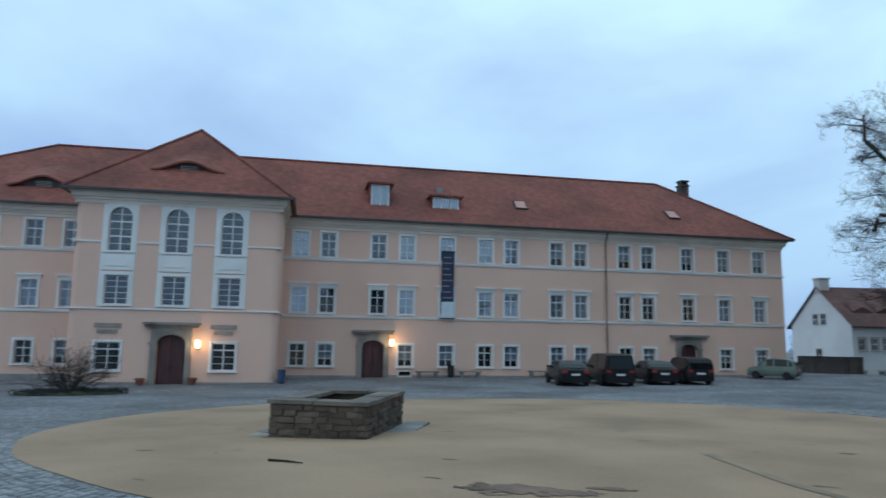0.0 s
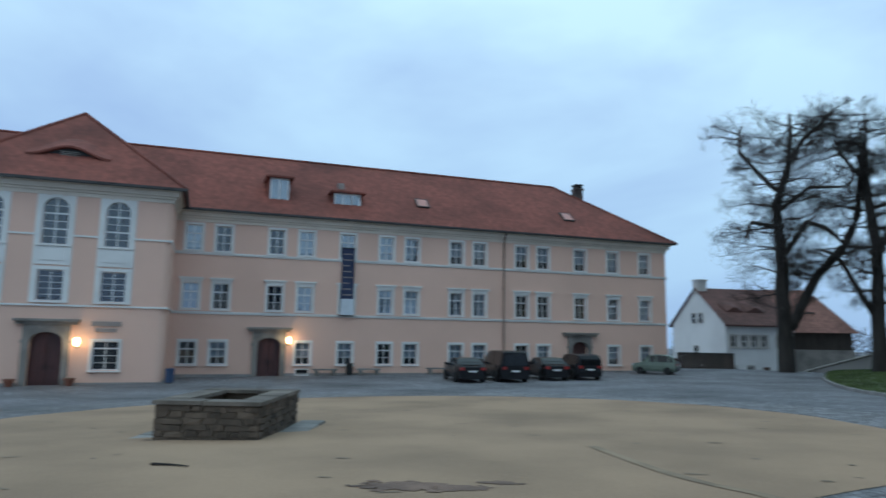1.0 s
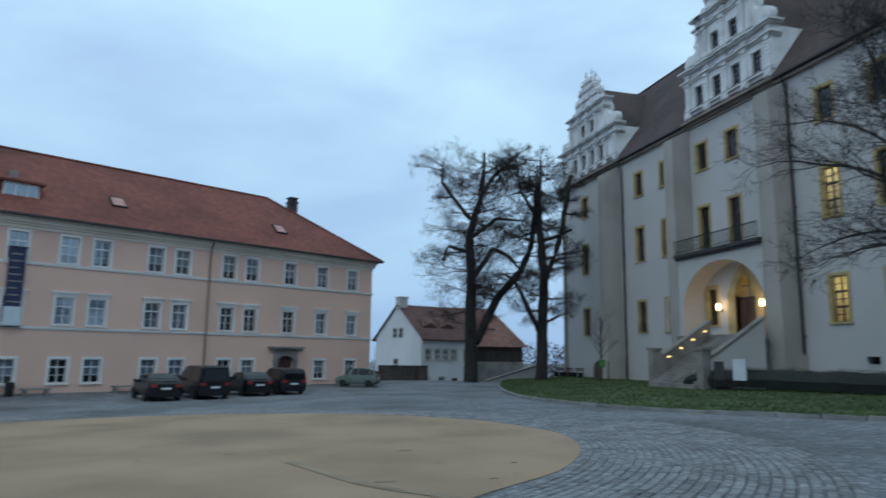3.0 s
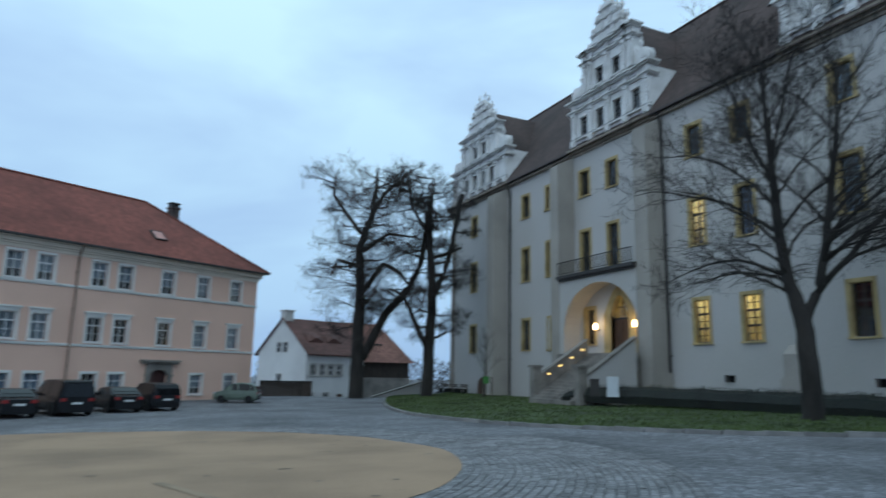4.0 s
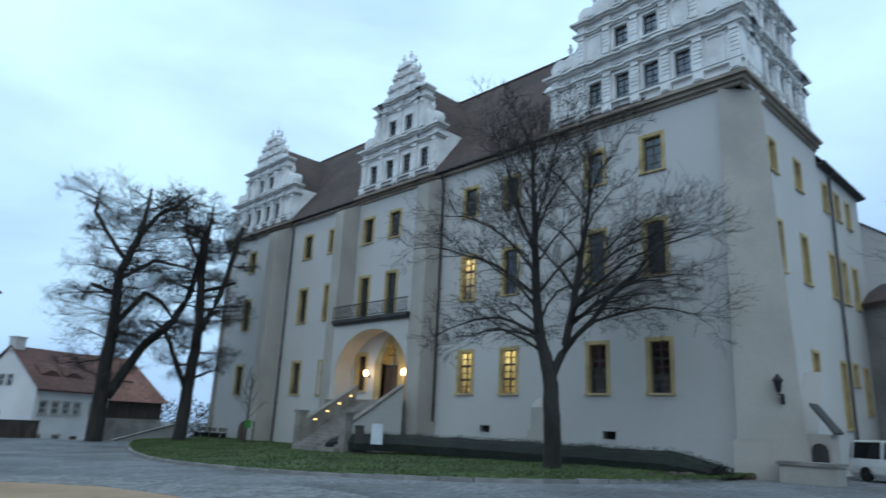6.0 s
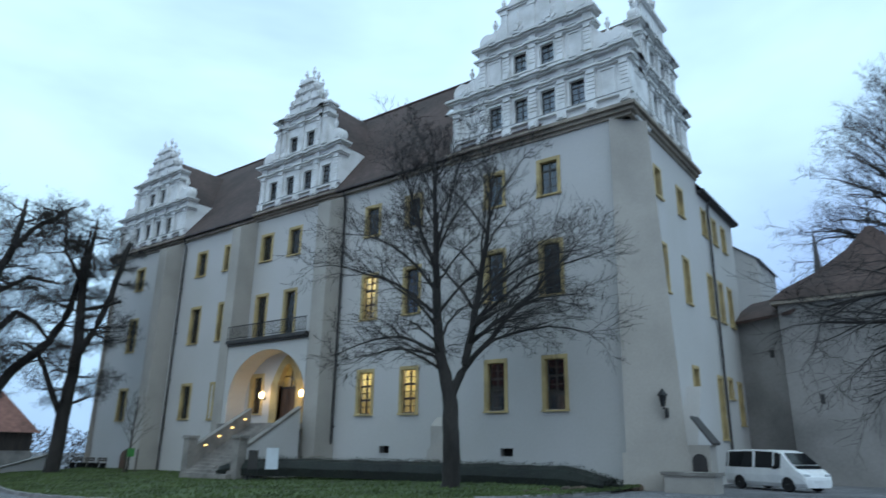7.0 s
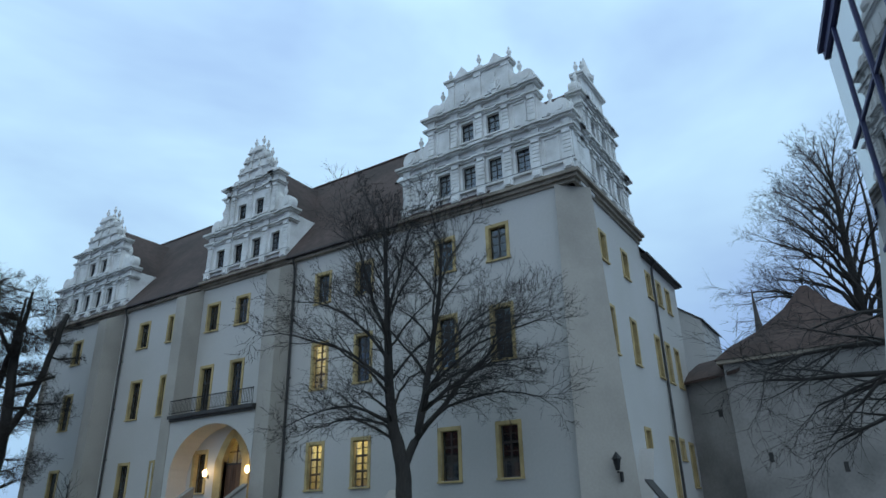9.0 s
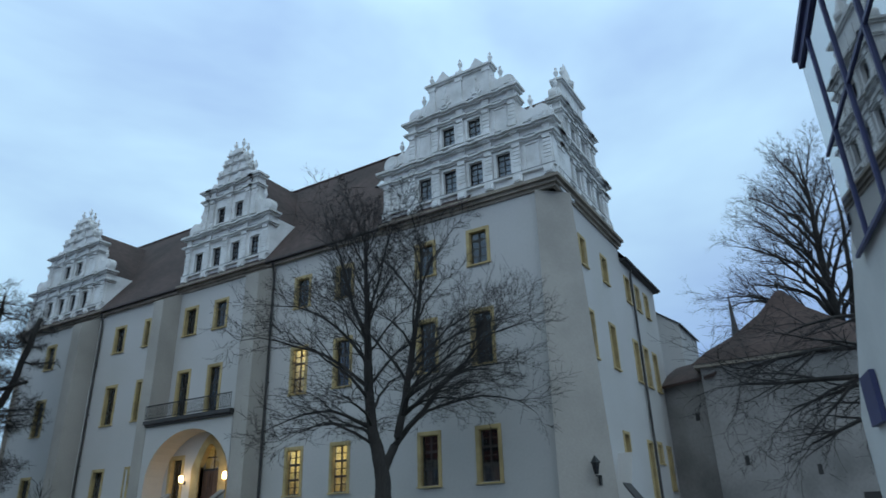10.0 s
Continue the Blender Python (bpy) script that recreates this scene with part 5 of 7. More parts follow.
tagged(part("foliage", leaf, HEDGEM, hg, "small dark leaves"), kind="stuff")


# ---------------------------------------------------------------- bare trees
def branch(b, p, d, length, r, rg, up=0.12, wob=0.2, n=4, sides=4):
    """One crooked tapered limb; returns points along it with direction and radius."""
    pts, rad, out = [p.copy()], [r], []
    step = length / n
    for i in range(n):
        d = (d + Vector((rg.gauss(0, wob), rg.gauss(0, wob), rg.gauss(0, wob * 0.8) + up))).normalized()
        p = p + d * step
        q = r * (1 - 0.72 * (i + 1) / n)
        pts.append(p.copy())
        rad.append(max(q, 0.004))
        out.append((p.copy(), d.copy(), q))
    b.tube(pts, rad, sides)
    return out


def grow(b, tw, p, d, length, r, depth, rg, cfg):
    fat = r > 0.05
    seg = branch(b if fat else tw, p, d, length, r, rg, cfg["up"] * (1 if depth < 2 else cfg.get("tw_up", 0.6)), cfg["wob"], 5 if depth < 2 else 3, 6 if r > 0.09 else (4 if fat else 3))
    if depth >= cfg["depth"]:
        return
    kids = cfg["kids"][min(depth, len(cfg["kids"]) - 1)]
    for i in range(kids):
        k = min(len(seg) - 1, int(len(seg) * (0.15 + 0.85 * (i + rg.random()) / kids)))
        q, dd, rr = seg[k]
        ax = dd.orthogonal().normalized()
        ax.rotate(Matrix.Rotation(rg.uniform(0, 6.283), 3, dd))
        ang = rg.uniform(*cfg["spread"])
        nd = (dd * math.cos(ang) + ax * math.sin(ang)).normalized()
        f = cfg["fall"][min(depth, len(cfg["fall"]) - 1)]
        grow(b, tw, q, nd, length * f * rg.uniform(0.7, 1.2), max(rr * 0.6, 0.0095), depth + 1, rg, cfg)


def bare_tree(name, base, label, trunk, limbs, cfg, seed):
    """trunk: points with radii; limbs: (start z on the trunk, direction, length, radius)."""
    rg = random.Random(seed)
    t = thing(name, Matrix.Translation(base), label, "tree")
    b, tw = Build(), Build()
    tp = Build()
    tp.tube([Vector(p) for p, _ in trunk], [r for _, r in trunk], 12)
    part("trunk", tp, BARK, t, "", smooth=True)

    def at(z):
        for (p, r), (q, s) in zip(trunk, trunk[1:]):
            if p[2] <= z <= q[2]:
                k = (z - p[2]) / (q[2] - p[2])
                return Vector(p).lerp(Vector(q), k), r + (s - r) * k
        return Vector(trunk[-1][0]), trunk[-1][1]
    for z, d, length, r in limbs:
        p, tr = at(z)
        lb = Build()
        grow(lb, tw, p, Vector(d).normalized(), length, min(r, tr * 0.8), 0, rg, cfg)
        part("limb", lb, BARK, t, "", smooth=True)
    tagged(part("crown", tw, TWIG, t, "fine leafless twigs"), kind="stuff")
    return t


def limb_arch(b, tw, p, az, el0, el1, length, r, rg, cfg):
    """A bough that leaves at el0 and bends over to el1, with side shoots on both flanks."""
    n, pts, rad, seg = 8, [p.copy()], [r], []
    for i in range(n):
        el = math.radians(el0 + (el1 - el0) * ((i + 0.5) / n) ** 1.2 + rg.uniform(-9, 9))
        a = math.radians(az + rg.uniform(-13, 13))
        d = Vector((math.cos(a) * math.cos(el), math.sin(a) * math.cos(el), math.sin(el)))
        p = p + d * (length / n)
        q = max(0.012, r * (1 - 0.86 * (i + 1) / n))
        pts.append(p.copy())
        rad.append(q)
        seg.append((p.copy(), d, q))
    b.tube(pts, rad, 6)
    m = cfg["side"]
    for i in range(m):
        f = (i + rg.random()) / m
        k = min(n - 1, int(n * (0.16 + 0.84 * f)))
        q, d, rr = seg[k]
        flank = d.cross(Vector((0, 0, 1))).normalized() * (1 if i % 2 else -1)
        ax = (flank + Vector((0, 0, rg.uniform(-0.5, 0.9)))).normalized()
        ang = rg.uniform(0.45, 0.95)
        grow(b, tw, q, (d * math.cos(ang) + ax * math.sin(ang)).normalized(), length * cfg["first"] * (1.1 - 0.55 * f) * rg.uniform(0.65, 1.2), max(0.012, rr * 0.55), 1, rg, cfg)


def stem_tree(name, base, label, az0, stems, arches, cfg, seed, size=1.0):
    """stems: rows of (sideways, away, height, radius), az0 being the way of 'sideways'; arches: (stem, height, bearing, el0, el1, length, radius)."""
    rg = random.Random(seed)
    t = thing(name, Matrix.Translation(base) @ Matrix.Scale(size, 4), label, "tree")
    ca, sa = math.cos(math.radians(az0)), math.sin(math.radians(az0))
    lines, tw = [], Build()
    for i, rows in enumerate(stems):
        ln = [(Vector((a * ca - w * sa, a * sa + w * ca, z)), r) for a, w, z, r in rows]
        fine = []
        for (p, r), (q, u) in zip(ln, ln[1:]):
            for j in range(4):
                f = j / 4
                c = p.lerp(q, f) + (Vector((rg.gauss(0, 1), rg.gauss(0, 1), 0)) * min(0.03, 0.12 * r) if j else Vector())
                fine.append((c, r + (u - r) * f))
        fine.append(ln[-1])
        lines.append(fine)
        b = Build()
        b.tube([p for p, _ in fine], [r for _, r in fine], 10)
        part("trunk" if i == 0 else "stem", b, BARK, t, "", smooth=True)
    for k, z, rel, el0, el1, length, r in arches:
        p, q = min(lines[k], key=lambda e: abs(e[0].z - z))
        b = Build()
        limb_arch(b, tw, p.copy(), az0 + rel, el0, el1, length * cfg.get("long", 1.0), min(r * 1.25, q * 0.85), rg, cfg)
        part("limb", b, BARK, t, "", smooth=True)
    tagged(part("crown", tw, TWIG, t, "fine leafless twigs"), kind="stuff")
    return t


LIME_CFG = dict(long=1.05, up=0.035, wob=0.16, kids=(8, 6, 5), fall=(0.5, 0.52, 0.6), spread=(0.4, 0.95), depth=3, tw_up=0.8, side=11, first=0.37)
LIME_STEMS = [
    [(0, 0, -0.3, 0.56), (0, 0, 0.3, 0.41), (0.02, 0, 1.6, 0.39), (-0.05, 0, 3.2, 0.36), (-0.12, 0, 4.3, 0.33), (-0.55, 0.1, 6.0, 0.25), (-0.75, 0.15, 8.5, 0.21), (-0.85, 0.2, 10.5, 0.17), (-0.95, 0.2, 13.5, 0.1), (-1.1, 0.1, 16.8, 0.025)],
    [(-0.05, 0, 4.0, 0.2), (0.6, -0.1, 5.6, 0.19), (1.2, -0.2, 8.8, 0.15), (1.65, -0.1, 11.8, 0.1), (1.95, 0, 15.0, 0.025)],
]
LIME_ARCHES = [(0, 10.0, 185, 74, 62, 7.2, 0.09), (0, 10.4, 12, 76, 74, 6.6, 0.075), (0, 9.8, 92, 62, 50, 6.0, 0.07), (0, 9.4, 268, 62, 45, 6.0, 0.07),
               (0, 9.1, 178, 50, 2, 6.0, 0.08), (0, 8.0, 184, 40, -8, 6.3, 0.085), (0, 6.3, 180, 36, -38, 5.0, 0.08),
               (1, 5.2, 2, 48, 46, 7.8, 0.13), (1, 5.4, 352, 40, -36, 6.6, 0.075), (1, 6.4, 18, 44, 2, 6.8, 0.075), (1, 6.9, 330, 44, 0, 6.8, 0.075), (1, 8.0, 0, 48, 8, 6.4, 0.07)]
for i, (k, rel) in enumerate(((0, 200), (0, 150), (0, 95), (0, 250), (1, 325), (1, 30), (1, 290), (1, 60), (1, 8))):
    LIME_ARCHES.append((k, 5.2 + 0.22 * i, rel, 34 + 1.5 * (i % 3), -34 + 2 * i, 4.6 + 0.25 * (i % 3), 0.06))
for i in range(15):
    LIME_ARCHES.append((0, 6.6 + 0.6 * i, 70 + 137.5 * i, 50 + 1.6 * i, 0 + 3.6 * i, 5.5 - 0.17 * i, 0.065 - 0.002 * i))
for i in range(11):
    LIME_ARCHES.append((1, 6.3 + 0.75 * i, 300 + 137.5 * i, 50 + 1.6 * i, 2 + 4.4 * i, 5.4 - 0.2 * i, 0.06 - 0.002 * i))
stem_tree("lime_tree", (24.9, 18.3, -0.1), "bare spreading deciduous tree with fine twigs on the lawn", -53.7, LIME_STEMS, LIME_ARCHES, LIME_CFG, 21)

OLD_CFG = dict(long=1.15, up=0.03, wob=0.24, kids=(8, 6, 4), fall=(0.5, 0.55, 0.6), spread=(0.5, 1.2), depth=3, tw_up=0.7, side=11, first=0.42)


def epicormic(stem, z0, z1, n, length, rg):
    """Short brushy shoots all along an old stem, level or drooping, tips turned up."""
    return [(stem, z0 + (z1 - z0) * (i + rg.random()) / n, rg.uniform(0, 360), rg.uniform(-22, 26), rg.uniform(-20, 50), length * rg.uniform(0.55, 1.15), rg.uniform(0.03, 0.07)) for i in range(n)]


ra = random.Random(31)
stem_tree("old_tree", (19.4, 60.0, -1.1), "tall gnarled bare tree with a forked trunk", -18, [
    [(0, 0, -0.6, 0.85), (0, 0, 0.4, 0.64), (0, 0, 4.2, 0.54), (0, 0, 8.8, 0.46), (-0.15, 0, 13.3, 0.36), (0.9, 0.2, 17.0, 0.26), (1.1, 0.2, 20.8, 0.1)],
    [(0.35, 0, 3.6, 0.4), (2.3, 0.2, 7.6, 0.36), (4.4, 0.4, 10.0, 0.31), (5.4, 0.5, 12.7, 0.25), (5.8, 0.5, 16.4, 0.19), (5.9, 0.5, 19.6, 0.07)],
    [(0.8, 0.2, 16.6, 0.2), (2.0, 0, 18.6, 0.17), (3.2, 0, 19.6, 0.15), (4.3, 0, 20.8, 0.08)],
    [(-0.1, 0, 14.6, 0.2), (-1.4, 0, 16.2, 0.17), (-2.7, 0, 18.0, 0.14), (-2.6, 0, 20.0, 0.07)],
    [(0.0, 0, 12.9, 0.17), (2.2, -0.3, 14.6, 0.14), (4.3, -0.4, 14.4, 0.08)],
    [(0.1, 0, 9.2, 0.24), (1.9, -0.3, 11.9, 0.21), (3.2, -0.3, 11.3, 0.17), (4.3, -0.3, 10.0, 0.1)],
    [(-0.2, 0, 11.6, 0.18), (-2.1, 0.2, 12.2, 0.15), (-2.5, 0.2, 10.9, 0.11)],
], epicormic(0, 5.2, 20.5, 62, 4.2, ra) + epicormic(1, 7, 19.5, 30, 3.0, ra) + epicormic(2, 17.5, 20.8, 8, 2.0, ra) + epicormic(3, 15, 20, 10, 2.4, ra) + epicormic(4, 13.5, 14.6, 8, 2.2, ra) + epicormic(6, 11, 12.2, 5, 2.2, ra), OLD_CFG, 31, 1.08)
stem_tree("old_tree", (25.2, 57.0, -0.6), "tall bare tree with cut-back limbs beside the castle", -24, [
    [(0, 0, -0.6, 0.72), (0, 0, 0.4, 0.54), (0.15, 0, 5.0, 0.46), (0.3, 0, 9.4, 0.4), (-0.1, 0, 14.5, 0.3), (0.1, 0, 19.6, 0.08)],
    [(-0.1, 0, 4.2, 0.26), (-1.2, 0, 6.5, 0.22), (-2.3, 0, 8.8, 0.16), (-3.3, 0, 9.3, 0.08)],
    [(0.4, 0, 8.8, 0.3), (1.2, 0, 10.6, 0.25), (2.0, 0, 13.6, 0.23), (2.8, 0, 18.2, 0.21)],
    [(0.1, 0, 12.2, 0.16), (1.4, -0.2, 12.6, 0.15), (2.8, -0.3, 13.2, 0.11)],
    [(-0.05, 0, 14.2, 0.18), (-1.7, 0, 16.8, 0.14), (-2.1, 0, 19.8, 0.06)],
], epicormic(0, 4.5, 19.4, 52, 2.8, ra) + epicormic(1, 5.5, 9.2, 8, 2.0, ra) + epicormic(2, 10, 17.6, 14, 1.9, ra) + epicormic(4, 15, 19.8, 14, 2.2, ra), OLD_CFG, 47, 1.06)

# sapling tied to stakes near the small door
sp = bare_tree("sapling", (27.5, 50.1, -0.3), "thin young bare tree tied to wooden stakes",
               [((0, 0, -0.2), 0.08), ((0, 0, 2.5), 0.06), ((0.05, 0, 5.5), 0.02)],
               [(1.8 + 0.25 * i, (math.cos(i * 2.4) * 0.7, math.sin(i * 2.4) * 0.7, 0.8), 1.9 - 0.07 * i, 0.03) for i in range(13)],
               dict(up=0.1, wob=0.15, kids=(4, 3), fall=(0.5, 0.5), spread=(0.4, 0.9), depth=2), 77)
for dx, dy in ((-0.4, -0.4), (0.4, -0.4), (0, 0.5)):
    part("stake", boxes((dx - 0.04, dx + 0.04, dy - 0.04, dy + 0.04, -0.2, 1.7)), WOOD, sp)
part("tree_sign", boxes((-0.42, 0.12, -0.47, -0.44, 1.15, 1.75)), SIGNGREEN, sp, "small green sign on the stakes")

# trees beyond the gatehouse
TALL_CFG = dict(up=0.03, wob=0.14, kids=(8, 7, 6), fall=(0.5, 0.5, 0.55), spread=(0.4, 0.9), depth=3, tw_up=0.8, side=12, first=0.36)
TALL_ARCHES = [(0, 13.0 + 0.62 * i, (180 if i % 3 else 0) + ra.uniform(-65, 65), 56 + 0.8 * i, -14 + 3.2 * i, 11.0 - 0.27 * i, 0.2 - 0.005 * i) for i in range(26)]
stem_tree("tall_tree", (59.0, -0.4, -0.8), "large bare tree rising behind the gatehouse", -90, [
    [(0, 0, -0.4, 0.7), (0, 0, 6, 0.55), (-0.1, 0, 15, 0.42), (0, 0, 22, 0.28), (0.3, 0, 27, 0.16), (0.3, 0, 32, 0.03)],
    [(0.1, 0, 12.5, 0.3), (1.4, 0.3, 18, 0.24), (2.2, 0.3, 25, 0.12), (2.3, 0.3, 30, 0.03)],
], TALL_ARCHES, TALL_CFG, 90)
bare_tree("courtyard_tree", (30.5, -3.4, -0.3), "bare tree reaching low boughs over the passage",
          [((0, 0, -0.4), 0.4), ((0, 0, 4), 0.3), ((0.2, 0.2, 9), 0.18), ((0.3, 0.3, 13), 0.05)],
          [(6.8, (0.15, 0.98, 0.14), 7.2, 0.22), (7.5, (-0.05, 0.95, 0.2), 7.0, 0.18), (6.2, (0.1, 0.98, 0.05), 5.6, 0.16), (8.6, (0.2, 0.9, 0.3), 5.4, 0.13), (7.1, (0.4, 0.9, 0.1), 6.0, 0.13)],
          dict(up=0.0, wob=0.14, kids=(10, 6, 5), fall=(0.42, 0.5, 0.55), spread=(0.4, 1.0), depth=3, tw_up=0.5), 91)

# leafless thicket far behind the court, beyond the castle's end
fw, rf = Build(), random.Random(19)
for i in range(46):
    x, y = 20 + 1.25 * i + rf.uniform(-1, 1), 104 + 0.12 * i + rf.uniform(-4, 4)
    leaves(fw, (x, y, 0.4 + rf.uniform(-1, 1.2)), (2.6, 2.6, 3.4), 240, 0.34, rf)
solid("far_thicket", fw, TWIG, "dark leafless thicket beyond the court", "thicket", kind="stuff")

# leafless bush in a planting bed by the pavilion
bed = Build()
n = 28
BX, BY = -26.9, 25.6
bed.v.append((BX, BY, ground_z(BX, BY) + 0.16))
for i in range(n):
    a = 2 * math.pi * i / n
    x, y = BX + 2.6 * math.cos(a) * TX - 1.5 * math.sin(a) * NX, BY + 2.6 * math.cos(a) * TY - 1.5 * math.sin(a) * NY
    bed.v.append((x, y, ground_z(x, y) + 0.03))
for i in range(n):
    bed.f.append((0, 1 + i, 1 + (i + 1) % n))
solid("planting_bed", bed, SOIL, "dark planting bed with low ground cover", "flower bed", kind="structure")
lf_ = Build()
for _ in range(60):
    a, r = rng.uniform(0, 6.28), rng.random() ** 0.5
    x, y = BX + r * 2.4 * math.cos(a) * TX - r * 1.4 * math.sin(a) * NX, BY + r * 2.4 * math.cos(a) * TY - r * 1.4 * math.sin(a) * NY
    leaves(lf_, (x, y, ground_z(x, y) + 0.14), (0.35, 0.35, 0.14), 45, 0.08, rng)
solid("ground_cover", lf_, HEDGEM, "low dark ground cover plants", "plants", kind="stuff")
bu = thing("bush", Matrix.Translation((BX, BY, ground_z(BX, BY))), "rounded leafless bush in a planting bed", "bush")
st_, tw_ = Build(), Build()
rg = random.Random(8)
for i in range(34):
    a, el = rg.uniform(0, 6.28), rg.uniform(0.35, 1.4)
    grow(st_, tw_, Vector((0, 0, 0)), Vector((math.cos(a) * math.cos(el), math.sin(a) * math.cos(el), math.sin(el))), rg.uniform(1.2, 2.0), 0.03, 0, rg, dict(up=0.05, wob=0.2, kids=(6, 5, 3), fall=(0.6, 0.55, 0.5), spread=(0.4, 1.0), depth=2))
if st_.v:
    part("stems", st_, BARK, bu)
tagged(part("crown", tw_, TWIG, bu), kind="stuff")

# ---------------------------------------------------------------- well
WM = Matrix.Translation((-6.89, 14.0, ground_z(-6.89, 14.0))) @ pose(0, 0, 0, 0, 0, 8.0)
well = thing("well", WM, "oblong rubble-stone well with slab rim", "well")
WX, WY, WH = 1.03, 1.6, 0.74
for r in ((-WX + 0.02, WX - 0.02, -WY + 0.02, -WY + 0.35), (-WX + 0.02, WX - 0.02, WY - 0.35, WY - 0.02), (-WX + 0.02, -WX + 0.35, -WY + 0.35, WY - 0.35), (WX - 0.35, WX - 0.02, -WY + 0.35, WY - 0.35)):
    part("core", boxes((*r, -0.1, WH - 0.01)), MORTAR, well)
part("shaft", boxes((-WX + 0.35, WX - 0.35, -WY + 0.35, WY - 0.35, -0.09, -0.05)), SASH_DARK, well)
rs = random.Random(3)


def stone_mesh(w, h, d, sd):
    b, q = Build(), random.Random(sd)
    j = lambda s: q.uniform(-s, s)
    b.v = [(x * w / 2 * 0.98 + j(0.015), y * d / 2, z * h / 2 * 0.96 + j(0.012)) for x, y, z in ((-1, 1, -1), (1, 1, -1), (1, 1, 1), (-1, 1, 1))]
    b.v += [(x * w / 2 * 0.86 + j(0.02), -d / 2 + j(0.012), z * h / 2 * 0.8 + j(0.015)) for x, z in ((-1, -1), (1, -1), (1, 1), (-1, 1))]
    b.f = [(4, 5, 6, 7), (0, 4, 7, 3), (5, 1, 2, 6), (7, 6, 2, 3), (0, 1, 5, 4)]
    return b.mesh("stone", WELLSTONE)


STONES = [stone_mesh(w, h, 0.16, 10 * a + c) for a, w in enumerate((0.2, 0.3, 0.4, 0.52)) for c, h in enumerate((0.13, 0.13))]
for side in range(4):
    sm = pose(0, 0, 0, 0, 0, 90 * side)
    hu, hv = (WX, WY) if side % 2 == 0 else (WY, WX)
    for row in range(6):
        u = -hu + rs.uniform(-0.1, 0)
        while u < hu - 0.05:
            k = rs.randrange(4)
            w = (0.2, 0.3, 0.4, 0.52)[k]
            if u + w > hu:
                k, w = 0, 0.2
            part("stone", STONES[2 * k + rs.randrange(2)], WELLSTONE, well, "", sm @ pose(max(-hu + w / 2, min(u + w / 2, hu - w / 2)), -hv + 0.068 + rs.uniform(-0.01, 0.01), 0.062 + row * 0.122 + rs.uniform(-0.012, 0.012), rs.uniform(-2, 2), rs.uniform(-4, 4), 0))
            u += w + 0.004
for x0, x1, y0, y1 in ((-WX - 0.05, -0.1, -WY - 0.05, -WY + 0.5), (-0.08, WX + 0.05, -WY - 0.05, -WY + 0.5), (-WX - 0.05, 0.2, WY - 0.5, WY + 0.05), (0.22, WX + 0.05, WY - 0.5, WY + 0.05), (-WX - 0.05, -WX + 0.5, -WY + 0.52, 0.1), (-WX - 0.05, -WX + 0.5, 0.12, WY - 0.52), (WX - 0.5, WX + 0.05, -WY + 0.52, -0.2), (WX - 0.5, WX + 0.05, -0.18, WY - 0.52)):
    part("rim_slab", boxes((x0, x1, y0, y1, WH, WH + 0.075, 0.012)), RIMSTONE, well, "worn brown stone slab", pose(0, 0, rs.uniform(-0.005, 0.01)))
for x0, x1, y0, y1 in ((-WX - 0.6, WX + 0.62, -WY - 0.5, -WY - 0.02), (WX + 0.02, WX + 0.62, -WY, WY + 0.45), (-WX - 0.6, -WX - 0.02, -WY, WY + 0.45)):
    m_ = int(max(x1 - x0, y1 - y0) / 0.7)
    for i in range(m_):
        if x1 - x0 > y1 - y0:
            r = (x0 + (x1 - x0) * i / m_, x0 + (x1 - x0) * (i + 0.97) / m_, y0, y1)
        else:
            r = (x0, x1, y0 + (y1 - y0) * i / m_, y0 + (y1 - y0) * (i + 0.97) / m_)
        part("apron_slab", boxes((*r, -0.08, 0.045, 0.01)), SLAB, well, "", pose(0, 0, rs.uniform(-0.006, 0.006)))


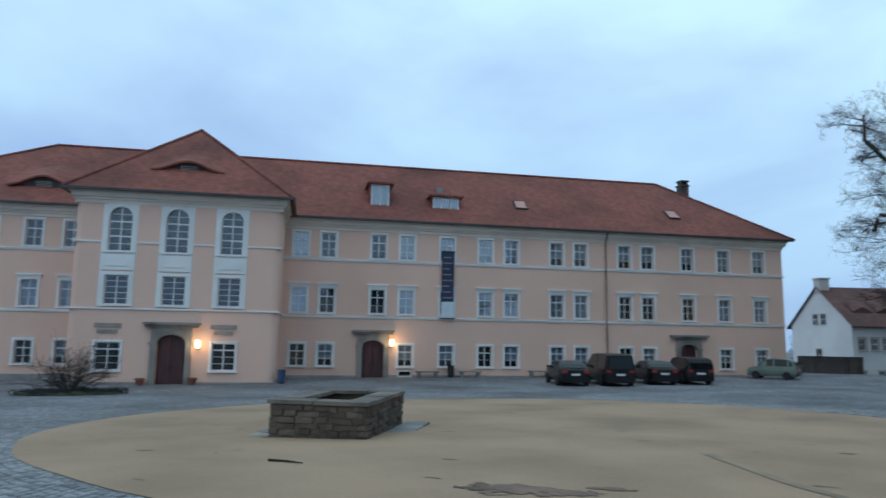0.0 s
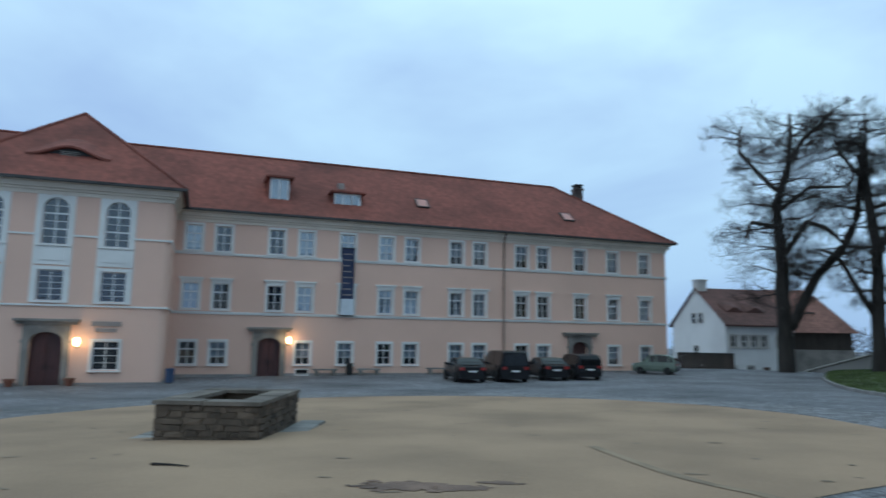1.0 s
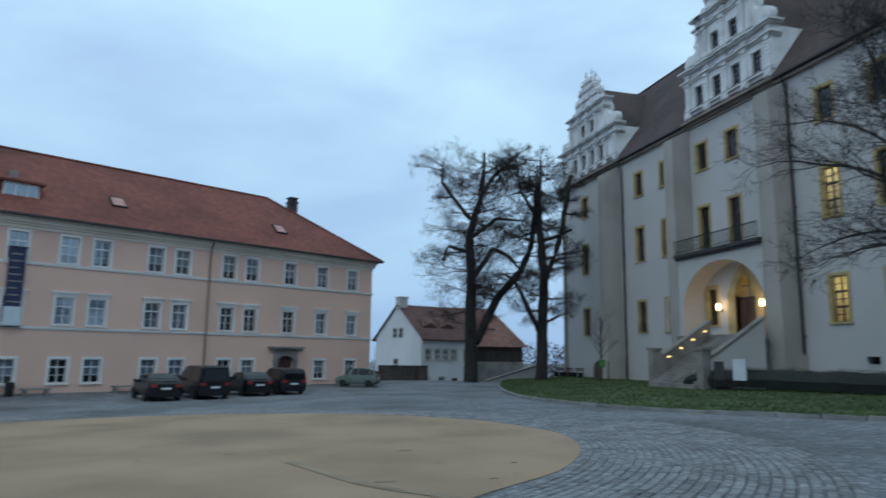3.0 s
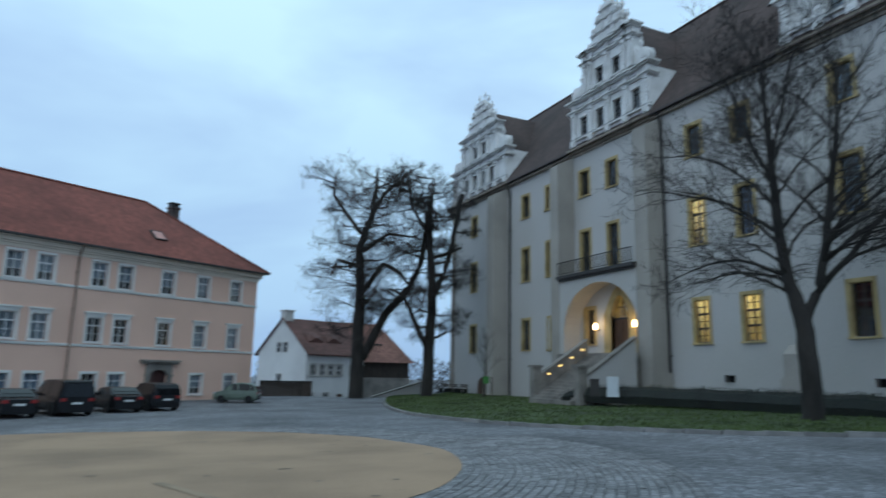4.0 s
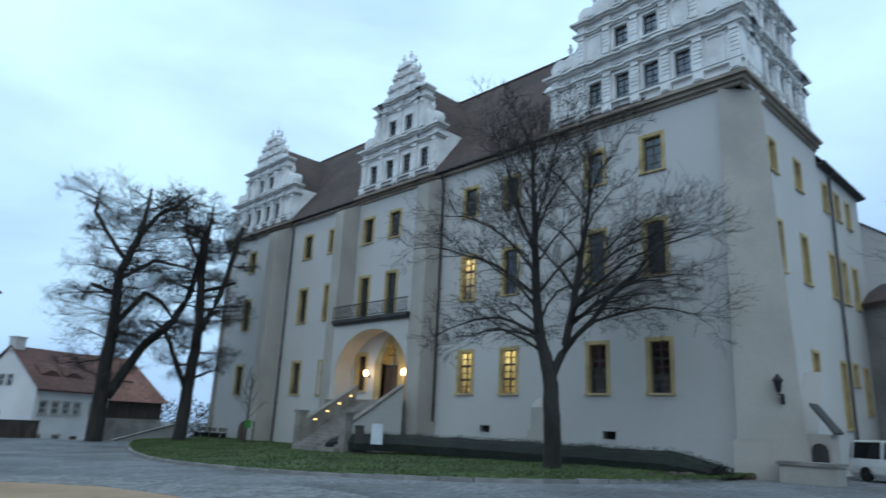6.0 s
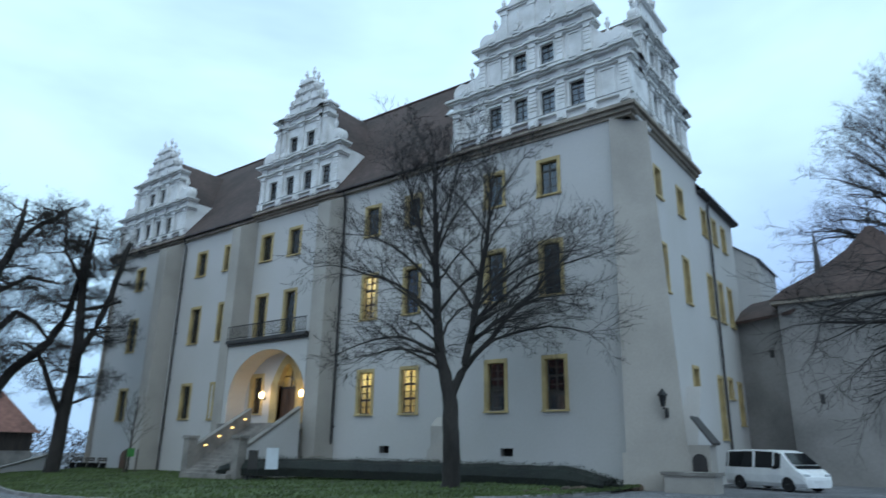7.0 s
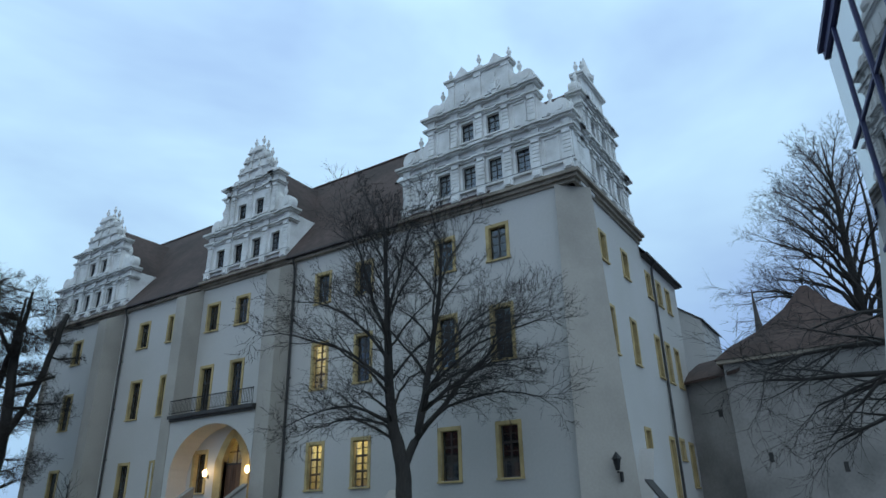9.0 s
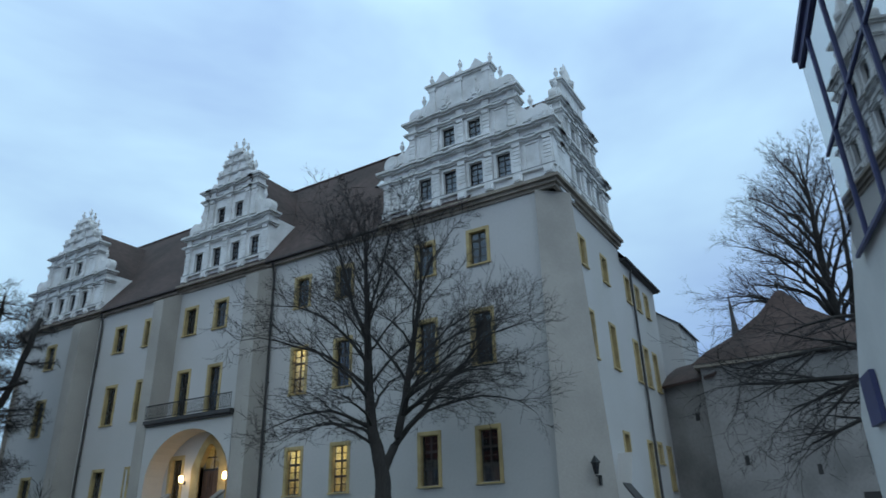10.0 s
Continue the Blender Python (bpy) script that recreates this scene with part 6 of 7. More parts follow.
# ---------------------------------------------------------------- cars
def car(name, x, y, yaw, label, paint, L, Wd, H, style, group=""):
    """A lofted car; its nose points along +x of its own frame."""
    z0 = ground_z(x, y) + 0.02
    c = thing(name, Matrix.Translation((x, y, z0)) @ pose(0, 0, 0, 0, 0, yaw), label, "car" if style != "van" else "van", group)
    hw, cl = Wd / 2, 0.2
    # stations: x, belt height, roof height (equal to the belt where there is no cabin), width factor
    S = {"sedan": [(-0.50, .62, .62, .80), (-0.485, .66, .66, .90), (-0.42, .68, .70, .97), (-0.36, .68, .82, 1), (-0.26, .67, .98, 1), (-0.05, .66, 1.0, 1), (0.08, .65, .96, 1), (0.22, .64, .70, 1), (0.26, .64, .64, .99), (0.40, .58, .58, .96), (0.47, .50, .50, .90), (0.50, .42, .42, .78)],
         "suv": [(-0.50, .56, .60, .86), (-0.49, .58, .80, .94), (-0.46, .58, .94, .98), (-0.40, .58, .99, 1), (-0.05, .57, 1.0, 1), (0.10, .57, .97, 1), (0.22, .57, .66, 1), (0.27, .57, .58, .99), (0.42, .53, .53, .96), (0.48, .46, .46, .90), (0.50, .40, .40, .80)],
         "van": [(-0.50, .50, .55, .92), (-0.495, .52, .93, .97), (-0.47, .52, .985, 1), (-0.1, .52, 1.0, 1), (0.15, .52, .985, 1), (0.24, .52, .93, 1), (0.37, .52, .62, 1), (0.41, .51, .53, .98), (0.47, .42, .42, .94), (0.495, .34, .34, .88), (0.5, .28, .28, .80)],
         "mini": [(-0.50, .52, .55, .84), (-0.48, .58, .66, .92), (-0.42, .60, .84, .97), (-0.34, .60, .97, 1), (-0.05, .60, 1.0, 1), (0.10, .60, .95, 1), (0.24, .59, .66, 1), (0.28, .58, .59, .98), (0.42, .52, .52, .94), (0.48, .44, .44, .88), (0.50, .36, .36, .76)]}[style]
    body, gl = Build(), Build()
    nose = []
    for sx, bl, rf, wf in S:
        w, zb, zr = hw * wf, bl * H, rf * H
        top = (zr - zb) / H
        rw = w * (1 - 0.55 * min(0.42, top) * 0.9)
        half = [(w * 0.86, cl), (w * 0.98, cl + 0.18), (w, zb * 0.72), (w * 0.96, zb), (rw, zr - 0.035 if top > 0.05 else zb + 0.01), (rw * 0.82, zr + (0.0 if top > 0.05 else 0.02))]
        nose.append([(sx * L, -a, b) for a, b in half] + [(sx * L, a, b) for a, b in reversed(half)])
    k = len(nose[0])
    for r in nose:
        body.v.extend(r)
    for i in range(len(nose) - 1):
        for j in range(k - 1):
            body.f.append((i * k + j, (i + 1) * k + j, (i + 1) * k + j + 1, i * k + j + 1))
    body.f.append(tuple(range(k)))
    body.f.append(tuple((len(nose) - 1) * k + j for j in reversed(range(k))))
    for i in range(len(nose) - 1):
        if min(S[i][2] - S[i][1], S[i + 1][2] - S[i + 1][1]) < 0.02 and max(S[i][2] - S[i][1], S[i + 1][2] - S[i + 1][1]) < 0.1:
            continue
        tall = S[i][2] - S[i][1] > 0.2 and S[i + 1][2] - S[i + 1][1] > 0.2
        for j, s in ((3, -1), (7, 1)):
            if tall:
                q = [Vector(nose[a][b]) for a, b in ((i, j), (i + 1, j), (i + 1, j + 1), (i, j + 1))]
                cen = sum(q, Vector()) / 4
                gl.quad(*[tuple(cen + (p - cen) * 0.88 + Vector((0, s * 0.012, 0))) for p in q])
        if not tall or i < 2:
            # windscreen and rear window
            p = [Vector(nose[a][b]) for a, b in ((i, 4), (i, 7), (i + 1, 7), (i + 1, 4))]
            cen = sum(p, Vector()) / 4
            nv = (p[1] - p[0]).cross(p[3] - p[0]).normalized()
            if abs(nv.z) < 0.97:
                if nv.z < 0:
                    nv = -nv
                gl.quad(*[tuple(cen + (v - cen) * 0.88 + nv * 0.065) for v in p])
    part("body", body, paint, c, smooth=False)
    for q in gl.f:
        g = Build()
        g.quad(*[gl.v[i] for i in q])
        part("car_window", g, CARGLASS, c, "dark tinted glass")
    wr_ = 0.31 if style != "mini" else 0.28
    if style in ("suv", "van"):
        wr_ = 0.35
    for sx in (-0.30, 0.31):
        for s in (-1, 1):
            t = Build()
            t.lathe([(wr_ * 0.62, -0.1), (wr_ * 0.95, -0.11), (wr_, -0.07), (wr_, 0.07), (wr_ * 0.95, 0.11), (wr_ * 0.62, 0.1)], 20)
            wo = part("wheel", t, TYRE, c, "", pose(sx * L, s * (hw - 0.06), wr_ - 0.02, 90 * s, 0, 0))
            rm = Build()
            rm.lathe([(wr_ * 0.62, 0.055), (wr_ * 0.6, 0.1), (wr_ * 0.2, 0.085), (wr_ * 0.1, 0.1)], 12)
            part("rim", rm, RIM, wo, "", pose(0, 0, 0, 180, 0, 0))
    zt = S[1][1] * H - 0.12
    for s in (-1, 1):
        part("tail_light", boxes((-L / 2 - 0.03, -L / 2 + 0.09, s * hw * 0.72 - 0.14, s * hw * 0.72 + 0.14, zt - 0.09, zt + 0.08)), TAIL, c, "red tail light")
        part("headlight", boxes((L * 0.455, L * 0.492, s * hw * 0.68 - 0.16, s * hw * 0.68 + 0.16, S[-3][1] * H - 0.13, S[-3][1] * H + 0.0)), CLEAR, c)
        part("wing_mirror", boxes((L * 0.17, L * 0.20, s * (hw + 0.08) - 0.09, s * (hw + 0.08) + 0.09, S[5][1] * H, S[5][1] * H + 0.15)), paint if style != "van" else BLACKCAR, c)
    part("number_plate", boxes((-L / 2 - 0.035, -L / 2 + 0.02, -0.26, 0.26, 0.62, 0.73)), PLATE, c)
    part("front_plate", boxes((L / 2 - 0.02, L / 2 + 0.02, -0.26, 0.26, 0.42, 0.53)), PLATE, c)
    part("bumper", boxes((-L / 2 - 0.05, -L / 2 + 0.15, -hw * 0.86, hw * 0.86, 0.24, 0.52)), BLACKCAR if style != "van" else paint, c)
    return c


HEAD = 111.0
car("saloon_car", -5.5, 42.7, HEAD, "black saloon car parked nose-in on the setts", BLACKCAR, 4.6, 1.82, 1.45, "sedan", "parked cars")
car("van_car", -3.0, 43.7, HEAD, "tall black people carrier parked in a row", BLACKCAR, 4.8, 1.92, 1.9, "van", "parked cars")
car("estate_car", -0.4, 45.8, HEAD, "black car with red tail lights parked in a row", BLACKCAR, 4.4, 1.78, 1.43, "sedan", "parked cars")
car("suv_car", 1.75, 47.0, HEAD, "dark grey SUV parked at the end of a row", DARKCAR, 4.4, 1.82, 1.66, "suv", "parked cars")
car("small_car", 8.0, 54.2, 160, "small pale green rounded car parked by the house corner", GREENCAR, 3.35, 1.6, 1.47, "mini")
car("white_van", 38.9, 7.95, 238, "white passenger van with tinted windows beside the castle", WHITECAR, 5.0, 1.95, 1.95, "van")

# ---------------------------------------------------------------- white house and barn beyond the court
HOUSE_ROOF = tiled_roof("reddish_brown_clay_tiles", (0.15, 0.068, 0.055))
LX, LY = 0.93, 0.37
HM = Matrix.Translation((18.3, 75, 0)) @ pose(0, 0, 0, 0, 0, math.degrees(math.atan2(LY, LX)))
ho = thing("white_house", HM, "white gabled house with brown tiled roof beyond the court", "house")
HB, HE, HR, GW, HL = -4.0, 3.7, 7.6, 10.0, 8.4
hh_ = [hole(u, 1.1, 0.7, 1.2) for u in (1.0, 2.3, 3.5, 4.7, 6.6)] + [hole(u, -2.1, 0.7, 1.2) for u in (0.8, 2.9, 7.0)] + [hole(4.9, -2.9, 0.9, 1.9)]
hb = Build()
hb.wall(0, HL, HB, HE, hh_, 0.25)
hb.quad((0, 0, HB), (0, GW, HB), (0, GW, HE), (0, GW / 2, HR), (0, 0, HE))
hb.quad((HL, 0, HB), (HL, GW, HB), (HL, GW, HE), (HL, GW / 2, HR), (HL, 0, HE))
hb.quad((0, GW, HB), (HL, GW, HB), (HL, GW, HE), (0, GW, HE))
part("wall", hb, mat("bright_white_render", (0.72, 0.71, 0.70), 0.9, 0.05, 0.3, 8.0, 0.15), ho)
# dark sheet giving the house windows their room shade by colour
part("interior", boxes((0.3, HL - 0.3, 0.8, 0.85, HB, HE)), ROOM_SHADE, ho)
for u in (1.0, 2.3, 3.5, 4.7, 6.6):
    window(ho, u, 1.1, 0.7, 1.2, ID, trim=BUTT, sash=SASH_WHITE, rows=2, depth=0.12, border=0.12)
for u in (0.8, 2.9, 7.0):
    window(ho, u, -2.1, 0.7, 1.2, ID, trim=BUTT, sash=SASH_WHITE, rows=2, depth=0.12, border=0.1)
part("door", boxes((4.45, 5.35, 0.1, 0.18, -2.9, -1.0)), OAK, ho)
GM = pose(0, 0, 0, 0, 0, -90)
for v, z, w, h in ((4.3, 3.75, 0.7, 1.0), (5.6, 3.75, 0.7, 1.0), (5.3, -0.1, 0.8, 1.2)):
    ob = part("window", boxes((-w / 2 - 0.1, w / 2 + 0.1, -0.06, -0.01, -0.1, h + 0.1)), BUTT, ho, "", GM @ pose(-v, 0, z))
    part("pane", boxes((-w / 2, w / 2, -0.075, -0.06, 0, h)), CARGLASS, ob)
    part("sash", boxes((-0.03, 0.03, -0.09, -0.075, 0, h), (-w / 2, w / 2, -0.09, -0.075, h * 0.5 - 0.025, h * 0.5 + 0.025)), SASH_WHITE, ob)
hr = Build()
o = 0.3
sl = (HR - HE) / (GW / 2)
for s in (0, 1):
    ye, zr0 = (-0.45, HE - 0.45 * sl) if s == 0 else (GW + 0.45, HE - 0.45 * sl)
    hr.quad((-o, ye, zr0 + 0.1), (HL + o, ye, zr0 + 0.1), (HL + o, GW / 2, HR + 0.1), (-o, GW / 2, HR + 0.1))
    hr.quad((-o, ye, zr0 - 0.08), (HL + o, ye, zr0 - 0.08), (HL + o, ye, zr0 + 0.1), (-o, ye, zr0 + 0.1))
part("roof", hr, HOUSE_ROOF, ho, "brown clay tile roof")
part("chimney", boxes((-0.1, 1.0, GW / 2 - 0.5, GW / 2 + 0.5, HR - 0.6, HR + 0.9), (-0.2, 1.1, GW / 2 - 0.6, GW / 2 + 0.6, HR + 0.9, HR + 1.05)), LIME, ho)
for u in (2.2, 4.8):
    b, n = Build(), 10
    for i in range(n):
        s0, s1 = -1 + 2 * i / n, -1 + 2 * (i + 1) / n
        z0_, z1_ = 0.45 * (0.5 + 0.5 * math.cos(math.pi * s0)), 0.45 * (0.5 + 0.5 * math.cos(math.pi * s1))
        b.quad((s0 * 1.1, -0.1, z0_ + 0.06), (s1 * 1.1, -0.1, z1_ + 0.06), (s1 * 1.1, 1.3, 1.15), (s0 * 1.1, 1.3, 1.15))
        b.quad((s0 * 1.1, -0.06, -0.2), (s1 * 1.1, -0.06, -0.2), (s1 * 1.1, -0.06, z1_), (s0 * 1.1, -0.06, z0_))
    part("eyebrow_dormer", b, HOUSE_ROOF, ho, "", pose(u, 1.4, HE + 1.4 * sl + 0.12))
bm_ = Matrix.Translation((27.0, 81.5, 0)) @ pose(0, 0, 0, 0, 0, 4)
ba = thing("barn", bm_, "low barn with hipped red tile roof", "barn")
part("wall", boxes((-3.2, 6.6, 0, 9, -4, 3.0)), WOOD, ba)
bb = Build()
e0, rt_ = [(-3.6, -0.6, 2.8), (7.1, -0.6, 2.8), (7.1, 9.6, 2.8), (-3.6, 9.6, 2.8)], [(-1.5, 4.5, 8.0), (3.9, 4.5, 8.0)]
bb.quad(e0[0], e0[1], rt_[1], rt_[0])
bb.quad(e0[1], e0[2], rt_[1])
bb.quad(e0[2], e0[3], rt_[0], rt_[1])
bb.quad(e0[3], e0[0], rt_[0])
part("roof", bb, OLD_ROOF, ba, "weathered red tile roof")
part("hayloft_hatch", boxes((1.2, 3.4, 1.55, 2.2, 4.85, 5.2)), SASH_DARK, ba)
part("stone_base", boxes((-3.3, 6.7, -0.15, 0.0, -4, 0.9)), STONE, ba)

# plank fence and gate by the white house
fn = thing("plank_fence", Matrix.Translation((12.4, 69.2, -1.55)) @ pose(0, 0, 0, 0, 0, -6), "brown weathered plank fence with a gate", "fence")
pm = boxes((0.0, 0.155, -0.02, 0.02, 0, 1.95)).mesh("plank", WOOD)
for i in range(30):
    part("plank", pm, WOOD, fn, "", pose(0.165 * i, rng.uniform(-0.01, 0.01), rng.uniform(-0.02, 0.02)))
part("coping", boxes((-0.1, 5.1, -0.2, 0.25, 1.95, 2.1)), SASH_DARK, fn)
for u in (0, 2.5, 4.0, 5.0):
    part("post", boxes((u - 0.09, u + 0.09, 0.02, 0.2, -0.3, 2.0)), WOOD, fn)

# ramp wall and bank between the trees
rw = Build()
rw.prism([(0, -2.0), (6.4, -2.0), (6.4, 1.0), (0, -0.75)], 0, 0.35)
rp = solid("ramp_wall", rw, LIME, "white retaining wall with sloping top beside a ramp", "wall", Matrix.Translation((22.6, 64.5, -0.2)) @ pose(0, 0, 0, 0, 0, 8))
rc = Build()
rc.prism([(-0.1, -0.75), (6.5, 1.02), (6.5, 1.17), (-0.1, -0.6)], -0.1, 0.45)
part("coping", rc, STONE, rp, "grey stone coping")

# ---------------------------------------------------------------- passage wall and gatehouse
gw = thing("passage_wall", Matrix.Translation((50.6, 11.75, 0)), "tall grey rendered wall with a tiled coping roof", "wall")
b = Build()
ang = math.degrees(math.atan2(7.7 - 11.75, 48.4 - 50.6))
wm = pose(0, 0, 0, 0, 0, ang)
b.box(-0.5, 4.7, 0, 0.8, -2, 10.85)
part("wall", b, TOWERW, gw, "", wm)
rb = Build()
rb.prism([(-0.5, 10.75), (2.6, 12.6), (2.6, 12.4), (-0.5, 10.55)], -0.7, 4.9, "x")
part("coping_roof", rb, BROWN_ROOF, gw, "", wm)
part("slit", boxes((2.5, 2.85, -0.03, 0.05, 8.0, 8.5)), SASH_DARK, gw, "", wm)
gt = thing("gatehouse", Matrix.Translation((48.2, -2.7, 0)), "old grey gatehouse with a pointed tent roof", "gatehouse")
part("wall", boxes((0, 9, 0, 11.2, -2, 11.3)), TOWERW, gt, "stained grey render")
part("eave_moulding", boxes((-0.35, 9.35, -0.35, 11.55, 11.3, 11.55)), CORNICE, gt)
tr = Build()
lv = [(0.45, 11.55), (-0.5, 12.5), (-1.9, 14.3), (-3.3, 16.2), (-4.75, 18.4)]
rows_ = []
for g_, z in lv:
    rows_.append([(-g_ if True else 0, -g_, z), (9 + g_, -g_, z), (9 + g_, 11.2 + g_, z), (-g_, 11.2 + g_, z)])
rows_[-1] = [(4.5, 5.4, 17.1), (4.6, 5.4, 17.1), (4.6, 5.8, 17.1), (4.5, 5.8, 17.1)]
rows_[-2] = [(3.3, 4.1, 15.3), (5.7, 4.1, 15.3), (5.7, 7.1, 15.3), (3.3, 7.1, 15.3)]
rows_[-3] = [(1.8, 2.2, 13.6), (7.2, 2.2, 13.6), (7.2, 9.0, 13.6), (1.8, 9.0, 13.6)]
for r0_, r1_ in zip(rows_, rows_[1:]):
    for i in range(4):
        tr.quad(r0_[i], r0_[(i + 1) % 4], r1_[(i + 1) % 4], r1_[i])
part("roof", tr, BROWN_ROOF, gt, "bell-cast brown tile roof")
fb = Build()
fb.lathe([(0.06, 0), (0.05, 0.35), (0.17, 0.5), (0.17, 0.65), (0.05, 0.8), (0.02, 1.0)], 10, (4.55, 5.6, 17.0))
part("ball_finial", fb, IRON, gt)
part("doorway", boxes((-0.05, 0.05, 2.2, 3.4, -0.6, 2.9)), SASH_DARK, gt, "dark doorway")
for y, z in ((5.2, 4.0), (9.2, 4.8)):
    part("slit", boxes((-0.03, 0.05, y, y + 0.25, z, z + 0.6)), SASH_DARK, gt)
sp_ = Build()
sp_.lathe([(0.55, 0), (0.3, 2.2), (0.03, 6.0)], 8)
spire = solid("church_spire", sp_, ZINC, "thin dark church spire far behind", "spire", Matrix.Translation((80, 9.6, 20.0)))
sb_ = Build()
sb_.box(-0.9, 0.9, -0.9, 0.9, -21.5, 0)
part("turret", sb_, TOWERW, spire)

# modern glass building at the edge of the court
MB_ = Matrix.Translation((13.98, -0.84, 0)) @ pose(0, 0, 0, 0, 0, 190)
mo = thing("glass_building", MB_, "modern building with glass bay over white rendered wall", "building")
mw = Build()
mw.prism([(-4.83, -1.0), (9.0, -1.0), (9.0, 7.45), (-0.35, 7.45), (-4.75, 3.75)], 0.06, 6.0)
part("wall", mw, MODERN, mo)
# dark sheet behind the glass, its shade put into the colour
part("backing", boxes((0.0, 9.0, 1.5, 1.6, 7.4, 10.7), (0.0, 0.05, 0.1, 1.5, 7.4, 10.7)), ROOM_SHADE, mo)
BAYS, LEVELS = (-0.42, 0.65, 2.2, 3.8, 5.4, 7.2, 9.0), (6.25, 8.5, 10.7)
for u0_, u1_ in zip(BAYS, BAYS[1:]):
    for z0_, z1_ in zip(LEVELS, LEVELS[1:]):
        part("glass_panel", boxes((u0_ + 0.01, u1_ - 0.01, -0.06, -0.03, z0_ + 0.01, z1_ - 0.01)), GLASSBLD, mo)
for u in BAYS[1:]:
    part("mullion", boxes((u - 0.035, u + 0.035, -0.1, -0.02, 6.25, 10.7)), STEELBLUE, mo)
for z in LEVELS[:2]:
    part("transom", boxes((-0.45, 9.0, -0.09, -0.02, z - 0.035, z + 0.035)), STEELBLUE, mo)
part("fascia", boxes((-0.45, 9.0, -0.12, 6.0, 10.7, 10.9)), STEELBLUE, mo, "dark blue roof edge")
part("roof_edge", boxes((-0.5, 9.0, -0.2, 6.0, 10.92, 11.05)), STEELBLUE, mo)
part("notice_panel", boxes((-3.26, -2.16, -0.06, 0.05, 3.36, 4.39)), STEELBLUE, mo, "dark blue panel on the wall")

# ---------------------------------------------------------------- small things
def bench(u):
    x, y = (PK @ Vector((u, -0.55, 0))).to_2d()
    t = thing("bench", Matrix.Translation((x, y, ground_z(x, y))) @ pose(0, 0, 0, 0, 0, 29.03), "plain stone bench against the pink wall", "bench", "wall benches")
    part("seat", boxes((-0.85, 0.85, -0.2, 0.2, 0.38, 0.47, 0.01)), SLAB, t)
    for s in (-0.6, 0.6):
        part("leg", boxes((s - 0.12, s + 0.12, -0.17, 0.17, -0.05, 0.38)), STONE, t)


for u in (8.3, 11.4, 16.6):
    bench(u)


def bin_(u, v, label, material):
    x, y = (PK @ Vector((u, v, 0))).to_2d()
    t = thing("litter_bin", Matrix.Translation((x, y, ground_z(x, y))), label, "litter bin")
    b = Build()
    b.lathe([(0.2, 0.06), (0.24, 0.1), (0.25, 0.78), (0.27, 0.82), (0.2, 0.86)], 14)
    part("body", b, material, t)
    part("base", boxes((-0.05, 0.05, -0.05, 0.05, -0.03, 0.1)), IRON, t)


bin_(10.0, -0.5, "dark cylindrical litter bin at the pink wall", IRON)
bin_(-1.55, -5.6, "blue-grey litter bin at the pavilion corner", SIGNBLUE)
for u in (-9.45, -6.6):
    x, y = (PK @ Vector((u, -5.95, 0))).to_2d()
    t = thing("flower_pot", Matrix.Translation((x, y, ground_z(x, y))), "terracotta flower pot beside the door", "flower pot", "door pots")
    b = Build()
    b.lathe([(0.17, 0), (0.25, 0.32), (0.29, 0.33), (0.29, 0.4), (0.24, 0.4), (0.22, 0.36)], 14)
    part("pot", b, TERRA, t)
    b = Build()
    b.lathe([(0.22, 0.36), (0.1, 0.4), (0.02, 0.42)], 12)
    part("earth", b, SOIL, t)

# sign boards near the stairs
for (x, y), w, h, mt, lb in (((24.75, 31.9), 0.55, 1.0, SASH_DARK, "dark information board on a post"), ((25.35, 31.0), 0.7, 1.15, BANNERW, "white notice board on two posts"), ((26.4, 40.1), 0.6, 0.75, SIGNBLUE, "blue notice sign by the stairs")):
    t = thing("notice_board", Matrix.Translation((x, y, -0.25)) @ pose(0, 0, 0, 0, 0, -60), lb, "sign")
    part("board", boxes((-w / 2, w / 2, -0.03, 0.03, 0.75, 0.75 + h)), mt, t)
    for s in (-1, 1):
        part("post", boxes((s * w / 2 - 0.03, s * w / 2 + 0.03, -0.02, 0.02, -0.1, 0.78)), IRON, t)
# small arched door at the castle foot
dd_ = Build()
n = 10
dd_.prism([(-0.62, -1.0)] + [(-0.62 * math.cos(math.pi * i / n), 1.2 + 0.62 * math.sin(math.pi * i / n)) for i in range(n + 1)] + [(0.62, -1.0)], -0.06, 0.0)
part("cellar_door", dd_, OAK, castle, "small arched brown door", pose(-58.9, 0, -0.75) @ Matrix.Diagonal((1.35, 1.0, 1.1, 1.0)))
# lantern on the corner buttress
la = thing("lantern", CF @ pose(-11.3, 0.92, 3.85), "black iron wall lantern on the corner buttress", "lantern")
lb_ = Build()
lb_.lathe([(0.10, 0.0), (0.2, 0.5), (0.27, 0.52), (0.12, 0.72), (0.03, 0.85)], 6, (0, -0.35, 0))
part("housing", lb_, IRON, la)
part("bracket", boxes((-0.03, 0.03, -0.38, 0.25, -0.12, -0.04), (-0.03, 0.03, -0.02, 0.3, -0.5, -0.04)), IRON, la)
# corner stone trough and porch at the foot of the buttress
cp_ = thing("buttress_porch", Matrix.Translation((32.0, 9.6, 0)), "low stone-capped porch leaning on the castle corner", "porch")
part("wall", boxes((-0.4, 1.0, -0.6, 1.6, -1, 0.75)), BUTT, cp_)
part("cap", boxes((-0.5, 1.1, -0.7, 1.7, 0.75, 0.9)), STONE, cp_)
pq = Build()
pq.prism([(2.6, -1), (6.6, -1), (6.6, 5.2), (5.6, 5.2)], 1.3, 2.2)
part("raking_buttress", pq, LIME, cp_)
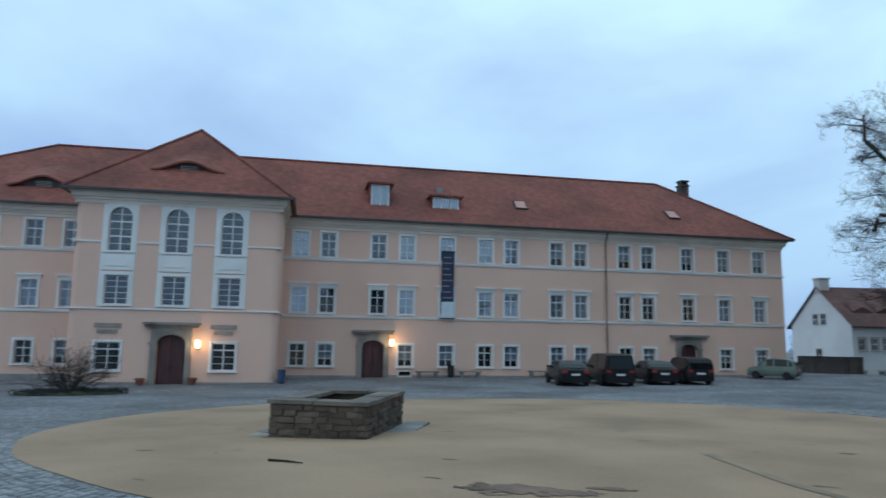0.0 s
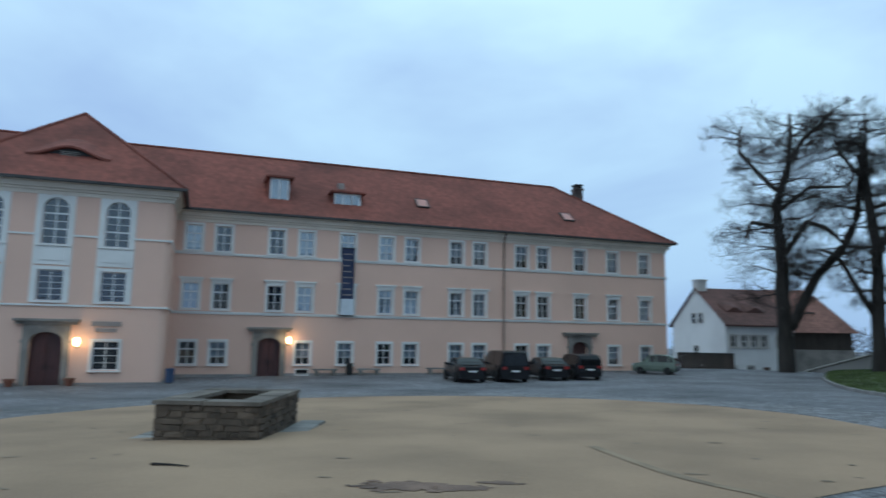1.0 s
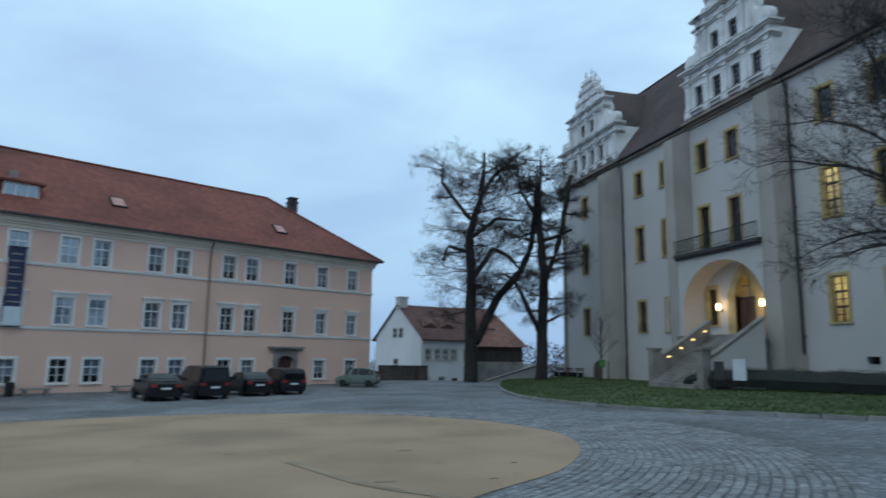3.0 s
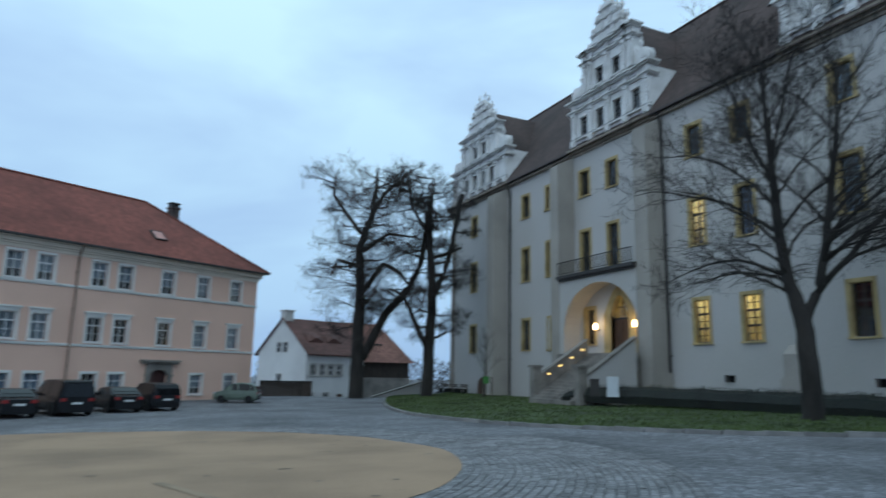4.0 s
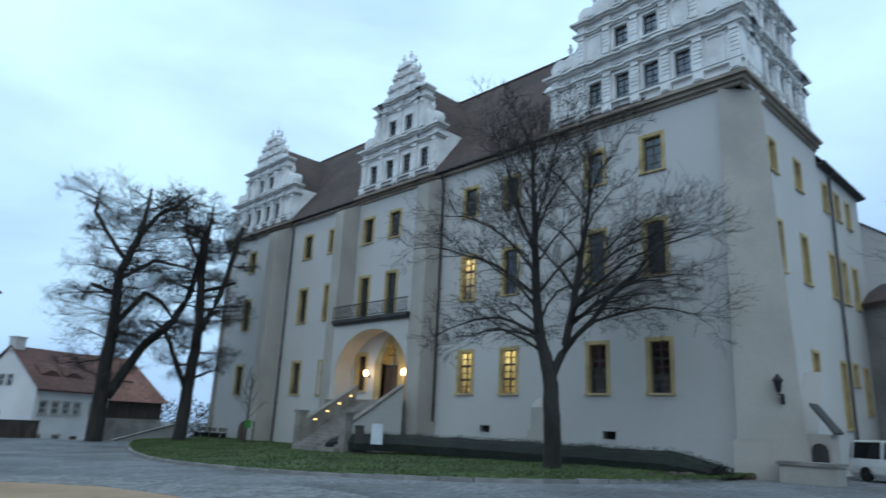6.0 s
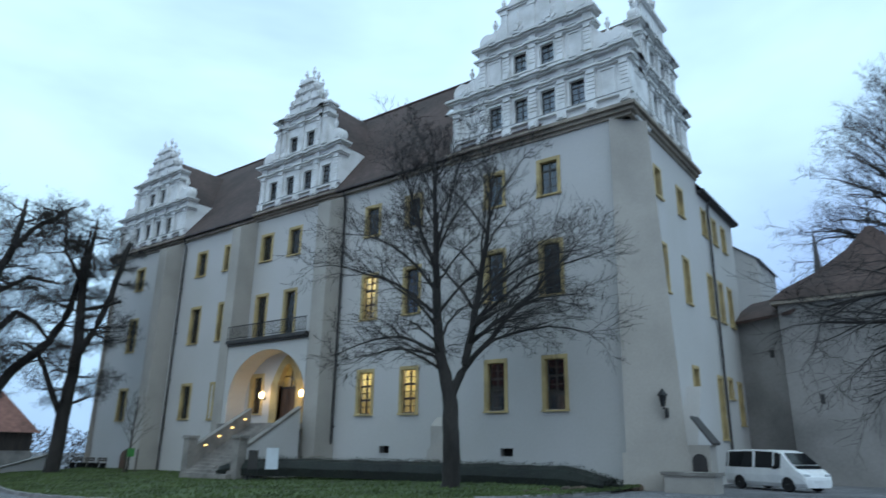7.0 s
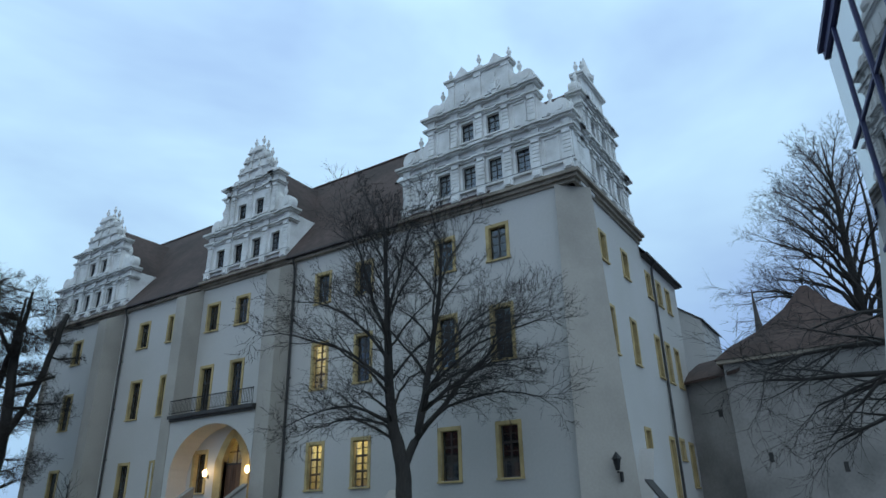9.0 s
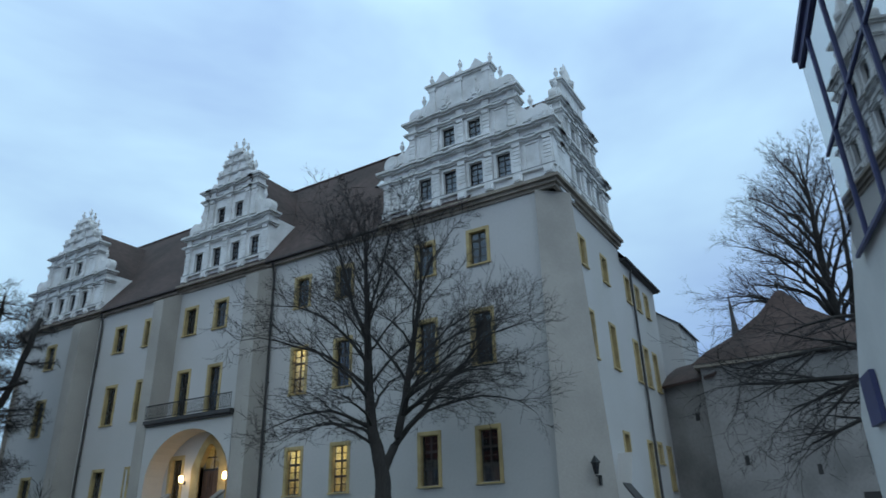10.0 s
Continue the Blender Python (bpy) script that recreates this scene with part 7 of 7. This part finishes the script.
part("lean_to", boxes((1.9, 3.0, 0.1, 1.1, -1, 2.1)), BUTT, cp_, "small rendered lean-to")
pq = Build()
pq.prism([(-0.05, 2.1), (0.85, 3.35), (0.85, 3.47), (-0.1, 2.2)], 1.8, 3.1, "x")
part("lean_to_roof", pq, ZINC, cp_, "small dark sloping roof")
n = 8
pq = Build()
pq.prism([(0.25, -0.6)] + [(0.6 - 0.35 * math.cos(math.pi * i / n), 1.35 + 0.35 * math.sin(math.pi * i / n)) for i in range(n + 1)] + [(0.95, -0.6)], 1.86, 1.9, "x")
part("doorway", pq, SASH_DARK, cp_, "narrow arched doorway")
# edging boulders by the hedge
for i in range(16):
    x, y = 24.0 + 0.62 * i, 13.9 - 0.10 * i + rng.uniform(-0.15, 0.15)
    b = Build()
    s = rng.uniform(0.16, 0.3)
    b.lathe([(s * 0.9, -0.1), (s, s * 0.3), (s * 0.75, s * 0.75), (s * 0.3, s * 0.95)], 7)
    b.v = [(p[0] * (1 + 0.25 * noise.noise((p[0] * 3 + i, p[1] * 3, p[2] * 3))), p[1] * (1 + 0.3 * noise.noise((p[1] * 3, p[0] * 3 + i, p[2]))), p[2]) for p in b.v]
    solid("boulder", b, WELLSTONE, "rough grey edging boulder by the hedge", "boulder", Matrix.Translation((x, y, ground_z(x, y) + 0.05)), "edging boulders")
# leaf litter and tyre marks on the gravel
lt = Build()
for _ in range(75):
    a, r = rng.uniform(0, 6.28), 10.6 * rng.random() ** 0.5
    x, y = DISC[0] + r * math.cos(a), DISC[1] + r * math.sin(a)
    w, h, q = rng.uniform(0.05, 0.22), rng.uniform(0.02, 0.055), rng.uniform(-0.5, 0.5)
    z = ground_z(x, y) + 0.03
    k = len(lt.v)
    for i in range(6):
        t = 2 * math.pi * i / 6
        dx, dy = w * math.cos(t) * rng.uniform(0.7, 1.2), h * math.sin(t) * rng.uniform(0.7, 1.2)
        lt.v.append((x + dx * math.cos(q) - dy * math.sin(q), y + dx * math.sin(q) + dy * math.cos(q), z))
    lt.f.append(tuple(range(k, k + 6)))
solid("damp_patches", lt, mat("damp_gravel", (0.245, 0.18, 0.125), 0.9, 0.2, 1.0, 20.0, 0.2), "dark damp spots and leaf litter on the gravel", "litter", kind="stuff")

# ---------------------------------------------------------------- single setts in the border round the gravel
SET_M = mat("granite_sett", (0.265, 0.262, 0.268), 0.8, 0.15, 1.5, 16.0, 0.2, island=0.32)
rq = random.Random(44)


def sett(b, w, d, h, m=None):
    k, e = len(b.v), 0.022
    pts = [(-w / 2, -d / 2, -0.03), (w / 2, -d / 2, -0.03), (w / 2, d / 2, -0.03), (-w / 2, d / 2, -0.03), (-w / 2 + e, -d / 2 + e, h), (w / 2 - e, -d / 2 + e, h), (w / 2 - e, d / 2 - e, h), (-w / 2 + e, d / 2 - e, h)]
    b.v.extend(tuple(m @ Vector(q)) if m is not None else q for q in pts)
    b.f.extend(tuple(k + i for i in q) for q in ((4, 5, 6, 7), (0, 1, 5, 4), (1, 2, 6, 5), (2, 3, 7, 6), (3, 0, 4, 7)))


variants = []
for w in (0.135, 0.15, 0.165):
    b = Build()
    sett(b, w, 0.145, 0.02)
    variants.append(b.mesh("sett", SET_M))
border = thing("sett_paving", Matrix.Identity(4), "pale granite setts laid in rings round the gravel", "paving", kind="structure")
rest, near = Build(), 0
for row in range(26):
    r = 11.15 + 0.155 * row
    a, lim = math.radians(-132), math.radians(40 if row < 16 else 5)
    while a < lim:
        x, y = DISC[0] + r * math.cos(a), DISC[1] + r * math.sin(a)
        m = pose(x, y, ground_z(x, y) + 0.018 + rq.uniform(-0.008, 0.006), rq.uniform(-2, 2), rq.uniform(-2, 2), math.degrees(a) + 90 + rq.uniform(-8, 8))
        if near < 300 and 1.2 < x < 6.2 and 6.2 < y < 12.0 and row < 14:
            part("sett", variants[rq.randrange(3)], SET_M, border, "", m)
            near += 1
        else:
            sett(rest, rq.choice((0.14, 0.152, 0.165)), 0.145, 0.02, m)
        a += 0.163 / r
tagged(part("further_setts", rest, SET_M, border), kind="stuff")

PATCHES = [(-1.82, 8.35, 0.5, 0.26), (-1.12, 8.40, 0.26, 0.14), (-0.67, 8.79, 0.22, 0.06)]
ARC = [(0.71, 12.72), (1.18, 11.18), (1.55, 10.04), (2.00, 9.13), (2.34, 8.70), (2.68, 8.11)]
STICK = [(-5.87, 9.38), (-5.56, 9.37), (-5.21, 9.27)]
# dark wet patch, a tyre mark and a stick on the gravel
WET = mat("wet_gravel", (0.225, 0.138, 0.098), 0.85, 0.2, 1.0, 18.0, 0.2)
rw_ = random.Random(15)
for px, py, rx, ry in PATCHES:
    b = Build()
    for j in range(int(30 + 260 * rx * ry * 4)):
        cx_, cy_, rr = px + rx * rw_.gauss(0, 0.5), py + ry * rw_.gauss(0, 0.5), rw_.uniform(0.02, 0.075)
        k, n, z = len(b.v), 8, 0.03 + 0.00004 * j
        for i in range(n):
            a, q = 2 * math.pi * i / n, rr * rw_.uniform(0.6, 1.3)
            b.v.append((cx_ + 1.5 * q * math.cos(a), cy_ + q * math.sin(a), ground_z(cx_, cy_) + z))
        b.f.append(tuple(range(k, k + n)))
    solid("wet_patch", b, WET, "dark wet patch on the tan gravel", "puddle stain", kind="stuff")
tm = smooth_line(ARC, 0.3)
b = Build()
for i, p in enumerate(tm):
    d = (tm[min(i + 1, len(tm) - 1)] - tm[max(i - 1, 0)]).normalized()
    w = 0.09 + 0.03 * noise.noise((i * 0.4, 0, 0))
    for sg in (-1, 1):
        x, y = p.x - d.y * w * sg, p.y + d.x * w * sg
        b.v.append((x, y, ground_z(x, y) + 0.031))
for i in range(len(tm) - 1):
    b.f.append((2 * i, 2 * i + 1, 2 * i + 3, 2 * i + 2))
solid("tyre_mark", b, mat("tyre_track_gravel", (0.31, 0.218, 0.14), 0.9, 0.15, 1.0, 18.0, 0.2), "curved tyre mark in the gravel", "tyre mark", kind="stuff")
b = Build()
b.tube([(x, y, ground_z(x, y) + 0.045) for x, y in STICK], [0.022, 0.018, 0.01], 5)
solid("stick", b, BARK, "fallen brown stick on the gravel", "stick")


def wood_bench(x, y, yaw):
    t = thing("wooden_bench", Matrix.Translation((x, y, lawn_z(x, y, 0.9))) @ pose(0, 0, 0, 0, 0, yaw), "dark slatted wooden bench at the castle foot", "bench", "lawn benches")
    for i in range(3):
        part("seat_slat", boxes((-0.8, 0.8, -0.2 + 0.14 * i, -0.08 + 0.14 * i, 0.42, 0.46)), WOOD, t)
    for i in range(2):
        part("back_slat", boxes((-0.8, 0.8, 0.24, 0.28, 0.6 + 0.17 * i, 0.72 + 0.17 * i)), WOOD, t)
    for q in (-0.65, 0.65):
        part("leg_frame", boxes((q - 0.04, q + 0.04, -0.2, 0.26, -0.05, 0.42)), IRON, t)
        part("back_post", boxes((q - 0.03, q + 0.03, 0.28, 0.33, -0.05, 0.92)), IRON, t)


for y in (60.6, 62.8, 64.9):
    wood_bench(30.6, y, -90)
